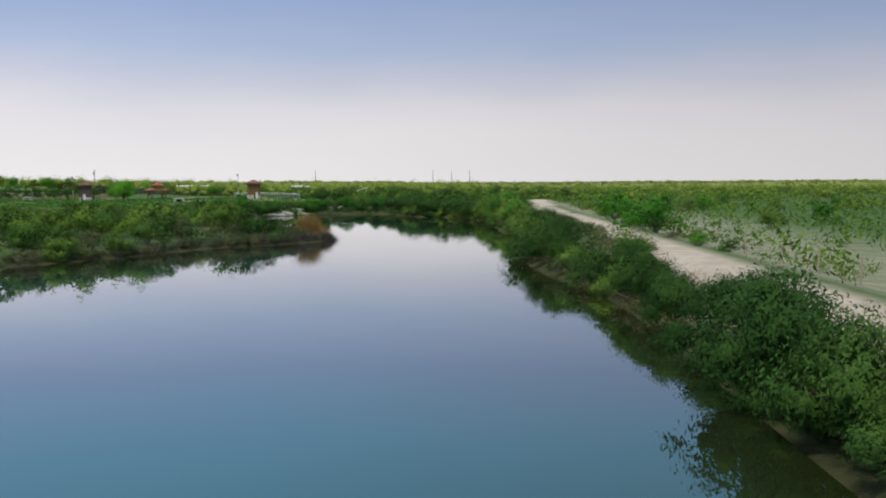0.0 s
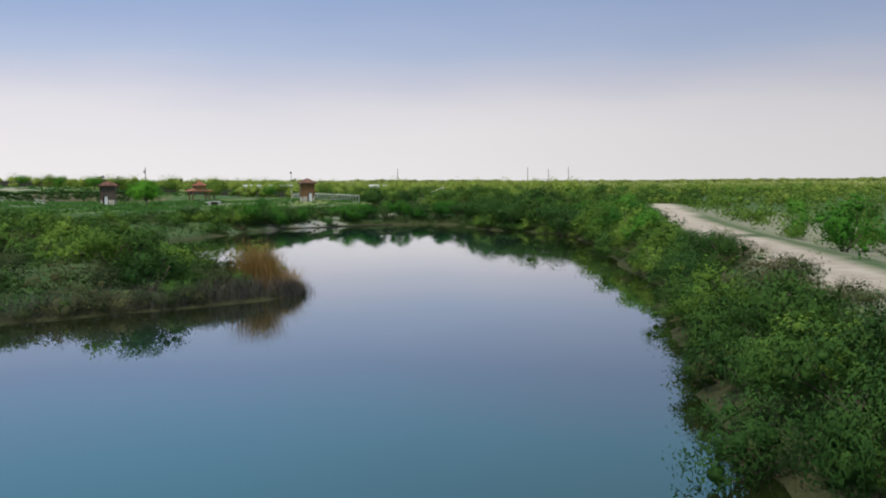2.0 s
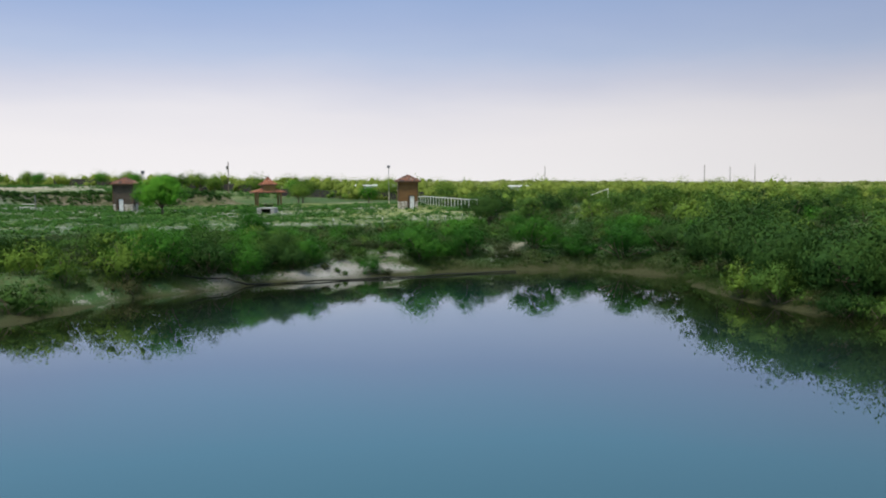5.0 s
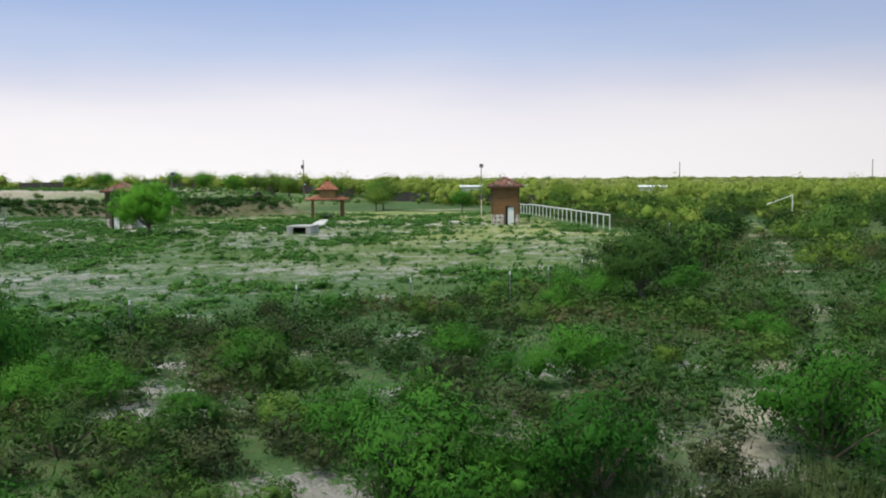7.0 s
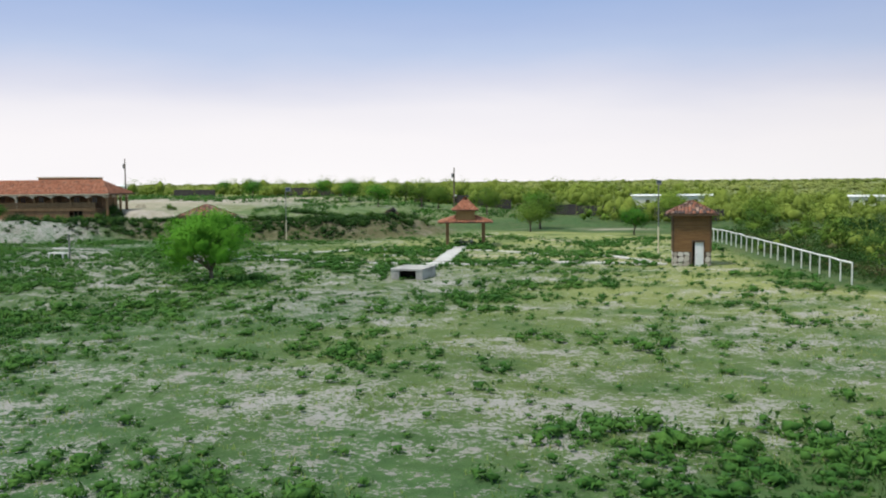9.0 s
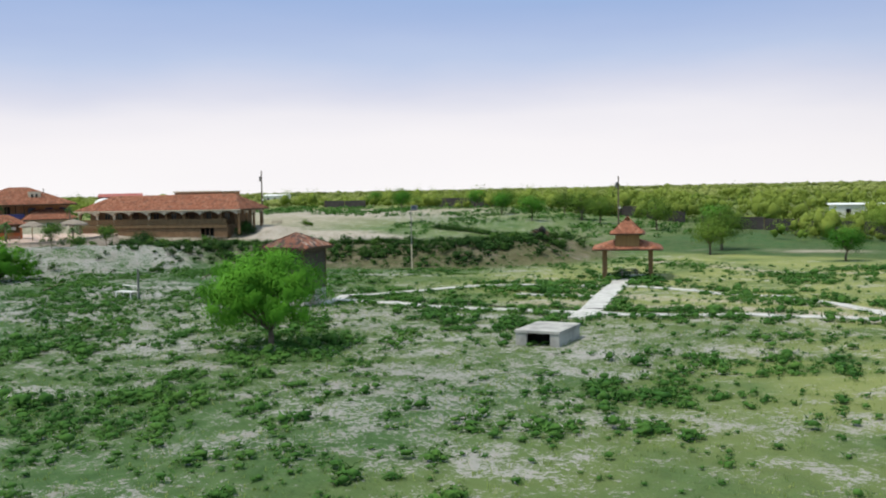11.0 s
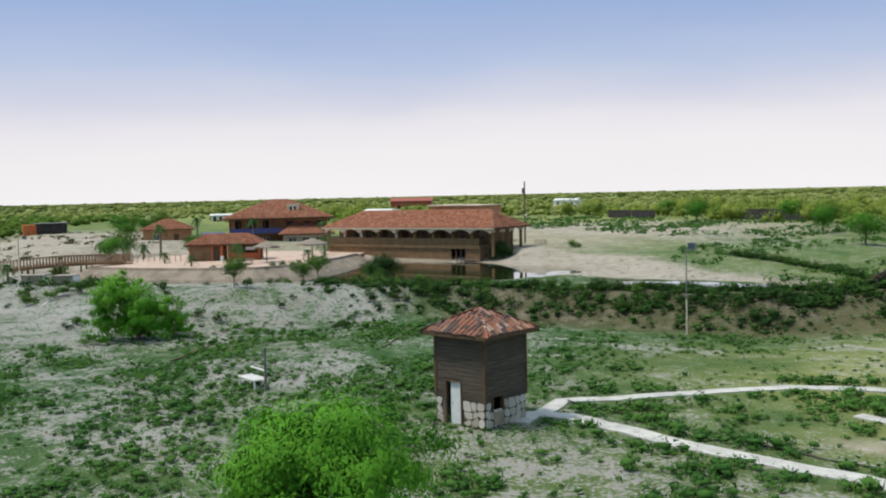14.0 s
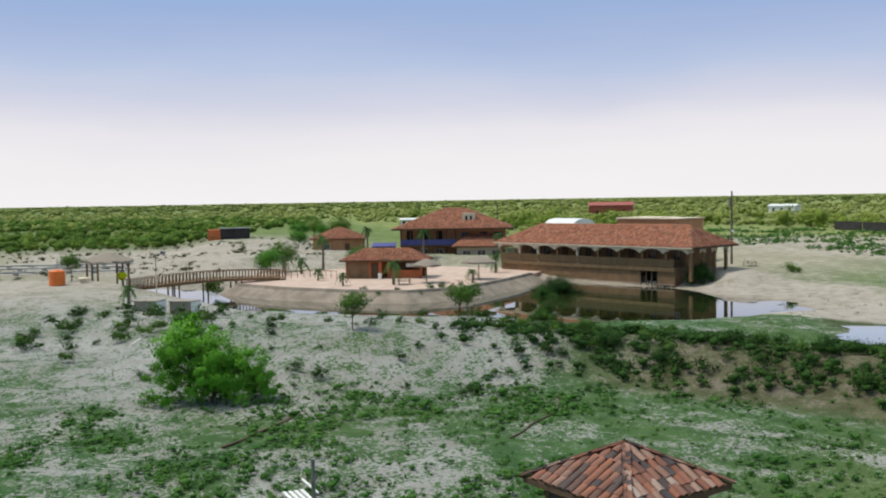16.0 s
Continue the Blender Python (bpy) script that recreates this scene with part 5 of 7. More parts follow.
tree("mesquite_tree", -70.0, 175.2, [(-0.35, -0.35, 2.83, 2.26, 1.62), (1.57, 0.33, 2.6, 1.81, 1.36), (-2.38, -0.8, 2.49, 1.81, 1.36), (0.1, 1.46, 2.83, 1.69, 1.5), (-0.91, -2.16, 2.49, 1.69, 1.24), (-0.1, -0.12, 3.75, 1.7, 1.0), (-1.5, -0.7, 3.35, 1.5, 0.95), (1.2, 0.5, 3.25, 1.5, 0.95), (0.2, -1.5, 3.0, 1.5, 1.0), (-3.0, 0.33, 2.0, 1.02, 0.8), (2.4, -0.8, 2.1, 1.1, 0.85)],
     34000, 0.052, LEAF_VIVID, 0.16, 0.8, 9, 101, "round bright green mesquite tree standing alone on the clearing", droop=0.4, tall=1.16)
tree("willow_tree", -117.4, 178.4, [(-0.4, -1.45, 3.0, 1.8, 1.6), (-0.25, -0.9, 4.1, 1.15, 1.0), (-0.65, -2.4, 2.3, 1.3, 1.4), (0.05, 0.2, 2.3, 1.5, 1.6), (0.5, 1.85, 2.0, 1.5, 1.25), (0.7, 2.6, 1.4, 1.1, 0.9), (-0.6, -2.2, 0.9, 1.5, 0.9), (0.3, 1.2, 0.9, 1.7, 0.9), (-0.5, 0.5, 1.9, 1.6, 1.4), (0.9, -0.6, 1.4, 1.5, 1.2), (0.5, -3.0, 0.6, 1.0, 0.6), (0.8, 3.0, 0.6, 1.1, 0.6)],
     26000, 0.066, LEAF_VIVID, 0.14, 0.5, 9, 102, "bushy bright green tree on the sandy slope", droop=0.9)
ROUND = plant_meshes(103, [(0, 0, 2.6, 2.0, 1.4), (1.6, 0.4, 2.3, 1.4, 1.1), (-1.5, 0.6, 2.4, 1.4, 1.1), (0.3, -1.3, 2.2, 1.4, 1.0), (0, 0.4, 3.5, 1.2, 0.7)], 4800, 0.07, LEAF, 0.13, 1.2, 7)
ROUND2 = plant_meshes(104, [(0, 0, 2.2, 1.7, 1.2), (1.3, -0.4, 2.5, 1.3, 1.1), (-1.2, 0.2, 2.0, 1.3, 1.0), (0.2, 1.1, 2.6, 1.2, 0.9)], 4200, 0.07, LEAF_BRIGHT, 0.11, 1.0, 6)
for x, y, s, m_ in ((-87, 258, 1.35, ROUND), (-84.3, 250, 1.05, ROUND), (-67.2, 248, 1.0, ROUND2), (-136, 280, 1.25, ROUND2), (-198, 306, 1.2, ROUND2), (-157, 296, 1.2, ROUND2), (-133, 291, 1.20, ROUND), (-126, 287, 1.12, ROUND), (-112, 283, 1.20, ROUND), (-99, 280, 1.3, ROUND2), (-75, 283, 1.28, ROUND), (-57, 272, 1.12, ROUND),
                   (-170, 312, 1.12, ROUND), (-184, 318, 1.20, ROUND2), (-215, 322, 1.20, ROUND), (-235, 330, 1.20, ROUND2), (-146, 303, 1.12, ROUND), (-178, 243.5, 0.95, ROUND2), (-286, 204, 1.2, ROUND2), (-288, 214, 1.3, ROUND), (-280, 209, 1.0, ROUND2), (-296, 209, 1.2, ROUND), (-246, 199, 0.9, ROUND2), (-205, 203, 1.0, ROUND2), (-201, 189, 1.05, ROUND2), (-207, 192, 1.1, ROUND)):
    plant("mesquite_tree", m_, x, y, (x * 37 + y * 11) % 360, s, "spreading green mesquite tree at the edge of the open ground", "tree", "mesquite trees round the clearing")
tree("mesquite_tree", -14.8, 140.5, [(0, 0, 2.2, 1.7, 1.0), (1.1, 0.7, 2.4, 1.1, 0.8), (-1.2, -0.4, 2.1, 1.2, 0.85), (0.1, -1.1, 2.0, 1.1, 0.8), (0.2, 0.2, 3.0, 0.9, 0.6)],
     16000, 0.042, LEAF_DEEP, 0.11, 0.8, 7, 106, "small dark green mesquite tree among the brush by the wire fence", droop=0.3)
SLIM = plant_meshes(105, [(0, 0, 1.9, 1.0, 0.7), (0.7, 0.2, 2.2, 0.7, 0.55), (-0.6, 0.3, 2.1, 0.7, 0.55)], 1600, 0.07, LEAF_DARK, 0.05, 0.9, 6)
for x, y, s in ((-128.5, 188.6, 1.0), (-141, 201, 1.05), (-180.5, 164.5, 1.15), (-158.5, 205.5, 1.2)):
    plant("slender_tree", SLIM, x, y, (x * 53) % 360, s, "thin dark green sapling with bare stems", "tree", "saplings round the lagoon")
for row in ((-168.4, 220.8, 3.6, 4.6, "near"), (-166.0, 218.2, 2.6, 3.2, "near"), (-166.4, 239.0, 3.2, 2.7, "near"), (-138.6, 207.0, 1.8, 2.4, "near")):
    sized(*row, "dark bushes round the lagoon")
for x, y, s in ((-164.5, 250.5, 0.9), (-196, 181, 1.2)):
    shrub(x, y, s, "green", "shrubs round the lagoon")


def palm_parts(seed, height):
    r = np.random.RandomState(seed)
    trunk = Geo().tube([(0, 0, -0.2), (0.05, 0, height * 0.5), (0.02, 0.04, height)], [0.21, 0.17, 0.15], 9)
    g = Geo()
    for k in range(30):
        a, up = r.uniform(0, math.tau), r.uniform(-0.5, 1.0)
        L = r.uniform(1.15, 1.7)
        pts = []
        for i in range(5):
            s = i / 4
            pts.append((math.cos(a) * L * s * (0.9 - 0.2 * up), math.sin(a) * L * s * (0.9 - 0.2 * up), height + L * (up * s - 0.75 * s * s)))
        for i in range(4):
            p, q = Vector(pts[i]), Vector(pts[i + 1])
            side = (q - p).cross(Vector((0, 0, 1))).normalized()
            for sgn in (-1, 1):
                for j in range(3):
                    o = p.lerp(q, j / 3)
                    tip = o + side * sgn * (0.42 - 0.06 * i) + (q - p) * 0.8 + Vector((0, 0, -0.10))
                    g.add([o, o + (q - p) * 0.22, tip], [(0, 1, 2)])
    return trunk.mesh("trunk"), g.mesh("fronds")


PALMS = [palm_parts(s, h_) for s, h_ in ((1, 2.3), (2, 3.0), (3, 4.6))]
for x, y, k, s in ((-175.6, 202.1, 1, 1.0), (-173.6, 211.6, 0, 0.75), (-188, 219.5, 0, 1.1), (-197.5, 191.2, 1, 0.95), (-198.4, 193.6, 0, 1.0), (-186.2, 194.3, 0, 0.7), (-177.0, 196.0, 0, 0.7), (-208.5, 198.2, 2, 1.1), (-211, 189, 0, 0.85), (-215, 216, 2, 1.0), (-228, 209, 2, 0.95), (-206, 226, 2, 0.8), (-156.5, 172, 0, 0.8), (-201, 225, 1, 0.9)):
    t = thing("palm_tree", at(x, y, (x * 91) % 360) @ Matrix.Diagonal((s, s, s, 1)), "short fan palm with a ragged green crown and stout trunk", "palm", "palms round the plaza")
    part("trunk", PALMS[k][0], PALM_BARK, t)
    part("crown", PALMS[k][1], PALM, t)


# ---------------------------------------------------------------- roofs of clay tiles
def tile_mesh(w, l, r):
    """One barrel tile: a half-round shell lying along -y, open below."""
    g = Geo()
    n = 6
    ring = []
    for y, k in ((0, 0.88), (-l, 1.0)):
        for i in range(n + 1):
            a = math.pi * i / n
            ring.append((math.cos(a) * w * 0.5 * k, y, math.sin(a) * r * k))
    ring += [(p[0] * 0.86, p[1], p[2] * 0.8 - 0.004) for p in ring[n + 1:]]
    f = [(i, i + 1, n + 2 + i, n + 1 + i) for i in range(n)] + [(n + 1 + i, n + 2 + i, 2 * n + 3 + i, 2 * n + 2 + i) for i in range(n)]
    g.add(ring, f)
    return g


def slope_frames(corners, w, l):
    """Places of tiles over one roof face: corners are eave left, eave right, ridge right, ridge left, seen from outside."""
    a, b, c, d = [Vector(p) for p in corners]
    ex = (b - a).normalized()
    nrm = (b - a).cross(d - a if (d - a).length > 1e-6 else c - a).normalized()
    up = nrm.cross(ex).normalized()
    height = (c - a).dot(up)
    cl, cr, dl = (c - a).dot(ex), (b - a).length, (d - a).dot(ex)
    rows = int(height / (l * 0.82))
    out = []
    for r in range(rows + 1):
        h_ = r * l * 0.82
        t = min(1.0, (h_ + l * 0.5) / height)
        x0, x1 = dl * t, cr + (cl - cr) * t
        n = int((x1 - x0) / w)
        if n < 1:
            continue
        pad = ((x1 - x0) - n * w) / 2
        for i in range(n):
            o = a + ex * (x0 + pad + (i + 0.5) * w) + up * min(h_ + l, height) + nrm * 0.015
            m = Matrix((ex, up, nrm)).transposed().to_4x4()
            m.translation = o
            out.append(m)
    return out


def hip_faces(x0, y0, x1, y1, z0, z1, rx0, ry0, rx1, ry1):
    """Four faces of a hip roof; the ridge runs from (rx0, ry0) to (rx1, ry1)."""
    A, B, C, D = (x0, y0, z0), (x1, y0, z0), (x1, y1, z0), (x0, y1, z0)
    R, S = (rx0, ry0, z1), (rx1, ry1, z1)
    return [(A, B, S, R), (B, C, S, S), (C, D, R, S), (D, A, R, R)]


def roof_deck(faces, thick=0.10):
    g = Geo()
    for f in faces:
        p = [Vector(q) for q in f]
        n = (p[1] - p[0]).cross((p[3] if (p[3] - p[0]).length > 1e-6 else p[2]) - p[0]).normalized()
        q = [v - Vector((0, 0, thick)) for v in p]
        g.add(p + q, [(0, 1, 2, 3), (7, 6, 5, 4), (0, 4, 5, 1)])
    return g


def tiled(faces, w=0.25, l=0.42, r=0.07):
    """All tiles of a far roof in one mesh."""
    one = tile_mesh(w, l, r)
    base = np.array(one.v)
    fa = np.array(one.f)
    V, F = [], []
    rr = np.random.RandomState(9)
    o = 0
    for f in faces:
        for m in slope_frames(f, w * 1.02, l):
            jitter = Matrix.Translation((rr.normal(0, 0.008), rr.normal(0, 0.012), rr.uniform(0, 0.012)))
            mm = np.array(m @ jitter)
            V.append(base @ mm[:3, :3].T + mm[:3, 3])
            F.append(fa + o)
            o += len(base)
    return raw_mesh("tiles", np.concatenate(V), np.concatenate(F))


ONE_TILE = tile_mesh(0.27, 0.44, 0.075).mesh("tile")
ONE_TILE.materials.append(TILE)


# ---------------------------------------------------------------- the two small towers
def stone_panel(parent, width, z1, m, skip, seed):
    """Irregular flagstones on one wall, in the wall's own frame (x across, z up, outside at -y)."""
    r = np.random.RandomState(seed)
    cols, rows = max(2, int(width / 0.42)), 3
    xs = np.linspace(-width / 2, width / 2, cols + 1)
    zs = np.linspace(0, z1, rows + 1)
    P = {}
    for i in range(cols + 1):
        for k in range(rows + 1):
            jx = r.uniform(-0.13, 0.13) if 0 < i < cols else 0
            jz = r.uniform(-0.12, 0.12) if 0 < k < rows else 0
            P[i, k] = (xs[i] + jx, zs[k] + jz)
    for i in range(cols):
        for k in range(rows):
            q = [P[i, k], P[i + 1, k], P[i + 1, k + 1], P[i, k + 1]]
            cx, cz = sum(p[0] for p in q) / 4, sum(p[1] for p in q) / 4
            if any(a - 0.12 < cx < b + 0.12 and c - 0.1 < cz < d + 0.1 for a, b, c, d in skip):
                continue
            cut = r.uniform(0.10, 0.35)
            ring = []
            for j in range(4):
                p0, p1, p2 = q[j - 1], q[j], q[(j + 1) % 4]
                ring.append((p1[0] + (p0[0] - p1[0]) * cut, p1[1] + (p0[1] - p1[1]) * cut))
                ring.append((p1[0] + (p2[0] - p1[0]) * cut, p1[1] + (p2[1] - p1[1]) * cut))
            ring = [(cx + (x - cx) * 0.92, cz + (z - cz) * 0.92) for x, z in ring]
            dep = r.uniform(0.035, 0.06)
            v = [(x, 0.0, z) for x, z in ring] + [(cx + (x - cx) * 0.95, -dep, cz + (z - cz) * 0.95) for x, z in ring]
            n = len(ring)
            g = Geo().add(v, [tuple(range(n, 2 * n))] + [(j, (j + 1) % n, n + (j + 1) % n, n + j) for j in range(n)])
            part("stone", g, STONE, parent, m=m)


def tower(x, y, rz, door_at, hatch, label, seed, boards=None):
    t = thing("guard_tower", at(x, y, rz), label, "tower", "small towers on the clearing")
    s, hb, ht = 1.5, 1.22, 4.25
    walls = [(pose(0, -s, 0, 0, 0, 0), True, "front"), (pose(s, 0, 0, 0, 0, 90), True, "right"), (pose(0, s, 0, 0, 0, 180), False, "back"), (pose(-s, 0, 0, 0, 0, 270), True, "left")]
    dw, dh = 0.44, 2.02
    r = np.random.RandomState(seed)
    for m, shown, side in walls:
        holes = []
        if side == "front":
            holes = [(door_at - dw, door_at + dw, 0.0, dh)]
        if side == "right" and hatch:
            holes = [(-1.0, -0.30, 0.72, 1.42)]
        wall = Geo()
        spans = [(-s, s, 0.0, ht)]
        for a, b, c, d in holes:
            spans = [(-s, a, 0, ht), (b, s, 0, ht), (a, b, d, ht)] + ([(a, b, 0, c)] if c > 0 else [])
        for a, b, c, d in spans:
            wall.box(a, 0.0, c - (0.3 if c == 0 else 0), b, 0.12, d)
        w = part("wall", wall, MORTAR, t, m=m)
        stone_panel(w, 2 * s - 0.02, hb, Matrix.Identity(4), holes, seed + len(side))
        z = hb + 0.01
        k = 0
        while z < ht - 0.05:
            z1 = min(z + 0.19, ht)
            spans = [(-s, s)]
            for a, b, c, d in holes:
                if d > z + 0.03:
                    spans = [(-s, a - 0.07), (b + 0.07, s)]
            for a, b in spans:
                part("plank", Geo().box(a, -0.055, z, b, 0.0, z1 - 0.012), boards or STAIN_SHADED, w)
            z, k = z1, k + 1
        for a, b, c, d in holes:
            f = Geo().box(a - 0.08, -0.085, c, a, 0.10, d + 0.08).box(b, -0.085, c, b + 0.08, 0.10, d + 0.08).box(a, -0.085, d, b, 0.10, d + 0.08)
            if side == "front":
                door = part("door", Geo().box(a + 0.20, 0.02, 0.03, b, 0.07, d - 0.01), WHITE_DOOR, t, "plain white door panel standing ajar", m=m)
                part("door_frame", f, TIMBER, door)
                part("handle", Geo().rod((a + 0.30, -0.03, 1.0), (a + 0.30, 0.03, 1.0), 0.03), STEEL, door)
            else:
                hatch_ = part("hatch", Geo().box(a + 0.02, -0.12, 0.16, b - 0.02, -0.075, 0.72), GREYWOOD, t, "grey wooden hatch board under a dark window", m=m)
                part("hatch_frame", f, TIMBER, hatch_)
    corner = Geo().box(-0.08, -0.08, hb, 0.08, 0.08, ht).mesh("corner_post")
    for cx in (-s, s):
        for cy in (-s, s):
            part("corner_post", corner, TIMBER, t, m=pose(cx, cy, 0))
    # near-black floor and solid block added for the darkness inside
    part("floor_slab", Geo().box(-s + 0.12, -s + 0.12, 0.0, s - 0.12, s - 0.12, 0.06), DARKNESS, t)
    part("lining", Geo().box(-s + 0.15, -s + 0.5, 0.06, s - 0.5, s - 0.15, ht - 0.1), DARKNESS, t)
    e, top = 2.02, ht + 1.12
    faces = hip_faces(-e, -e, e, e, ht + 0.10, top, 0, 0, 0, 0)
    roof = part("roof", roof_deck(faces, 0.16), TIMBER, t, "four-sided roof of weathered red clay tiles")
    for f in faces:
        for m in slope_frames(f, 0.285, 0.44):
            part("tile", ONE_TILE, TILE, roof, m=m @ Matrix.Translation((r.normal(0, 0.01), r.normal(0, 0.02), r.uniform(0, 0.015))) @ pose(0, 0, 0, r.normal(0, 1.2), r.normal(0, 2), r.normal(0, 2)))
    for cx, cy in ((-e, -e), (e, -e), (e, e), (-e, e)):
        a, b = Vector((cx, cy, ht + 0.19)), Vector((0, 0, top + 0.10))
        d = (a - b).normalized()
        sx = d.cross(Vector((0, 0, 1))).normalized()
        m = Matrix((sx, -d, sx.cross(-d))).transposed().to_4x4()
        n = int((a - b).length / 0.34)
        for i in range(n):
            m.translation = b.lerp(a, (i + 0.1) / n)
            part("tile", ONE_TILE, TILE, roof, m=m.copy())
    return t


# this tower's boards have shade in their colour, the next one's are warm brown
tower(-85.2, 188.6, 20.0, -0.38, True, "small square tower of boards coloured as in shade, on cream stone under red tiles", 3)
tower(-43.8, 204.2, 22.0, 0.50, False, "small square tower of brown boards on cream stone under red tiles", 4, STAIN_WARM)


# ---------------------------------------------------------------- gazebo, table, culvert, paths
def gazebo(x, y, rz):
    t = thing("gazebo", at(x, y, rz), "open wooden gazebo with a two-tier red tiled roof", "gazebo")
    h_ = 2.75
    part("floor_slab", Geo().box(-2.7, -2.7, -0.3, 2.7, 2.7, 0.10), CONCRETE, t)
    post = Geo().box(-0.16, -0.16, 0.10, 0.16, 0.16, h_).mesh("post")
    for px in (-2.1, 2.1):
        for py in (-2.1, 2.1):
            part("post", post, POSTWOOD, t, m=pose(px, py, 0))
    beam = Geo().box(-2.35, -0.10, h_, 2.35, 0.10, h_ + 0.22).mesh("beam")
    for m in (pose(0, -2.1, 0), pose(0, 2.1, 0), pose(2.1, 0, 0.003, 0, 0, 90), pose(-2.1, 0, 0.003, 0, 0, 90)):
        part("beam", beam, TIMBER, t, m=m)
    faces = hip_faces(-3.15, -3.15, 3.15, 3.15, h_ + 0.1, h_ + 1.15, 0, 0, 0, 0)
    roof = part("lower_roof", roof_deck(faces, 0.08), TIMBER, t)
    part("tiles", tiled(faces), TILES, roof, "weathered red clay tiles")
    cupola = part("cupola", Geo().box(-1.08, -2.55, h_ + 0.18, 1.08, 2.55, h_ + 1.60), POSTWOOD, t, "boarded raised box between the roof tiers")
    plank = Geo().box(-0.085, -0.012, h_ + 0.20, 0.085, 0.012, h_ + 1.56).mesh("board")
    for k in range(12):
        for side_y in (-2.563, 2.563):
            part("board", plank, HONEY, cupola, m=pose(-0.99 + 0.18 * k, side_y, 0))
    faces = hip_faces(-1.55, -2.95, 1.55, 2.95, h_ + 1.50, h_ + 2.2, 0, -1.2, 0, 1.2)
    roof = part("upper_roof", roof_deck(faces, 0.08), TIMBER, t)
    part("tiles", tiled(faces), TILES, roof, "weathered red clay tiles")
    return t


gazebo(-76.6, 220.3, 33.0)


def picnic_table(x, y, rz, dz=0.0, material=None, label="brown wooden picnic table with fixed benches"):
    m_ = material or GREYWOOD
    t = thing("picnic_table", at(x, y, rz, dz), label, "table", "picnic tables")
    plank = Geo().box(-0.9, -0.07, 0.71, 0.9, 0.07, 0.75).mesh("board")
    for k in range(5):
        part("board", plank, m_, t, m=pose(0, -0.32 + 0.16 * k, 0))
    for s in (-1, 1):
        part("bench", Geo().box(-0.9, s * 0.75 - 0.13, 0.41, 0.9, s * 0.75 + 0.13, 0.45), m_, t)
    for px in (-0.65, 0.65):
        part("cross_beam", Geo().box(px - 0.04, -0.85, 0.36, px + 0.04, 0.85, 0.42), m_, t)
        for s in (-1, 1):
            part("leg", Geo().tube([(px, s * 0.55, 0.0), (px, s * 0.28, 0.72)], [0.055, 0.055], 4), m_, t)
    return t


picnic_table(-76.5, 220.4, 30, 0.10)


def culvert(x, y, rz):
    """A concrete box with an opening in its front, sunk in the ground."""
    t = thing("concrete_box", at(x, y, rz, -0.12), "stained concrete culvert box with a dark square opening", "culvert")
    hx, hy, top = 1.25, 1.75, 0.86
    part("front_wall", Geo().box(-hx, -hy, -0.4, -0.62, -hy + 0.2, top).box(0.72, -hy, -0.4, hx, -hy + 0.2, top).box(-0.62, -hy, -0.4, 0.72, -hy + 0.2, 0.12), CONCRETE_OLD, t)
    for s in (-1, 1):
        part("side_wall", Geo().box(s * hx - (0.2 if s > 0 else 0), -hy + 0.2, -0.4, s * hx + (0.2 if s < 0 else 0), hy, top), CONCRETE_OLD, t)
    part("back_wall", Geo().box(-hx + 0.2, hy - 0.2, -0.4, hx - 0.2, hy, top), CONCRETE_OLD, t)
    part("lid", Geo().box(-hx - 0.04, -hy - 0.05, top, hx + 0.04, hy + 0.04, top + 0.14), CONCRETE_OLD, t, "flat weathered concrete lid")
    # solid near-black block that makes the inside of the box look unlit
    part("lining", Geo().box(-hx + 0.21, -hy + 0.9, 0.0, hx - 0.21, hy - 0.21, top - 0.02), DARKNESS, t)
    return t


culvert(-59.6, 186.4, 18.0)


def ribbon(name, pts, width, material, label, lift=0.05, thick=0.25, n=1.0):
    """A slab that follows a line over the ground."""
    fine = []
    for (ax, ay), (bx, by) in zip(pts, pts[1:]):
        k = max(1, int(math.hypot(bx - ax, by - ay) / n))
        fine += [(ax + (bx - ax) * i / k, ay + (by - ay) * i / k) for i in range(k)]
    fine.append(pts[-1])
    g = Geo()
    rows = []
    for i, p in enumerate(fine):
        a, b = fine[max(i - 1, 0)], fine[min(i + 1, len(fine) - 1)]
        d = Vector((b[0] - a[0], b[1] - a[1], 0)).normalized()
        s = Vector((-d.y, d.x, 0)) * width * 0.5
        L, R = Vector((*p, 0)) + s, Vector((*p, 0)) - s
        z = max(ground_z(*p), ground_z(L.x, L.y), ground_z(R.x, R.y)) + lift
        rows.append([(L.x, L.y, z), (R.x, R.y, z), (R.x, R.y, z - thick), (L.x, L.y, z - thick)])
    v = [q for r in rows for q in r]
    f = []
    for i in range(len(rows) - 1):
        o = i * 4
        for k in range(4):
            f.append((o + k, o + 4 + k, o + 4 + (k + 1) % 4, o + (k + 1) % 4))
    f += [(0, 1, 2, 3), tuple(len(v) - 4 + k for k in (3, 2, 1, 0))]
    me = g.add(v, f).mesh(name)
    me.materials.append(material)
    return tagged(new(name, me), label, "path", kind="structure")


ribbon("path", WALKS[0], 1.6, CONCRETE, "pale concrete walk leading to the gazebo", 0.075)
ribbon("path", WALKS[1], 1.15, CONCRETE, "pale concrete walk between the two towers", 0.06)
ribbon("path", WALKS[2], 0.95, CONCRETE, "narrow curved concrete walk by the gazebo", 0.05)
ribbon("path", WALKS[3], 0.9, CONCRETE, "short concrete side walk", 0.05)


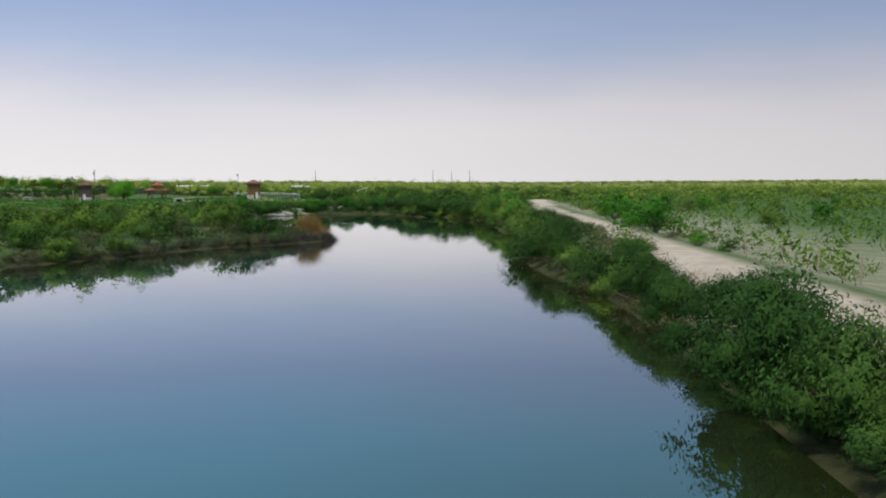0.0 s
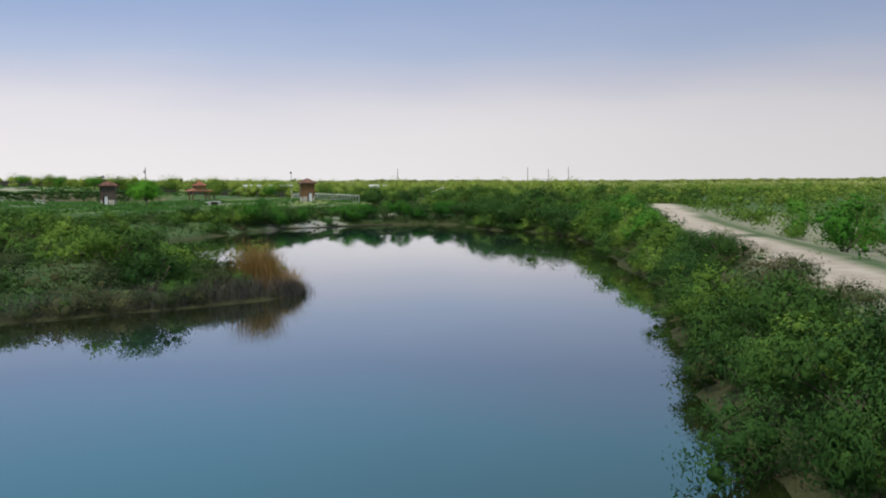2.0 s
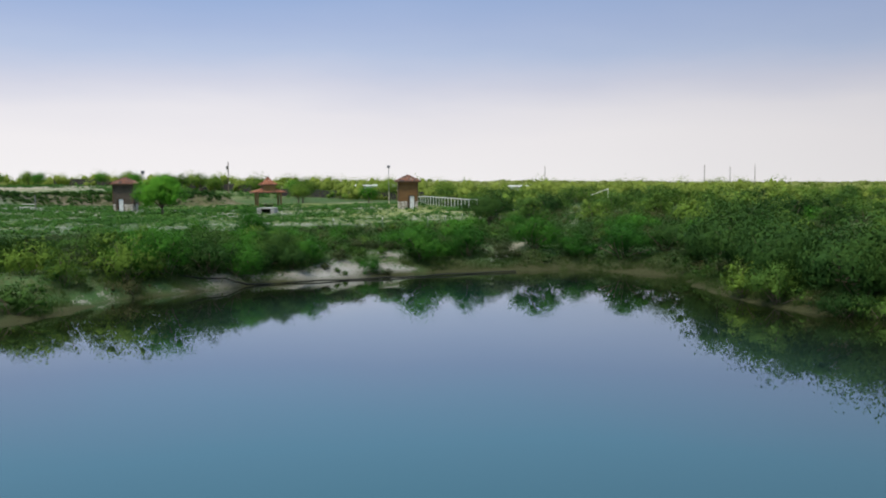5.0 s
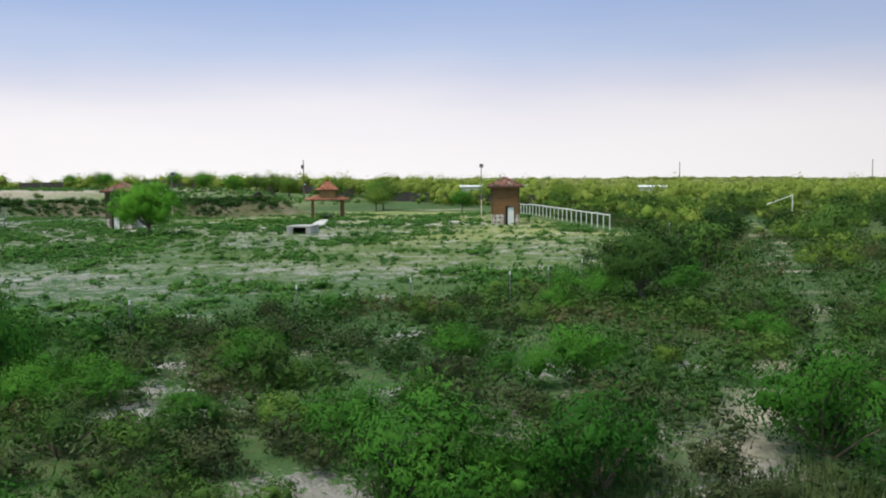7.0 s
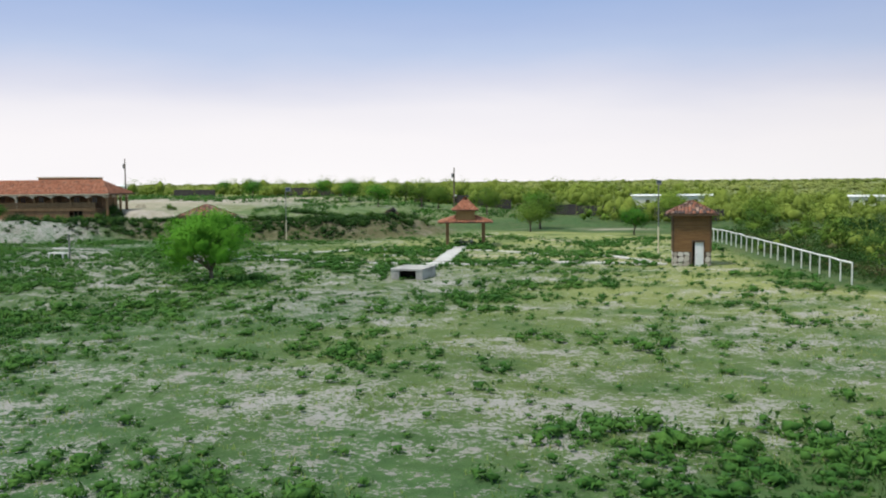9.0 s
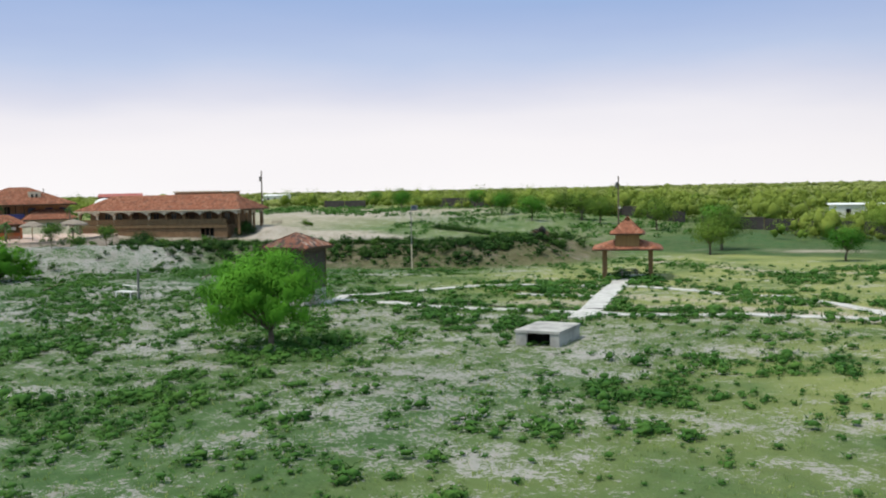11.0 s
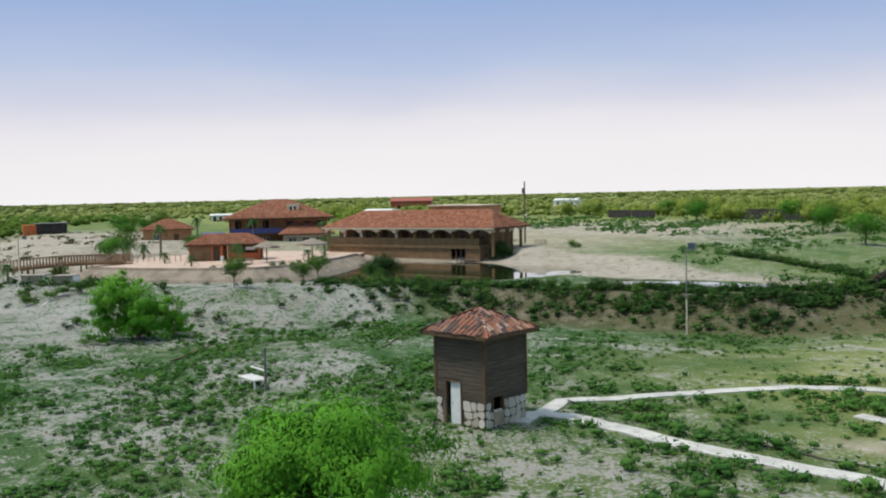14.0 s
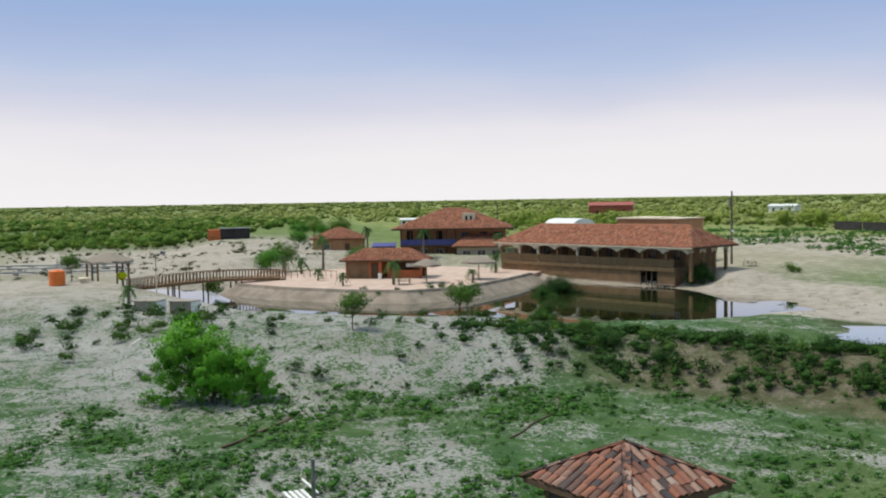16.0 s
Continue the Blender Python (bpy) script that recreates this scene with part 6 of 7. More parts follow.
def pipe(name, pts, r, material, label, lift=0.06):
    g = Geo()
    q = []
    for (ax, ay), (bx, by) in zip(pts, pts[1:]):
        k = max(1, int(math.hypot(bx - ax, by - ay) / 1.2))
        q += [(ax + (bx - ax) * i / k, ay + (by - ay) * i / k) for i in range(k)]
    q.append(pts[-1])
    q = [(x, y, max(ground_z(x, y), 0.0) + lift + 0.03 * math.sin(x * 2.1)) for x, y in q]
    g.tube(q, [r] * len(q), 6)
    me = g.mesh(name)
    me.materials.append(material)
    return tagged(new(name, me), label, "pipe")


pipe("hose", [(-22.5, 103), (-19.2, 106.7), (-17, 108.8), (-13.2, 111.9), (-10, 115), (-7.5, 117)], 0.04, BLACK, "black hose lying along the water's edge")
pipe("hose", [(-86, 194.2), (-76, 196.2), (-66, 198.6), (-57, 202.5)], 0.05, BLACK, "dark hose lying across the concrete walks")
pipe("log", [(-107, 178.5), (-110.5, 181.2), (-112.5, 182.6)], 0.07, TIMBER, "dark fallen branch on the sandy ground")
pipe("log", [(-104.5, 192), (-109.5, 196.5), (-114, 198.5)], 0.05, TIMBER, "thin dark branch lying on the slope")
pipe("white_pipe", [(-133.5, 173.3), (-134.6, 174.3)], 0.06, WHITE, "short white pipe lying on the sand")


# ---------------------------------------------------------------- fences and poles
def white_fence(pts, step_, h_):
    a, b = Vector((*pts[0], 0)), Vector((*pts[1], 0))
    n = int((b - a).length / step_)
    t = thing("pipe_fence", Matrix.Identity(4), "white painted pipe fence with a single top rail", "fence")
    tops = []
    for i in range(n + 1):
        p = a.lerp(b, i / n)
        z = ground_z(p.x, p.y)
        part("post", Geo().rod((p.x, p.y, z - 0.3), (p.x, p.y, z + h_), 0.055), WHITE, t)
        tops.append((p.x, p.y, z + h_))
    part("top_rail", Geo().tube(tops, [0.065] * len(tops), 8), WHITE, t)
    return t


white_fence([(-29.2, 194.0), (-61, 251)], 2.3, 1.42)


def wire_post(x, y):
    t = thing("fence_post", at(x, y), "thin dark steel fence post with a white tip", "post", "wire fence posts")
    part("shaft", Geo().rod((0, 0, -0.3), (0, 0, 1.2), 0.03, 6), STEEL, t)
    part("tip", Geo().rod((0, 0, 1.2), (0, 0, 1.36), 0.034, 6), WHITE, t)


for (ax, ay), (bx, by) in zip(FENCE, FENCE[1:]):
    wire_post(ax, ay)
    if math.hypot(bx - ax, by - ay) > 7.4:
        wire_post((ax + bx) / 2, (ay + by) / 2)
for x, y in ((31.8, -20.5), (31.6, -25.5), (31.5, -30), (32, -15), (32.2, -8)):
    t = thing("fence_post", at(x, y), "short weathered wooden fence post", "post", "wooden posts by the road")
    part("shaft", Geo().rod((0, 0, -0.3), (0.03, 0, 1.15), 0.05, 7), GREYWOOD, t)


def pole(x, y, top, label="tall weathered wooden utility pole", box=True, r=0.14):
    z = ground_z(x, y)
    t = thing("utility_pole", pose(x, y, z), label, "pole", "utility poles")
    part("shaft", Geo().tube([(0, 0, -0.5), (0, 0, (top - z) * 0.5), (0.03, 0, top - z)], [r * 1.2, r, r * 0.75], 8), BARK, t)
    if box:
        part("transformer", Geo().tube([(-0.36, 0, top - z - 2.0), (-0.36, 0, top - z - 1.1)], [0.22, 0.22], 10), STEEL, t, "grey drum transformer")
        part("lamp", Geo().box(0.15, -0.12, top - z - 5.6, 0.5, 0.12, top - z - 5.35), WHITE, t, "small white yard lamp")
    return t


pole(-177.2, 250.2, 14.0)
pole(-120.8, 285.0, 11.5)
pole(-62.8, 430, 12.1, box=False)
pole(-3, 460, 12.5, box=False)
pole(7, 470, 11.8, box=False)
pole(17, 480, 12.8, box=False)
pole(-262, 245, 12.0, box=False)


def flood_lamp(x, y, h_, rz, head=0.42):
    t = thing("flood_lamp", at(x, y, rz), "slim steel pole with a square floodlight head", "lamp", "floodlights round the clearing")
    part("shaft", Geo().rod((0, 0, -0.3), (0, 0, h_), 0.05), STEEL, t)
    part("base", Geo().rod((0, 0, -0.1), (0, 0, 2.6), 0.066), CREAM, t, "pale painted lower sleeve")
    hd = part("head", Geo().box(-head, -0.16, h_, head, 0.16, h_ + head * 1.7, pose(0, 0, 0, -12, 0, 0)), STEEL, t, "square floodlight housing")
    part("lens", Geo().box(-head * 0.8, -0.19, h_ + 0.09, head * 0.8, -0.165, h_ + head * 1.5, pose(0, 0, 0, -12, 0, 0)), GLASS, hd)


flood_lamp(-99.3, 214.2, 6.3, 30, 0.32)
flood_lamp(-50.5, 214, 6.8, 20, 0.24)
flood_lamp(-172.5, 174.2, 4.6, 40, 0.22)

# white pipe frame beyond the fence, leaning
t = thing("pipe_stand", at(-14.1, 222.5, 20), "leaning white pipe frame standing in the scrub", "frame")
part("upright", Geo().rod((0, 0, -0.3), (0, 0, 2.9), 0.07), WHITE, t)
part("arm", Geo().rod((0.05, 0, 2.85), (-2.9, 0.3, 1.75), 0.06), WHITE, t)

# small white stand beside the tower
t = thing("feed_stand", at(-97.4, 181.0, 10) @ Matrix.Diagonal((1.35, 1.35, 1.35, 1)), "low white slatted feed stand with a dark post", "stand")
for k in range(4):
    part("slat", Geo().box(-0.75, -0.3 + 0.17 * k, 0.38, 0.75, -0.2 + 0.17 * k, 0.43), WHITE, t)
for px in (-0.65, 0.65):
    for py in (-0.25, 0.25):
        part("leg", Geo().rod((px, py, -0.1), (px, py, 0.4), 0.04), WHITE, t)
part("rail", Geo().rod((-0.75, 0.3, 0.72), (0.75, 0.3, 0.72), 0.035), WHITE, t)
part("post", Geo().rod((0.95, 0.1, -0.2), (0.95, 0.1, 1.75), 0.06), STEEL, t)


# ---------------------------------------------------------------- the long veranda house
def window(parent, m, w, h_, frame_material=None):
    win = part("window", Geo().box(-w / 2, -0.02, 0, w / 2, 0.03, h_), GLASS, parent, "dark window pane", m=m)
    fr = Geo().box(-w / 2 - 0.08, -0.06, -0.08, w / 2 + 0.08, 0.0, 0.0).box(-w / 2 - 0.08, -0.06, h_, w / 2 + 0.08, 0.0, h_ + 0.08)
    fr.box(-w / 2 - 0.08, -0.06, 0, -w / 2, 0.0, h_).box(w / 2, -0.06, 0, w / 2 + 0.08, 0.0, h_).box(-0.03, -0.05, 0, 0.03, -0.02, h_)
    part("window_frame", fr, frame_material or WHITE, win)
    return win


def arch_panel(w, drop, rise, thick):
    """A scalloped fascia over one bay, its lower edge arched."""
    g = Geo()
    n = 10
    v = []
    for y in (0, thick):
        for i in range(n + 1):
            x = -w / 2 + w * i / n
            v.append((x, y, 0))
            v.append((x, y, -drop + rise * math.sin(math.pi * i / n) ** 0.6))
    k = 2 * (n + 1)
    f = []
    for i in range(n):
        a = 2 * i
        f += [(a, a + 1, a + 3, a + 2), (k + a, k + a + 2, k + a + 3, k + a + 1), (a + 1, k + a + 1, k + a + 3, a + 3), (a, a + 2, k + a + 2, k + a)]
    f += [(0, k, k + 1, 1), (k - 2, k - 1, 2 * k - 1, 2 * k - 2)]
    return g.add(v, f)


def veranda_house():
    bays, bw = 9, 3.54
    L = bays * bw
    z0, zd, ze, zr = 2.35, 4.5, 7.1, 9.6
    m = pose(-165.6, 237.0, 0, 0, 0, 27.5) @ pose(-L / 2, 0, 0)
    t = thing("ranch_house", m, "long ranch house with arched veranda and red tiled roof", "house")
    # walls behind the veranda
    wall = part("wall", Geo().box(-L / 2, 3.0, z0 - 0.5, L / 2 - 2.4, 9.5, ze - 0.05), BROWN_WALL, t, "brown rendered wall behind the veranda")
    for k, x in enumerate((-12.2, -9.6, -6.2, -2.0, 1.6, 5.2, 8.6, 12.2)):
        if k in (2, 5):
            d_ = part("door", Geo().box(-0.5, -0.05, 0, 0.5, 0, 2.05), TIMBER, wall, "dark wooden door", m=pose(x, 2.99, zd))
        else:
            window(wall, pose(x, 2.99, zd + 0.85), 1.0, 1.15, POSTWOOD)
    # deck, railing and basement
    dl, dr = -L / 2, L / 2 - 2.2
    part("deck", Geo().box(dl, 0.15, zd - 0.22, dr, 3.0, zd), DECK, t, "brown timber deck")
    part("basement_wall", Geo().box(dl, 0.26, z0 - 0.1, dr - 5.2, 0.46, zd - 0.22).box(dr - 2.6, 0.26, z0 - 0.1, dr - 0.1, 0.46, zd - 0.22).box(dr - 0.3, 0.46, z0 - 0.1, dr - 0.1, 3.0, zd - 0.22), BROWN_WALL, t, "brown boarded basement wall")
    # set-back black panel in place of the shade beneath the deck
    part("basement_opening", Geo().box(dr - 5.2, 1.6, z0 - 0.6, dr - 2.6, 1.7, zd - 0.22), DARKNESS, t, "near-black panel giving the shade of the open doorway under the deck")
    for x in (dr - 5.2, dr - 4.35, dr - 3.5, dr - 2.65):
        part("prop", Geo().box(x - 0.07, 0.24, z0 - 0.6, x + 0.07, 0.40, zd - 0.22), TIMBER, t)
    x = dl + 0.4
    stake = Geo().box(-0.06, 0.04, z0 - 1.0, 0.06, 0.16, z0 + 0.10).mesh("stake")
    while x < dr:
        part("stake", stake, GREYWOOD, t, m=pose(x, 0, 0))
        x += 1.15
    part("stake_rail", Geo().box(dl, 0.00, z0 - 0.02, dr, 0.04, z0 + 0.08), GREYWOOD, t)
    board = Geo().box(-0.1, 0.10, zd + 0.08, 0.1, 0.15, zd + 0.98).mesh("railing_board")
    for k in range(int((dr - dl) / 0.24)):
        part("railing_board", board, RAILWOOD, t, m=pose(dl + 0.14 + k * 0.24, 0, 0))
    part("handrail", Geo().box(dl, 0.06, zd + 0.98, dr, 0.24, zd + 1.06), RAILWOOD, t)
    part("skirt", Geo().box(dl, 0.04, zd - 0.5, dr, 0.14, zd + 0.02), RAILWOOD, t)
    # columns and scalloped fascia
    column = Geo().box(-0.17, -0.17, zd, 0.17, 0.17, ze - 0.5).mesh("column")
    bracket = Geo().box(-0.28, -0.28, ze - 0.62, 0.28, 0.28, ze - 0.45).mesh("capital")
    arch = arch_panel(bw, 0.80, 0.58, 0.12).mesh("arch")
    long_col = Geo().box(-0.17, -0.17, zd - 1.6, 0.17, 0.17, ze - 0.5).mesh("column")
    for k in range(bays + 1):
        x = -L / 2 + k * bw
        mat_ = CREAM if k in (1, 2, 4) else POSTWOOD
        c_ = part("column", (long_col if k >= bays else column).copy(), mat_, t, m=pose(x, 0.3, 0))
        part("capital", bracket, CREAM, c_)
        if k < bays:
            part("arch", arch, CREAM, t, "cream scalloped arch", m=pose(x + bw / 2, -0.46, ze - 0.04))
    for k in range(1, 4):
        y = 0.3 + k * 2.7
        c_ = part("column", long_col.copy(), POSTWOOD, t, m=pose(L / 2, y, 0))
        part("capital", bracket, CREAM, c_)
    for k in range(3):
        part("arch", arch, CREAM, t, "cream scalloped arch", m=pose(L / 2 + 0.06, 0.3 + 1.35 + 2.7 * k, ze, 0, 0, 90) @ Matrix.Diagonal((1.1, 1, 1, 1)))
    # roof
    e = 0.75
    faces = hip_faces(-L / 2 - e, -0.6, L / 2 + e, 10.4, ze, zr, -L / 2 + 3.4, 4.9, L / 2 - 3.0, 4.9)
    roof = part("roof", roof_deck(faces, 0.18), TIMBER, t)
    part("tiles", tiled(faces, 0.30, 0.5, 0.08), TILES, roof, "faded red clay tiles")
    part("ridge_cap", Geo().tube([(-L / 2 + 3.4, 4.9, zr + 0.03), (L / 2 - 3.0, 4.9, zr + 0.03)], [0.13, 0.13], 8), TILES, roof)
    part("gutter", Geo().box(-L / 2 - e, -0.72, ze - 0.14, L / 2 + e, -0.6, ze + 0.0), CREAM, t)
    # the flat-topped wing behind
    back = part("rear_wing", Geo().box(-4.5, 13, z0, 5.5, 20, 10.2), STUCCO, t, "terracotta flat-roofed wing")
    part("parapet", Geo().box(-4.7, 12.8, 10.2, 1.4, 20.2, 10.42).box(1.5, 12.8, 10.203, 5.7, 20.2, 10.32), CREAM, back, "pale ochre parapet cap")
    return t


veranda_house()
picnic_table(-171.6, 249.4, 20)


# ---------------------------------------------------------------- the two-storey house and its neighbours
def big_house():
    t = thing("two_storey_house", pose(-226, 224.4, 2.8, 0, 0, 72), "two-storey brick-red house with blue balcony and tiled hip roof", "house")
    w = part("wall", Geo().box(-9.3, -4.0, -0.5, 9.3, 9.0, 5.6), STUCCO, t, "terracotta rendered wall")
    for x in (2.2, 5.4, 8.0):
        window(w, pose(x, -4.01, 3.5), 1.2, 1.3, BLUE)
    for x in (-7.6, -5.0, -2.4):
        part("door", Geo().box(-0.55, -0.06, 0, 0.55, 0, 2.2), DARKNESS, w, "dark balcony doorway", m=pose(x, -4.0, 3.0))
        window(w, pose(x, -4.01, 0.6), 1.3, 1.4)
    b = part("balcony", Geo().box(-9.0, -6.2, 2.55, 0.6, -4.0, 2.8), TIMBER, t, "timber balcony")
    for k in range(7):
        part("balcony_post", Geo().box(-9.0 + k * 1.58, -6.2, -0.3, -8.82 + k * 1.58, -6.02, 5.5), TIMBER, b)
    part("balcony_rail", Geo().box(-9.0, -6.22, 2.8, 0.6, -6.16, 3.75), BLUE, b, "blue painted balcony rail")
    faces = hip_faces(-10.6, -6.9, 10.6, 10.2, 5.6, 9.1, -1.6, 1.6, 2.0, 1.6)
    roof = part("roof", roof_deck(faces, 0.2), TIMBER, t)
    part("tiles", tiled(faces, 0.34, 0.55, 0.09), TILES, roof, "faded red clay tiles")
    ch = part("chimney", Geo().box(1.7, -3.6, 5.9, 4.0, -1.9, 8.2), CREAM, t, "cream rendered chimney turret")
    for x in (2.4, 3.2):
        part("vent", Geo().box(x - 0.2, -3.64, 7.0, x + 0.2, -3.58, 7.7), DARKNESS, ch)
    wing = part("wing", Geo().box(0.8, -9.0, -0.5, 9.5, -4.0, 2.6), CREAM, t, "cream single-storey wing")
    for x in (2.5, 5.0, 7.5):
        window(wing, pose(x, -9.01, 0.9), 1.3, 1.0)
    faces = hip_faces(0.0, -10.2, 10.4, -4.0, 2.6, 4.5, 2.6, -4.1, 7.8, -4.1)
    wr = part("wing_roof", roof_deck(faces[:2] + faces[3:], 0.15), TIMBER, t)
    part("tiles", tiled(faces[:2] + faces[3:], 0.34, 0.55, 0.09), TILES, wr, "faded red clay tiles")
    return t


big_house()


def small_house(x, y, z, rz, w, d, h_, rise, wall_material, label, name="cottage"):
    t = thing(name, pose(x, y, z, 0, 0, rz), label, "house")
    wl_ = part("wall", Geo().box(-w / 2, -d / 2, -0.6, w / 2, d / 2, h_), wall_material, t)
    window(wl_, pose(-w * 0.22, -d / 2 - 0.01, 0.9), 1.0, 1.0)
    part("door", Geo().box(-0.45, -0.05, 0, 0.45, 0, 2.0), TIMBER, wl_, m=pose(w * 0.2, -d / 2, 0.02))
    r_x = max(0.0, w / 2 - d / 2)
    faces = hip_faces(-w / 2 - 0.7, -d / 2 - 0.7, w / 2 + 0.7, d / 2 + 0.7, h_, h_ + rise, -r_x, 0, r_x, 0)
    roof = part("roof", roof_deck(faces, 0.12), TIMBER, t)
    part("tiles", tiled(faces, 0.30, 0.5, 0.08), TILES, roof, "red clay tiles")
    return t


small_house(-240, 206, 3.6, 75, 9, 8, 2.9, 2.0, STUCCO, "small terracotta cottage with a tiled roof behind palms")
t = thing("blue_awning", pose(-232, 213, 3.4, 0, 0, 70), "bright blue canvas awning beside the house", "awning")
part("canvas", Geo().box(-2.2, -1.2, 2.0, 2.2, 1.2, 2.08, pose(0, 0, 0, 14, 0, 0)).box(-2.2, -1.5, 0.3, 2.2, -1.46, 1.75), BLUE, t)
for px in (-2.1, 2.1):
    part("post", Geo().rod((px, -1.2, -0.3), (px, -1.2, 1.8), 0.05), STEEL, t)


# ---------------------------------------------------------------- the plaza with its kiosks
QUAY = [(-184, 183.5), (-176, 188.5), (-169.5, 195), (-165.6, 201.5), (-167.5, 209), (-176, 217.2), (-183, 223)]
plaza_top = 3.12
poly = [(-198, 186)] + QUAY + [(-190, 228), (-204, 216), (-206, 200)]
g = Geo()
n = len(poly)
g.add([(x, y, plaza_top) for x, y in poly] + [(x, y, 0.4) for x, y in poly], [tuple(range(n))[::-1]] + [(i, (i + 1) % n, n + (i + 1) % n, n + i) for i in range(n)])
me = g.mesh("plaza")
me.materials.append(PAVER)
bm = bmesh.new()
bm.from_mesh(me)
bmesh.ops.recalc_face_normals(bm, faces=bm.faces)
bm.to_mesh(me)
bm.free()
tagged(new("pavement", me), "pinkish paved plaza on a point in the lagoon", "pavement", kind="structure")


def quay_wall():
    """A sloped concrete edge with a kerb round the plaza."""
    g, k = Geo(), len(QUAY)
    c = Vector((-186, 204, 0))
    rows = []
    for x, y in QUAY:
        o = (Vector((x, y, 0)) - c).normalized()
        p = Vector((x, y, 0))
        rows.append([(p - o * 0.5) + Vector((0, 0, plaza_top + 0.005)), (p - o * 0.5) + Vector((0, 0, plaza_top + 0.22)), p + Vector((0, 0, plaza_top + 0.22)), p + o * 0.15 + Vector((0, 0, plaza_top - 0.1)), p + o * 2.6 + Vector((0, 0, 1.75))])
    w = len(rows[0])
    g.add([q for r in rows for q in r], [(i * w + j, (i + 1) * w + j, (i + 1) * w + j + 1, i * w + j + 1) for i in range(k - 1) for j in range(w - 1)])
    me = g.mesh("quay")
    me.materials.append(QUAY_STONE)
    return tagged(new("quay", me), "sloped grey concrete quay with a kerb round the plaza", "quay", kind="structure")


quay_wall()


def kiosk():
    t = thing("kiosk", pose(-188, 201.2, plaza_top, 0, 0, 66), "orange kiosk with a shuttered bar and one long red tiled roof", "kiosk")
    part("wall", Geo().box(-2.6, -1.6, 0.0, 2.3, 2.6, 2.4), ORANGE, t, "orange rendered wall")
    part("shutter", Geo().box(-2.45, -1.68, 0.05, 0.6, -1.6, 2.15), BROWN_WALL, t, "brown slatted shutter")
    part("door", Geo().box(0.9, -1.66, 0.02, 1.9, -1.6, 2.1), TIMBER, t)
    faces = hip_faces(-3.3, -2.4, 8.6, 3.4, 2.4, 3.9, -0.4, 0.5, 5.8, 0.5)
    roof = part("roof", roof_deck(faces, 0.14), TIMBER, t)
    part("tiles", tiled(faces), TILES, roof, "red clay tiles")
    for px, py in ((3.2, -1.2), (7.6, -1.2), (7.6, 2.4)):
        part("post", Geo().box(px - 0.12, py - 0.12, 0, px + 0.12, py + 0.12, 2.4), ORANGE, t)
    part("counter", Geo().box(3.4, -1.2, 0.0, 7.4, -0.8, 1.05), ORANGE, t)
    part("bar_wall", Geo().box(2.4, 2.3, 0.0, 7.6, 2.5, 2.4), BROWN_WALL, t)
    part("sign", Geo().box(5.6, -1.3, 1.5, 6.9, -1.24, 1.95), WHITE, t, "blank white sign board")
    return t


kiosk()


def parasol(x, y, z, r, h_, label="grey thatched parasol on a timber post"):
    t = thing("parasol", pose(x, y, z), label, "parasol", "thatched parasols on the plaza")
    part("pole", Geo().rod((0, 0, -0.2), (0, 0, h_ + 0.5), 0.07), POSTWOOD, t)
    g = Geo()
    n = 22
    rr = np.random.RandomState(int(abs(x * 7)))
    v = [(0, 0, h_ + 0.75)]
    for k, (q, dz) in enumerate(((0.5, 0.42), (0.98, 0.0), (1.0, -0.22))):
        for i in range(n):
            a = math.tau * i / n
            s = r * q * rr.uniform(0.94, 1.05)
            v.append((math.cos(a) * s, math.sin(a) * s, h_ + dz + rr.uniform(-0.06, 0.06)))
    f = [(0, 1 + i, 1 + (i + 1) % n) for i in range(n)]
    for k in range(2):
        f += [(1 + k * n + i, 1 + (k + 1) * n + i, 1 + (k + 1) * n + (i + 1) % n, 1 + k * n + (i + 1) % n) for i in range(n)]
    part("thatch", g.add(v, f), THATCH, t)
    return t


parasol(-176.5, 206.5, plaza_top, 1.9, 2.3)
parasol(-178.5, 214.0, plaza_top, 2.3, 2.3)
picnic_table(-175.6, 203.4, 70, plaza_top - ground_z(-175.6, 203.4))
t = thing("bollard", pose(-184.4, 202.2, plaza_top), "short white litter drum", "drum")
part("drum", Geo().tube([(0, 0, 0), (0, 0, 0.75)], [0.25, 0.25], 12), WHITE, t)


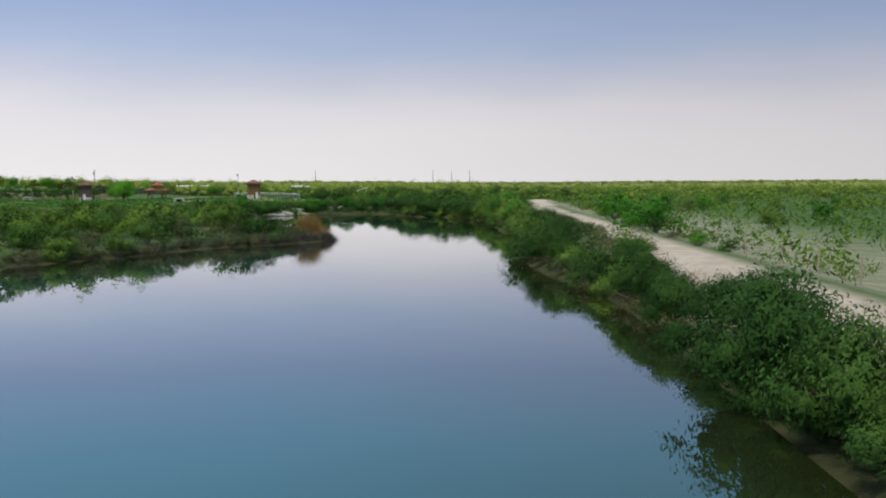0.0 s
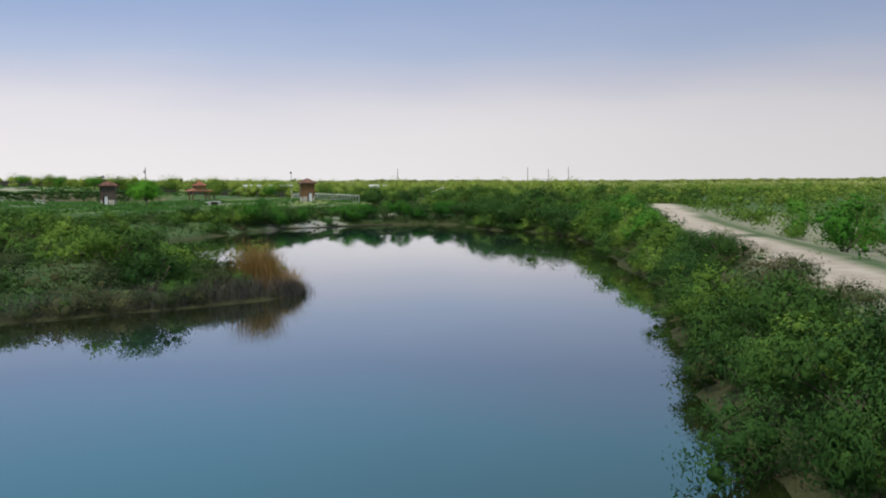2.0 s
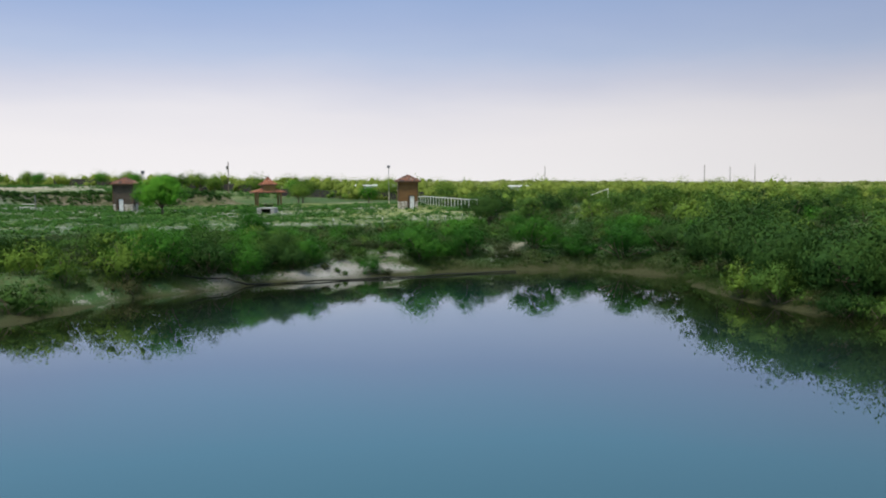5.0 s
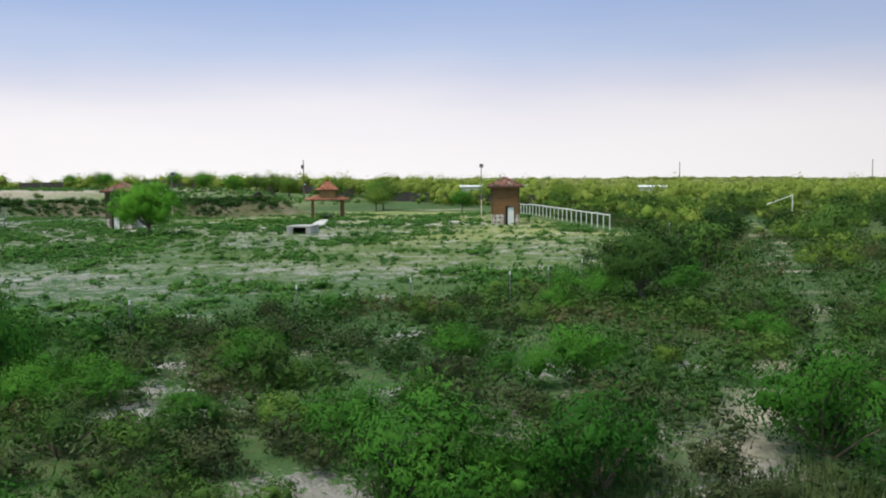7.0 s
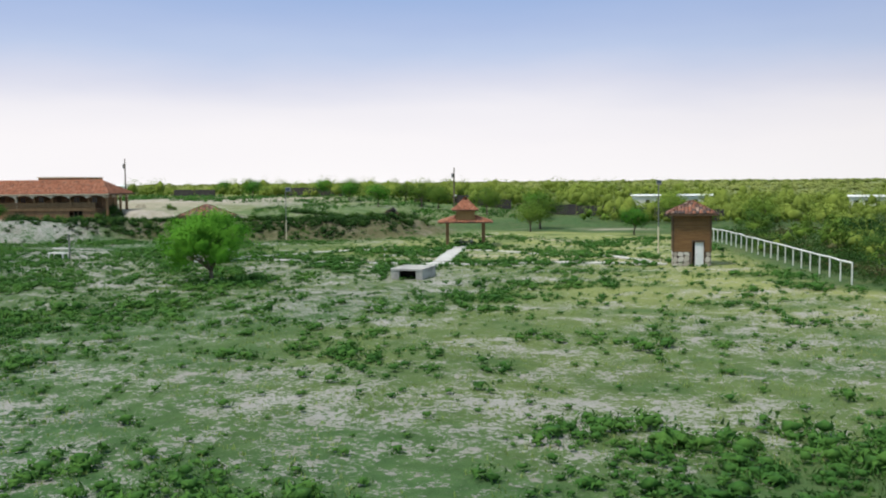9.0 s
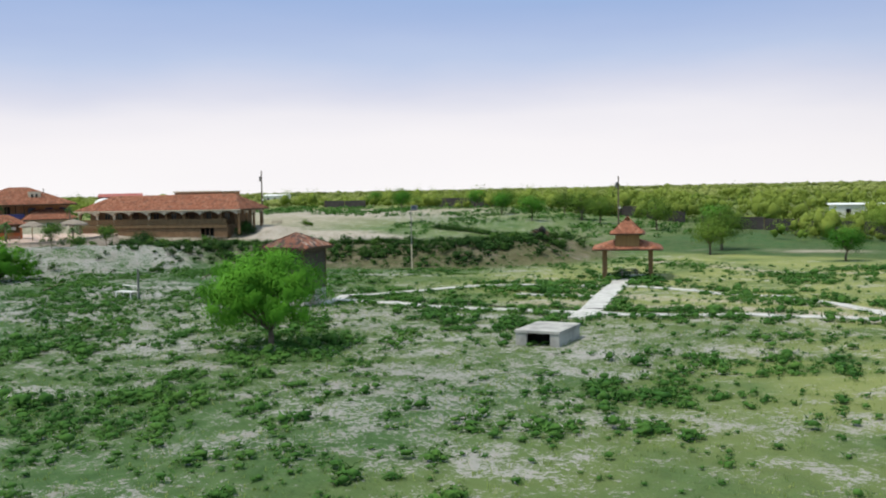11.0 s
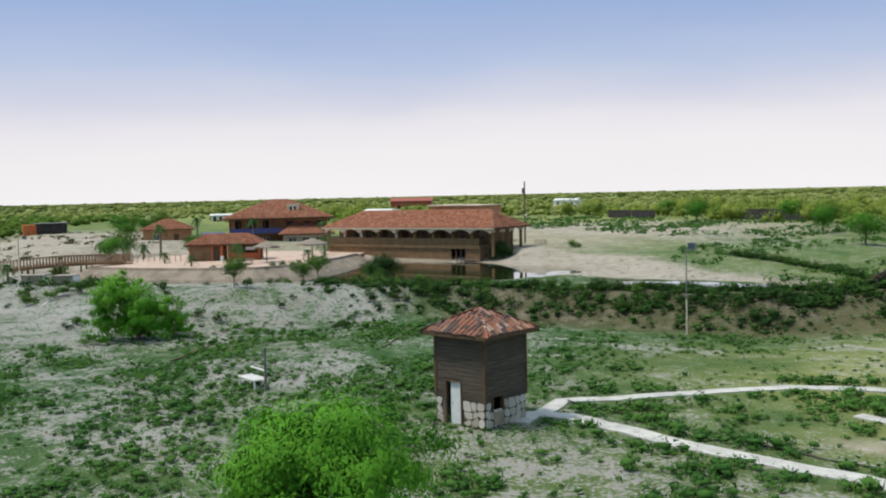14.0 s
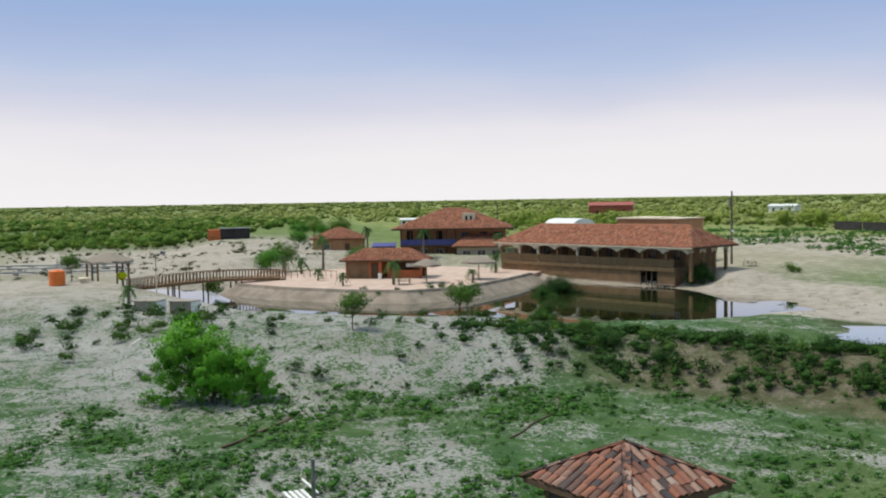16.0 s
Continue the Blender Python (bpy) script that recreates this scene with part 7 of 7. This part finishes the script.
# ---------------------------------------------------------------- the footbridge and the landing
def footbridge():
    a, b = Vector((-190, 190.0, 3.4)), Vector((-181.5, 170.5, 3.6))
    L = (b - a).length
    ang = math.degrees(math.atan2(b.y - a.y, b.x - a.x))
    t = thing("footbridge", pose(a.x, a.y, a.z, 0, 0, ang), "arched brown timber footbridge over the lagoon", "bridge")
    def zb(x):
        return 0.40 * math.sin(math.pi * max(0, min(1, x / L)))
    n = int(L / 0.45)
    plank = Geo().box(-0.2, -0.9, -0.06, 0.2, 0.9, 0.0).mesh("deck_board")
    for i in range(n):
        x = L * (i + 0.5) / n
        part("deck_board", plank, DECK, t, m=pose(x, 0, zb(x)))
    for s in (-1, 1):
        pts = [(L * i / 14, s * 0.88, zb(L * i / 14)) for i in range(15)]
        part("beam", Geo().tube([(x, y, z - 0.22) for x, y, z in pts], [0.15] * 15, 4), DECK, t)
        part("handrail", Geo().tube([(x, y, z + 1.05) for x, y, z in pts], [0.06] * 15, 4), DECK, t)
        part("mid_rail", Geo().tube([(x, y, z + 0.16) for x, y, z in pts], [0.05] * 15, 4), DECK, t)
        post = Geo().box(-0.05, -0.05, 0, 0.05, 0.05, 1.04).mesh("baluster")
        for i in range(n + 1):
            x = L * i / n
            part("baluster", post, DECK, t, m=pose(x, s * 0.9, zb(x)))
    for x in (L * 0.3, L * 0.34, L * 0.52, L * 0.7, L * 0.74):
        for s in (-0.7, 0.7):
            part("pile", Geo().rod((x, s, -3.2), (x, s, zb(x) - 0.06), 0.10), TIMBER, t)
    return t


footbridge()


def landing_rail(pts, z):
    t = thing("railing", Matrix.Identity(4), "brown timber railing along the plaza edge", "railing", "railings by the bridge")
    for (ax, ay), (bx, by) in zip(pts, pts[1:]):
        n = max(1, int(math.hypot(bx - ax, by - ay) / 0.9))
        part("handrail", Geo().rod((ax, ay, z + 1.0), (bx, by, z + 1.0), 0.06, 4), DECK, t)
        for i in range(n + 1):
            x, y = ax + (bx - ax) * i / n, ay + (by - ay) * i / n
            part("baluster", Geo().rod((x, y, z - 0.3), (x, y, z + 1.0), 0.05, 4), DECK, t)


landing_rail([(-190, 188.6), (-192, 194), (-188, 197)], plaza_top)
landing_rail([(-189, 186.6), (-196, 191)], plaza_top)


def ramp():
    t = thing("ramp", pose(-179.5, 168.6, 3.2, 0, 0, 200), "low sloping timber ramp with side boards", "ramp")
    for k in range(16):
        part("board", Geo().box(k * 0.28, -0.7, 0.75 - k * 0.045, k * 0.28 + 0.26, 0.7, 0.80 - k * 0.045), DECK, t)
    for s in (-0.72, 0.72):
        part("side_board", Geo().tube([(0, s, 0.85), (4.6, s, 0.1)], [0.13, 0.13], 4), DECK, t)
        for k in range(4):
            part("leg", Geo().rod((0.3 + k * 1.2, s, -0.6), (0.3 + k * 1.2, s, 0.75 - k * 0.2), 0.06), TIMBER, t)


ramp()


def palapa():
    z = ground_z(-182, 168)
    t = thing("palapa", pose(-182.3, 168.4, z, 0, 0, 20), "open shelter with a grey thatched roof on timber posts", "shelter")
    for px in (-2.3, 0, 2.3):
        for py in (-1.8, 1.8):
            part("post", Geo().rod((px, py, -0.4), (px, py, 2.7), 0.12), POSTWOOD, t)
    g = Geo()
    rr = np.random.RandomState(4)
    n = 28
    v = [(-0.9, 0, 3.75), (0.9, 0, 3.75)]
    for q, z_ in ((1.0, 2.75), (1.02, 2.5)):
        for i in range(n):
            a = math.tau * i / n
            v.append((math.cos(a) * 3.6 * q * rr.uniform(0.95, 1.04), math.sin(a) * 2.9 * q * rr.uniform(0.95, 1.04), z_ + rr.uniform(-0.08, 0.08)))
    f = []
    for i in range(n):
        a = math.tau * (i + 0.5) / n
        f.append((1 if math.cos(a) > 0 else 0, 2 + i, 2 + (i + 1) % n))
        f.append((2 + i, 2 + n + i, 2 + n + (i + 1) % n, 2 + (i + 1) % n))
    f += [(0, 1, 2 + n // 4), (1, 0, 2 + 3 * n // 4)]
    part("thatch", g.add(v, f), THATCH, t)
    return t


palapa()
t = thing("flower_bush", at(-179.2, 170.2, 0, 0.6), "small bush of bright yellow flowers by the ramp", "bush")
rr = np.random.RandomState(8)
spots, ways_ = crown_points(rr, 400, [(0, 0, 0.45, 0.42, 0.42)])
part("crown", raw_mesh("crown", *leaf_cards(rr, spots, 0.12, out=ways_)), YELLOW, t)
part("stems", Geo().rod((0, 0, -0.7), (0.02, 0, 0.4), 0.05), BARK, t)
t = thing("water_tank", at(-174.6, 163.6, 30), "bright orange plastic tank on the sand", "tank")
part("body", Geo().tube([(0, 0, 0), (0, 0, 0.05), (0, 0, 1.6), (0, 0, 1.72)], [0.80, 0.86, 0.86, 0.6], 16), TANK, t)
part("lid", Geo().tube([(0, 0, 1.72), (0, 0, 1.80)], [0.32, 0.30], 12), TANK, t)
for x, y, rz in ((-149.4, 174.2, 62), (-150.6, 177.2, 60)):
    t = thing("pump_box", at(x, y, rz, -0.1), "tan metal pump box with a white end panel", "cabinet", "pump boxes by the lagoon")
    part("body", Geo().box(-1.15, -0.8, -0.2, 1.0, 0.8, 1.25), TAN_BOX, t)
    part("lid", Geo().box(-1.22, -0.87, 1.25, 1.07, 0.87, 1.33), TAN_BOX, t)
    part("end_panel", Geo().box(1.0, -0.82, 0.0, 1.06, 0.82, 1.24), WHITE, t, "white louvred end panel")
t = thing("stone_slab", at(-176.4, 166.2, 10), "pale flat stone on posts", "slab")
part("top", Geo().box(-0.8, -0.5, 0.42, 0.8, 0.5, 0.56), CREAM, t)
for px in (-0.5, 0.5):
    part("support", Geo().box(px - 0.12, -0.3, -0.2, px + 0.12, 0.3, 0.42), CREAM, t)

# long low concrete ledges on the far sandy flat
for k, (x, y) in enumerate(((-222, 152), (-232, 151), (-240, 152))):
    t = thing("concrete_ledge", pose(x, y, ground_z(x, y), 0, 0, 82), "long low pale concrete ledge on the sand", "ledge", "concrete ledges")
    part("slab", Geo().box(-17, -0.5, 0.35, 17, 0.5, 0.6), CONCRETE_OLD, t)
    for j in range(9):
        part("support", Geo().box(-16 + j * 4 - 0.2, -0.4, -0.5, -15.6 + j * 4, 0.4, 0.35), CONCRETE_OLD, t)


def shed(x, y, rz, w, d, h_, side, front, label):
    t = thing("shed", pose(x, y, ground_z(x, y), 0, 0, rz), label, "shed")
    part("end_wall", Geo().box(-w / 2 - 3.0, -d / 2, -0.5, -w / 2, d / 2, h_ - 0.2), side, t)
    part("wall", Geo().box(-w / 2, -d / 2, -0.5, w / 2, d / 2, h_), front, t)
    part("roof", Geo().box(-w / 2 - 0.4, -d / 2 - 0.4, h_, w / 2 + 0.4, d / 2 + 0.4, h_ + 0.18), STEEL, t)
    return t


shed(-300, 190, 88, 7, 4, 2.6, ORANGE, NETTING, "long dark open shed with an orange end wall")


def far_box(name, x, y, rz, w, d, h_, wall_m, roof_m, label, category, arched=False):
    t = thing(name, pose(x, y, ground_z(x, y), 0, 0, rz), label, category)
    part("wall", Geo().box(-w / 2, -d / 2, -0.5, w / 2, d / 2, h_), wall_m, t)
    g = Geo()
    if arched:
        n = 12
        v = [(sx * (w / 2 + 0.2), -math.cos(math.pi * i / n) * (d / 2 + 0.2), h_ + math.sin(math.pi * i / n) * d * 0.34) for sx in (-1, 1) for i in range(n + 1)]
        g.add(v, [(i, i + 1, n + 2 + i, n + 1 + i) for i in range(n)] + [tuple(range(n + 1)), tuple(range(2 * n + 1, n, -1))])
    else:
        g.add([(-w / 2 - 0.4, -d / 2 - 0.4, h_), (w / 2 + 0.4, -d / 2 - 0.4, h_), (w / 2 + 0.4, d / 2 + 0.4, h_), (-w / 2 - 0.4, d / 2 + 0.4, h_), (-w / 2 - 0.4, 0, h_ + d * 0.14), (w / 2 + 0.4, 0, h_ + d * 0.14)],
              [(0, 1, 5, 4), (2, 3, 4, 5), (0, 4, 3), (1, 2, 5), (3, 2, 1, 0)])
    part("roof", g, roof_m, t)
    for k in range(3):
        part("door", Geo().box(-w * 0.3 + k * w * 0.3 - 0.5, -d / 2 - 0.05, 0, -w * 0.3 + k * w * 0.3 + 0.5, -d / 2, min(2.1, h_ * 0.8)), DARKNESS, t)
    return t


far_box("hangar", -238, 252, 20, 8, 6.5, 3.0, METALROOF, METALROOF, "white arched metal hangar behind the ranch house", "hangar", True)
far_box("barn", -470, 372, 60, 20, 11, 4.2, REDROOF, REDROOF, "far red metal barn in the scrub", "barn")
far_box("trailer", -101, 352, 20, 19, 2.6, 3.0, WHITE, METALROOF, "long white trailer behind the trees", "trailer")
far_box("trailer", -60, 372, 10, 8, 3, 3.0, WHITE, METALROOF, "small white trailer in the scrub", "trailer")
far_box("cabin", -390, 256, 70, 7, 4, 2.2, WHITE, METALROOF, "far white cabin among trees", "cabin")
far_box("cabin", -420, 430, 30, 12, 6, 3.0, WHITE, METALROOF, "far white cabin among trees", "cabin")


def truck(x, y, rz, label):
    t = thing("truck", pose(x, y, ground_z(x, y), 0, 0, rz), label, "truck")
    part("body", Geo().box(-2.6, -0.95, 0.55, 1.0, 0.95, 1.25).box(1.0, -0.95, 0.55, 2.6, 0.95, 1.15), CARPAINT, t)
    cab = part("cab", Geo().add([(-0.5, -0.9, 1.25), (1.0, -0.9, 1.25), (1.0, 0.9, 1.25), (-0.5, 0.9, 1.25), (-0.3, -0.8, 1.9), (0.5, -0.8, 1.9), (0.5, 0.8, 1.9), (-0.3, 0.8, 1.9)], [(0, 1, 5, 4), (1, 2, 6, 5), (2, 3, 7, 6), (3, 0, 4, 7), (4, 5, 6, 7)]), CARPAINT, t)
    part("windscreen", Geo().add([(1.02, -0.75, 1.3), (1.02, 0.75, 1.3), (0.57, 0.7, 1.85), (0.57, -0.7, 1.85)], [(0, 1, 2, 3)]), GLASS, cab)
    for wx in (-1.7, 1.7):
        for wy in (-0.95, 0.95):
            part("wheel", Geo().tube([(wx, wy - 0.12, 0.4), (wx, wy + 0.12, 0.4)], [0.4, 0.4], 14), RUBBER, t)
    return t


truck(-262, 268, 70, "pale pickup truck parked in the yard")
t = thing("gas_tank", at(-255, 276, 40), "white horizontal gas tank in the yard", "tank")
part("body", Geo().tube([(-1.9, 0, 1.0), (-1.7, 0, 1.0), (1.7, 0, 1.0), (1.9, 0, 1.0)], [0.35, 0.75, 0.75, 0.35], 14), WHITE, t)
for px in (-1.1, 1.1):
    part("support", Geo().box(px - 0.15, -0.5, -0.3, px + 0.15, 0.5, 0.4), CONCRETE, t)


def cloth_fence(pts, h_, label, lit=None):
    """A row of shade-cloth panels on posts."""
    t = thing("shade_fence", Matrix.Identity(4), label, "fence", "shade cloth fences")
    for (ax, ay), (bx, by) in zip(pts, pts[1:]):
        n = max(1, int(math.hypot(bx - ax, by - ay) / 6))
        for i in range(n):
            p0 = (ax + (bx - ax) * i / n, ay + (by - ay) * i / n)
            p1 = (ax + (bx - ax) * (i + 0.97) / n, ay + (by - ay) * (i + 0.97) / n)
            z0_, z1_ = ground_z(*p0), ground_z(*p1)
            ang = math.degrees(math.atan2(p1[1] - p0[1], p1[0] - p0[0]))
            Lp = math.hypot(p1[0] - p0[0], p1[1] - p0[1])
            part("panel", Geo().box(0, -0.02, 0.1, Lp, 0.02, h_), lit or NETTING, t, m=pose(p0[0], p0[1], min(z0_, z1_), 0, 0, ang))
            part("post", Geo().rod((p0[0], p0[1], z0_ - 0.3), (p0[0], p0[1], z0_ + h_ + 0.2), 0.07), TIMBER, t)


cloth_fence([(-205, 322), (-178, 322)], 2.4, "dark shade cloth fence of an animal pen")
cloth_fence([(-150, 312), (-118, 303)], 2.2, "dark shade cloth fence under the trees")
cloth_fence([(-112, 298), (-70, 296)], 2.2, "dark shade cloth fence under the trees")
cloth_fence([(-243, 318), (-226, 319)], 2.0, "dark shade cloth fence of an animal pen")
er = np.random.RandomState(6)
ek = er.uniform(0, 1, 2600)
ex, ey = np.interp(ek, [0, 0.2, 0.45, 0.7, 1], [-130, -121, -110.5, -101.5, -99.5]), np.interp(ek, [0, 0.2, 0.45, 0.7, 1], [199, 208, 218, 225, 240])
off = np.where(er.rand(2600) < 0.7, er.normal(-1.0, 1.1, 2600), er.normal(5.0, 1.8, 2600))
ex, ey = ex + off * 0.62, ey - off * 0.78
ok_e = waves(ex, ey, 7, 49) > -0.35
clumps("bank_brush", np.stack([ex, ey, er.uniform(0.35, 0.95, 2600)], -1)[ok_e], 1.0, 46, 0.075, LEAF_DEEP, "dark green brush on the crest and foot of the earth bank", "brush", 14)

# dark root ball at the broken end of the earth bank
t = thing("tree_stump", at(-98.6, 235.2, 40), "dark weathered root ball lying at the end of the earth bank", "stump")
sr = np.random.RandomState(12)
v, q, way_ = lumps(sr, np.array([[0, 0, 0.8], [0.5, 0.3, 0.5], [-0.5, -0.2, 0.45]]), np.array([0.95, 0.7, 0.7]), np.array([1.0, 0.7, 0.6]), BALL)
part("root_mass", raw_mesh("root_mass", v, q), DARKNESS, t)
for k in range(7):
    a = k * 0.9
    part("root", Geo().tube([(0, 0, 0.8), (math.cos(a) * 0.9, math.sin(a) * 0.9, 0.9 + 0.3 * math.sin(k * 2.1)), (math.cos(a) * 1.6, math.sin(a) * 1.5, 0.35 + 0.5 * (k % 3))], [0.14, 0.09, 0.03], 6), TIMBER, t)
# dark hedge that curves from the yard to the earth bank
hk = np.linspace(0, 1, 260)
hx2, hy2 = np.interp(hk, [0, 0.4, 0.75, 1], [-140, -122, -107, -101]), np.interp(hk, [0, 0.4, 0.75, 1], [259, 258, 252, 243])
clumps("hedge", np.stack([hx2 + sr.normal(0, 0.3, 260), hy2 + sr.normal(0, 0.3, 260), sr.uniform(0.5, 0.85, 260)], -1), 1.35, 50, 0.10, LEAF_DEEP, "low dark hedge curving round the sandy pan", "hedge", 26)
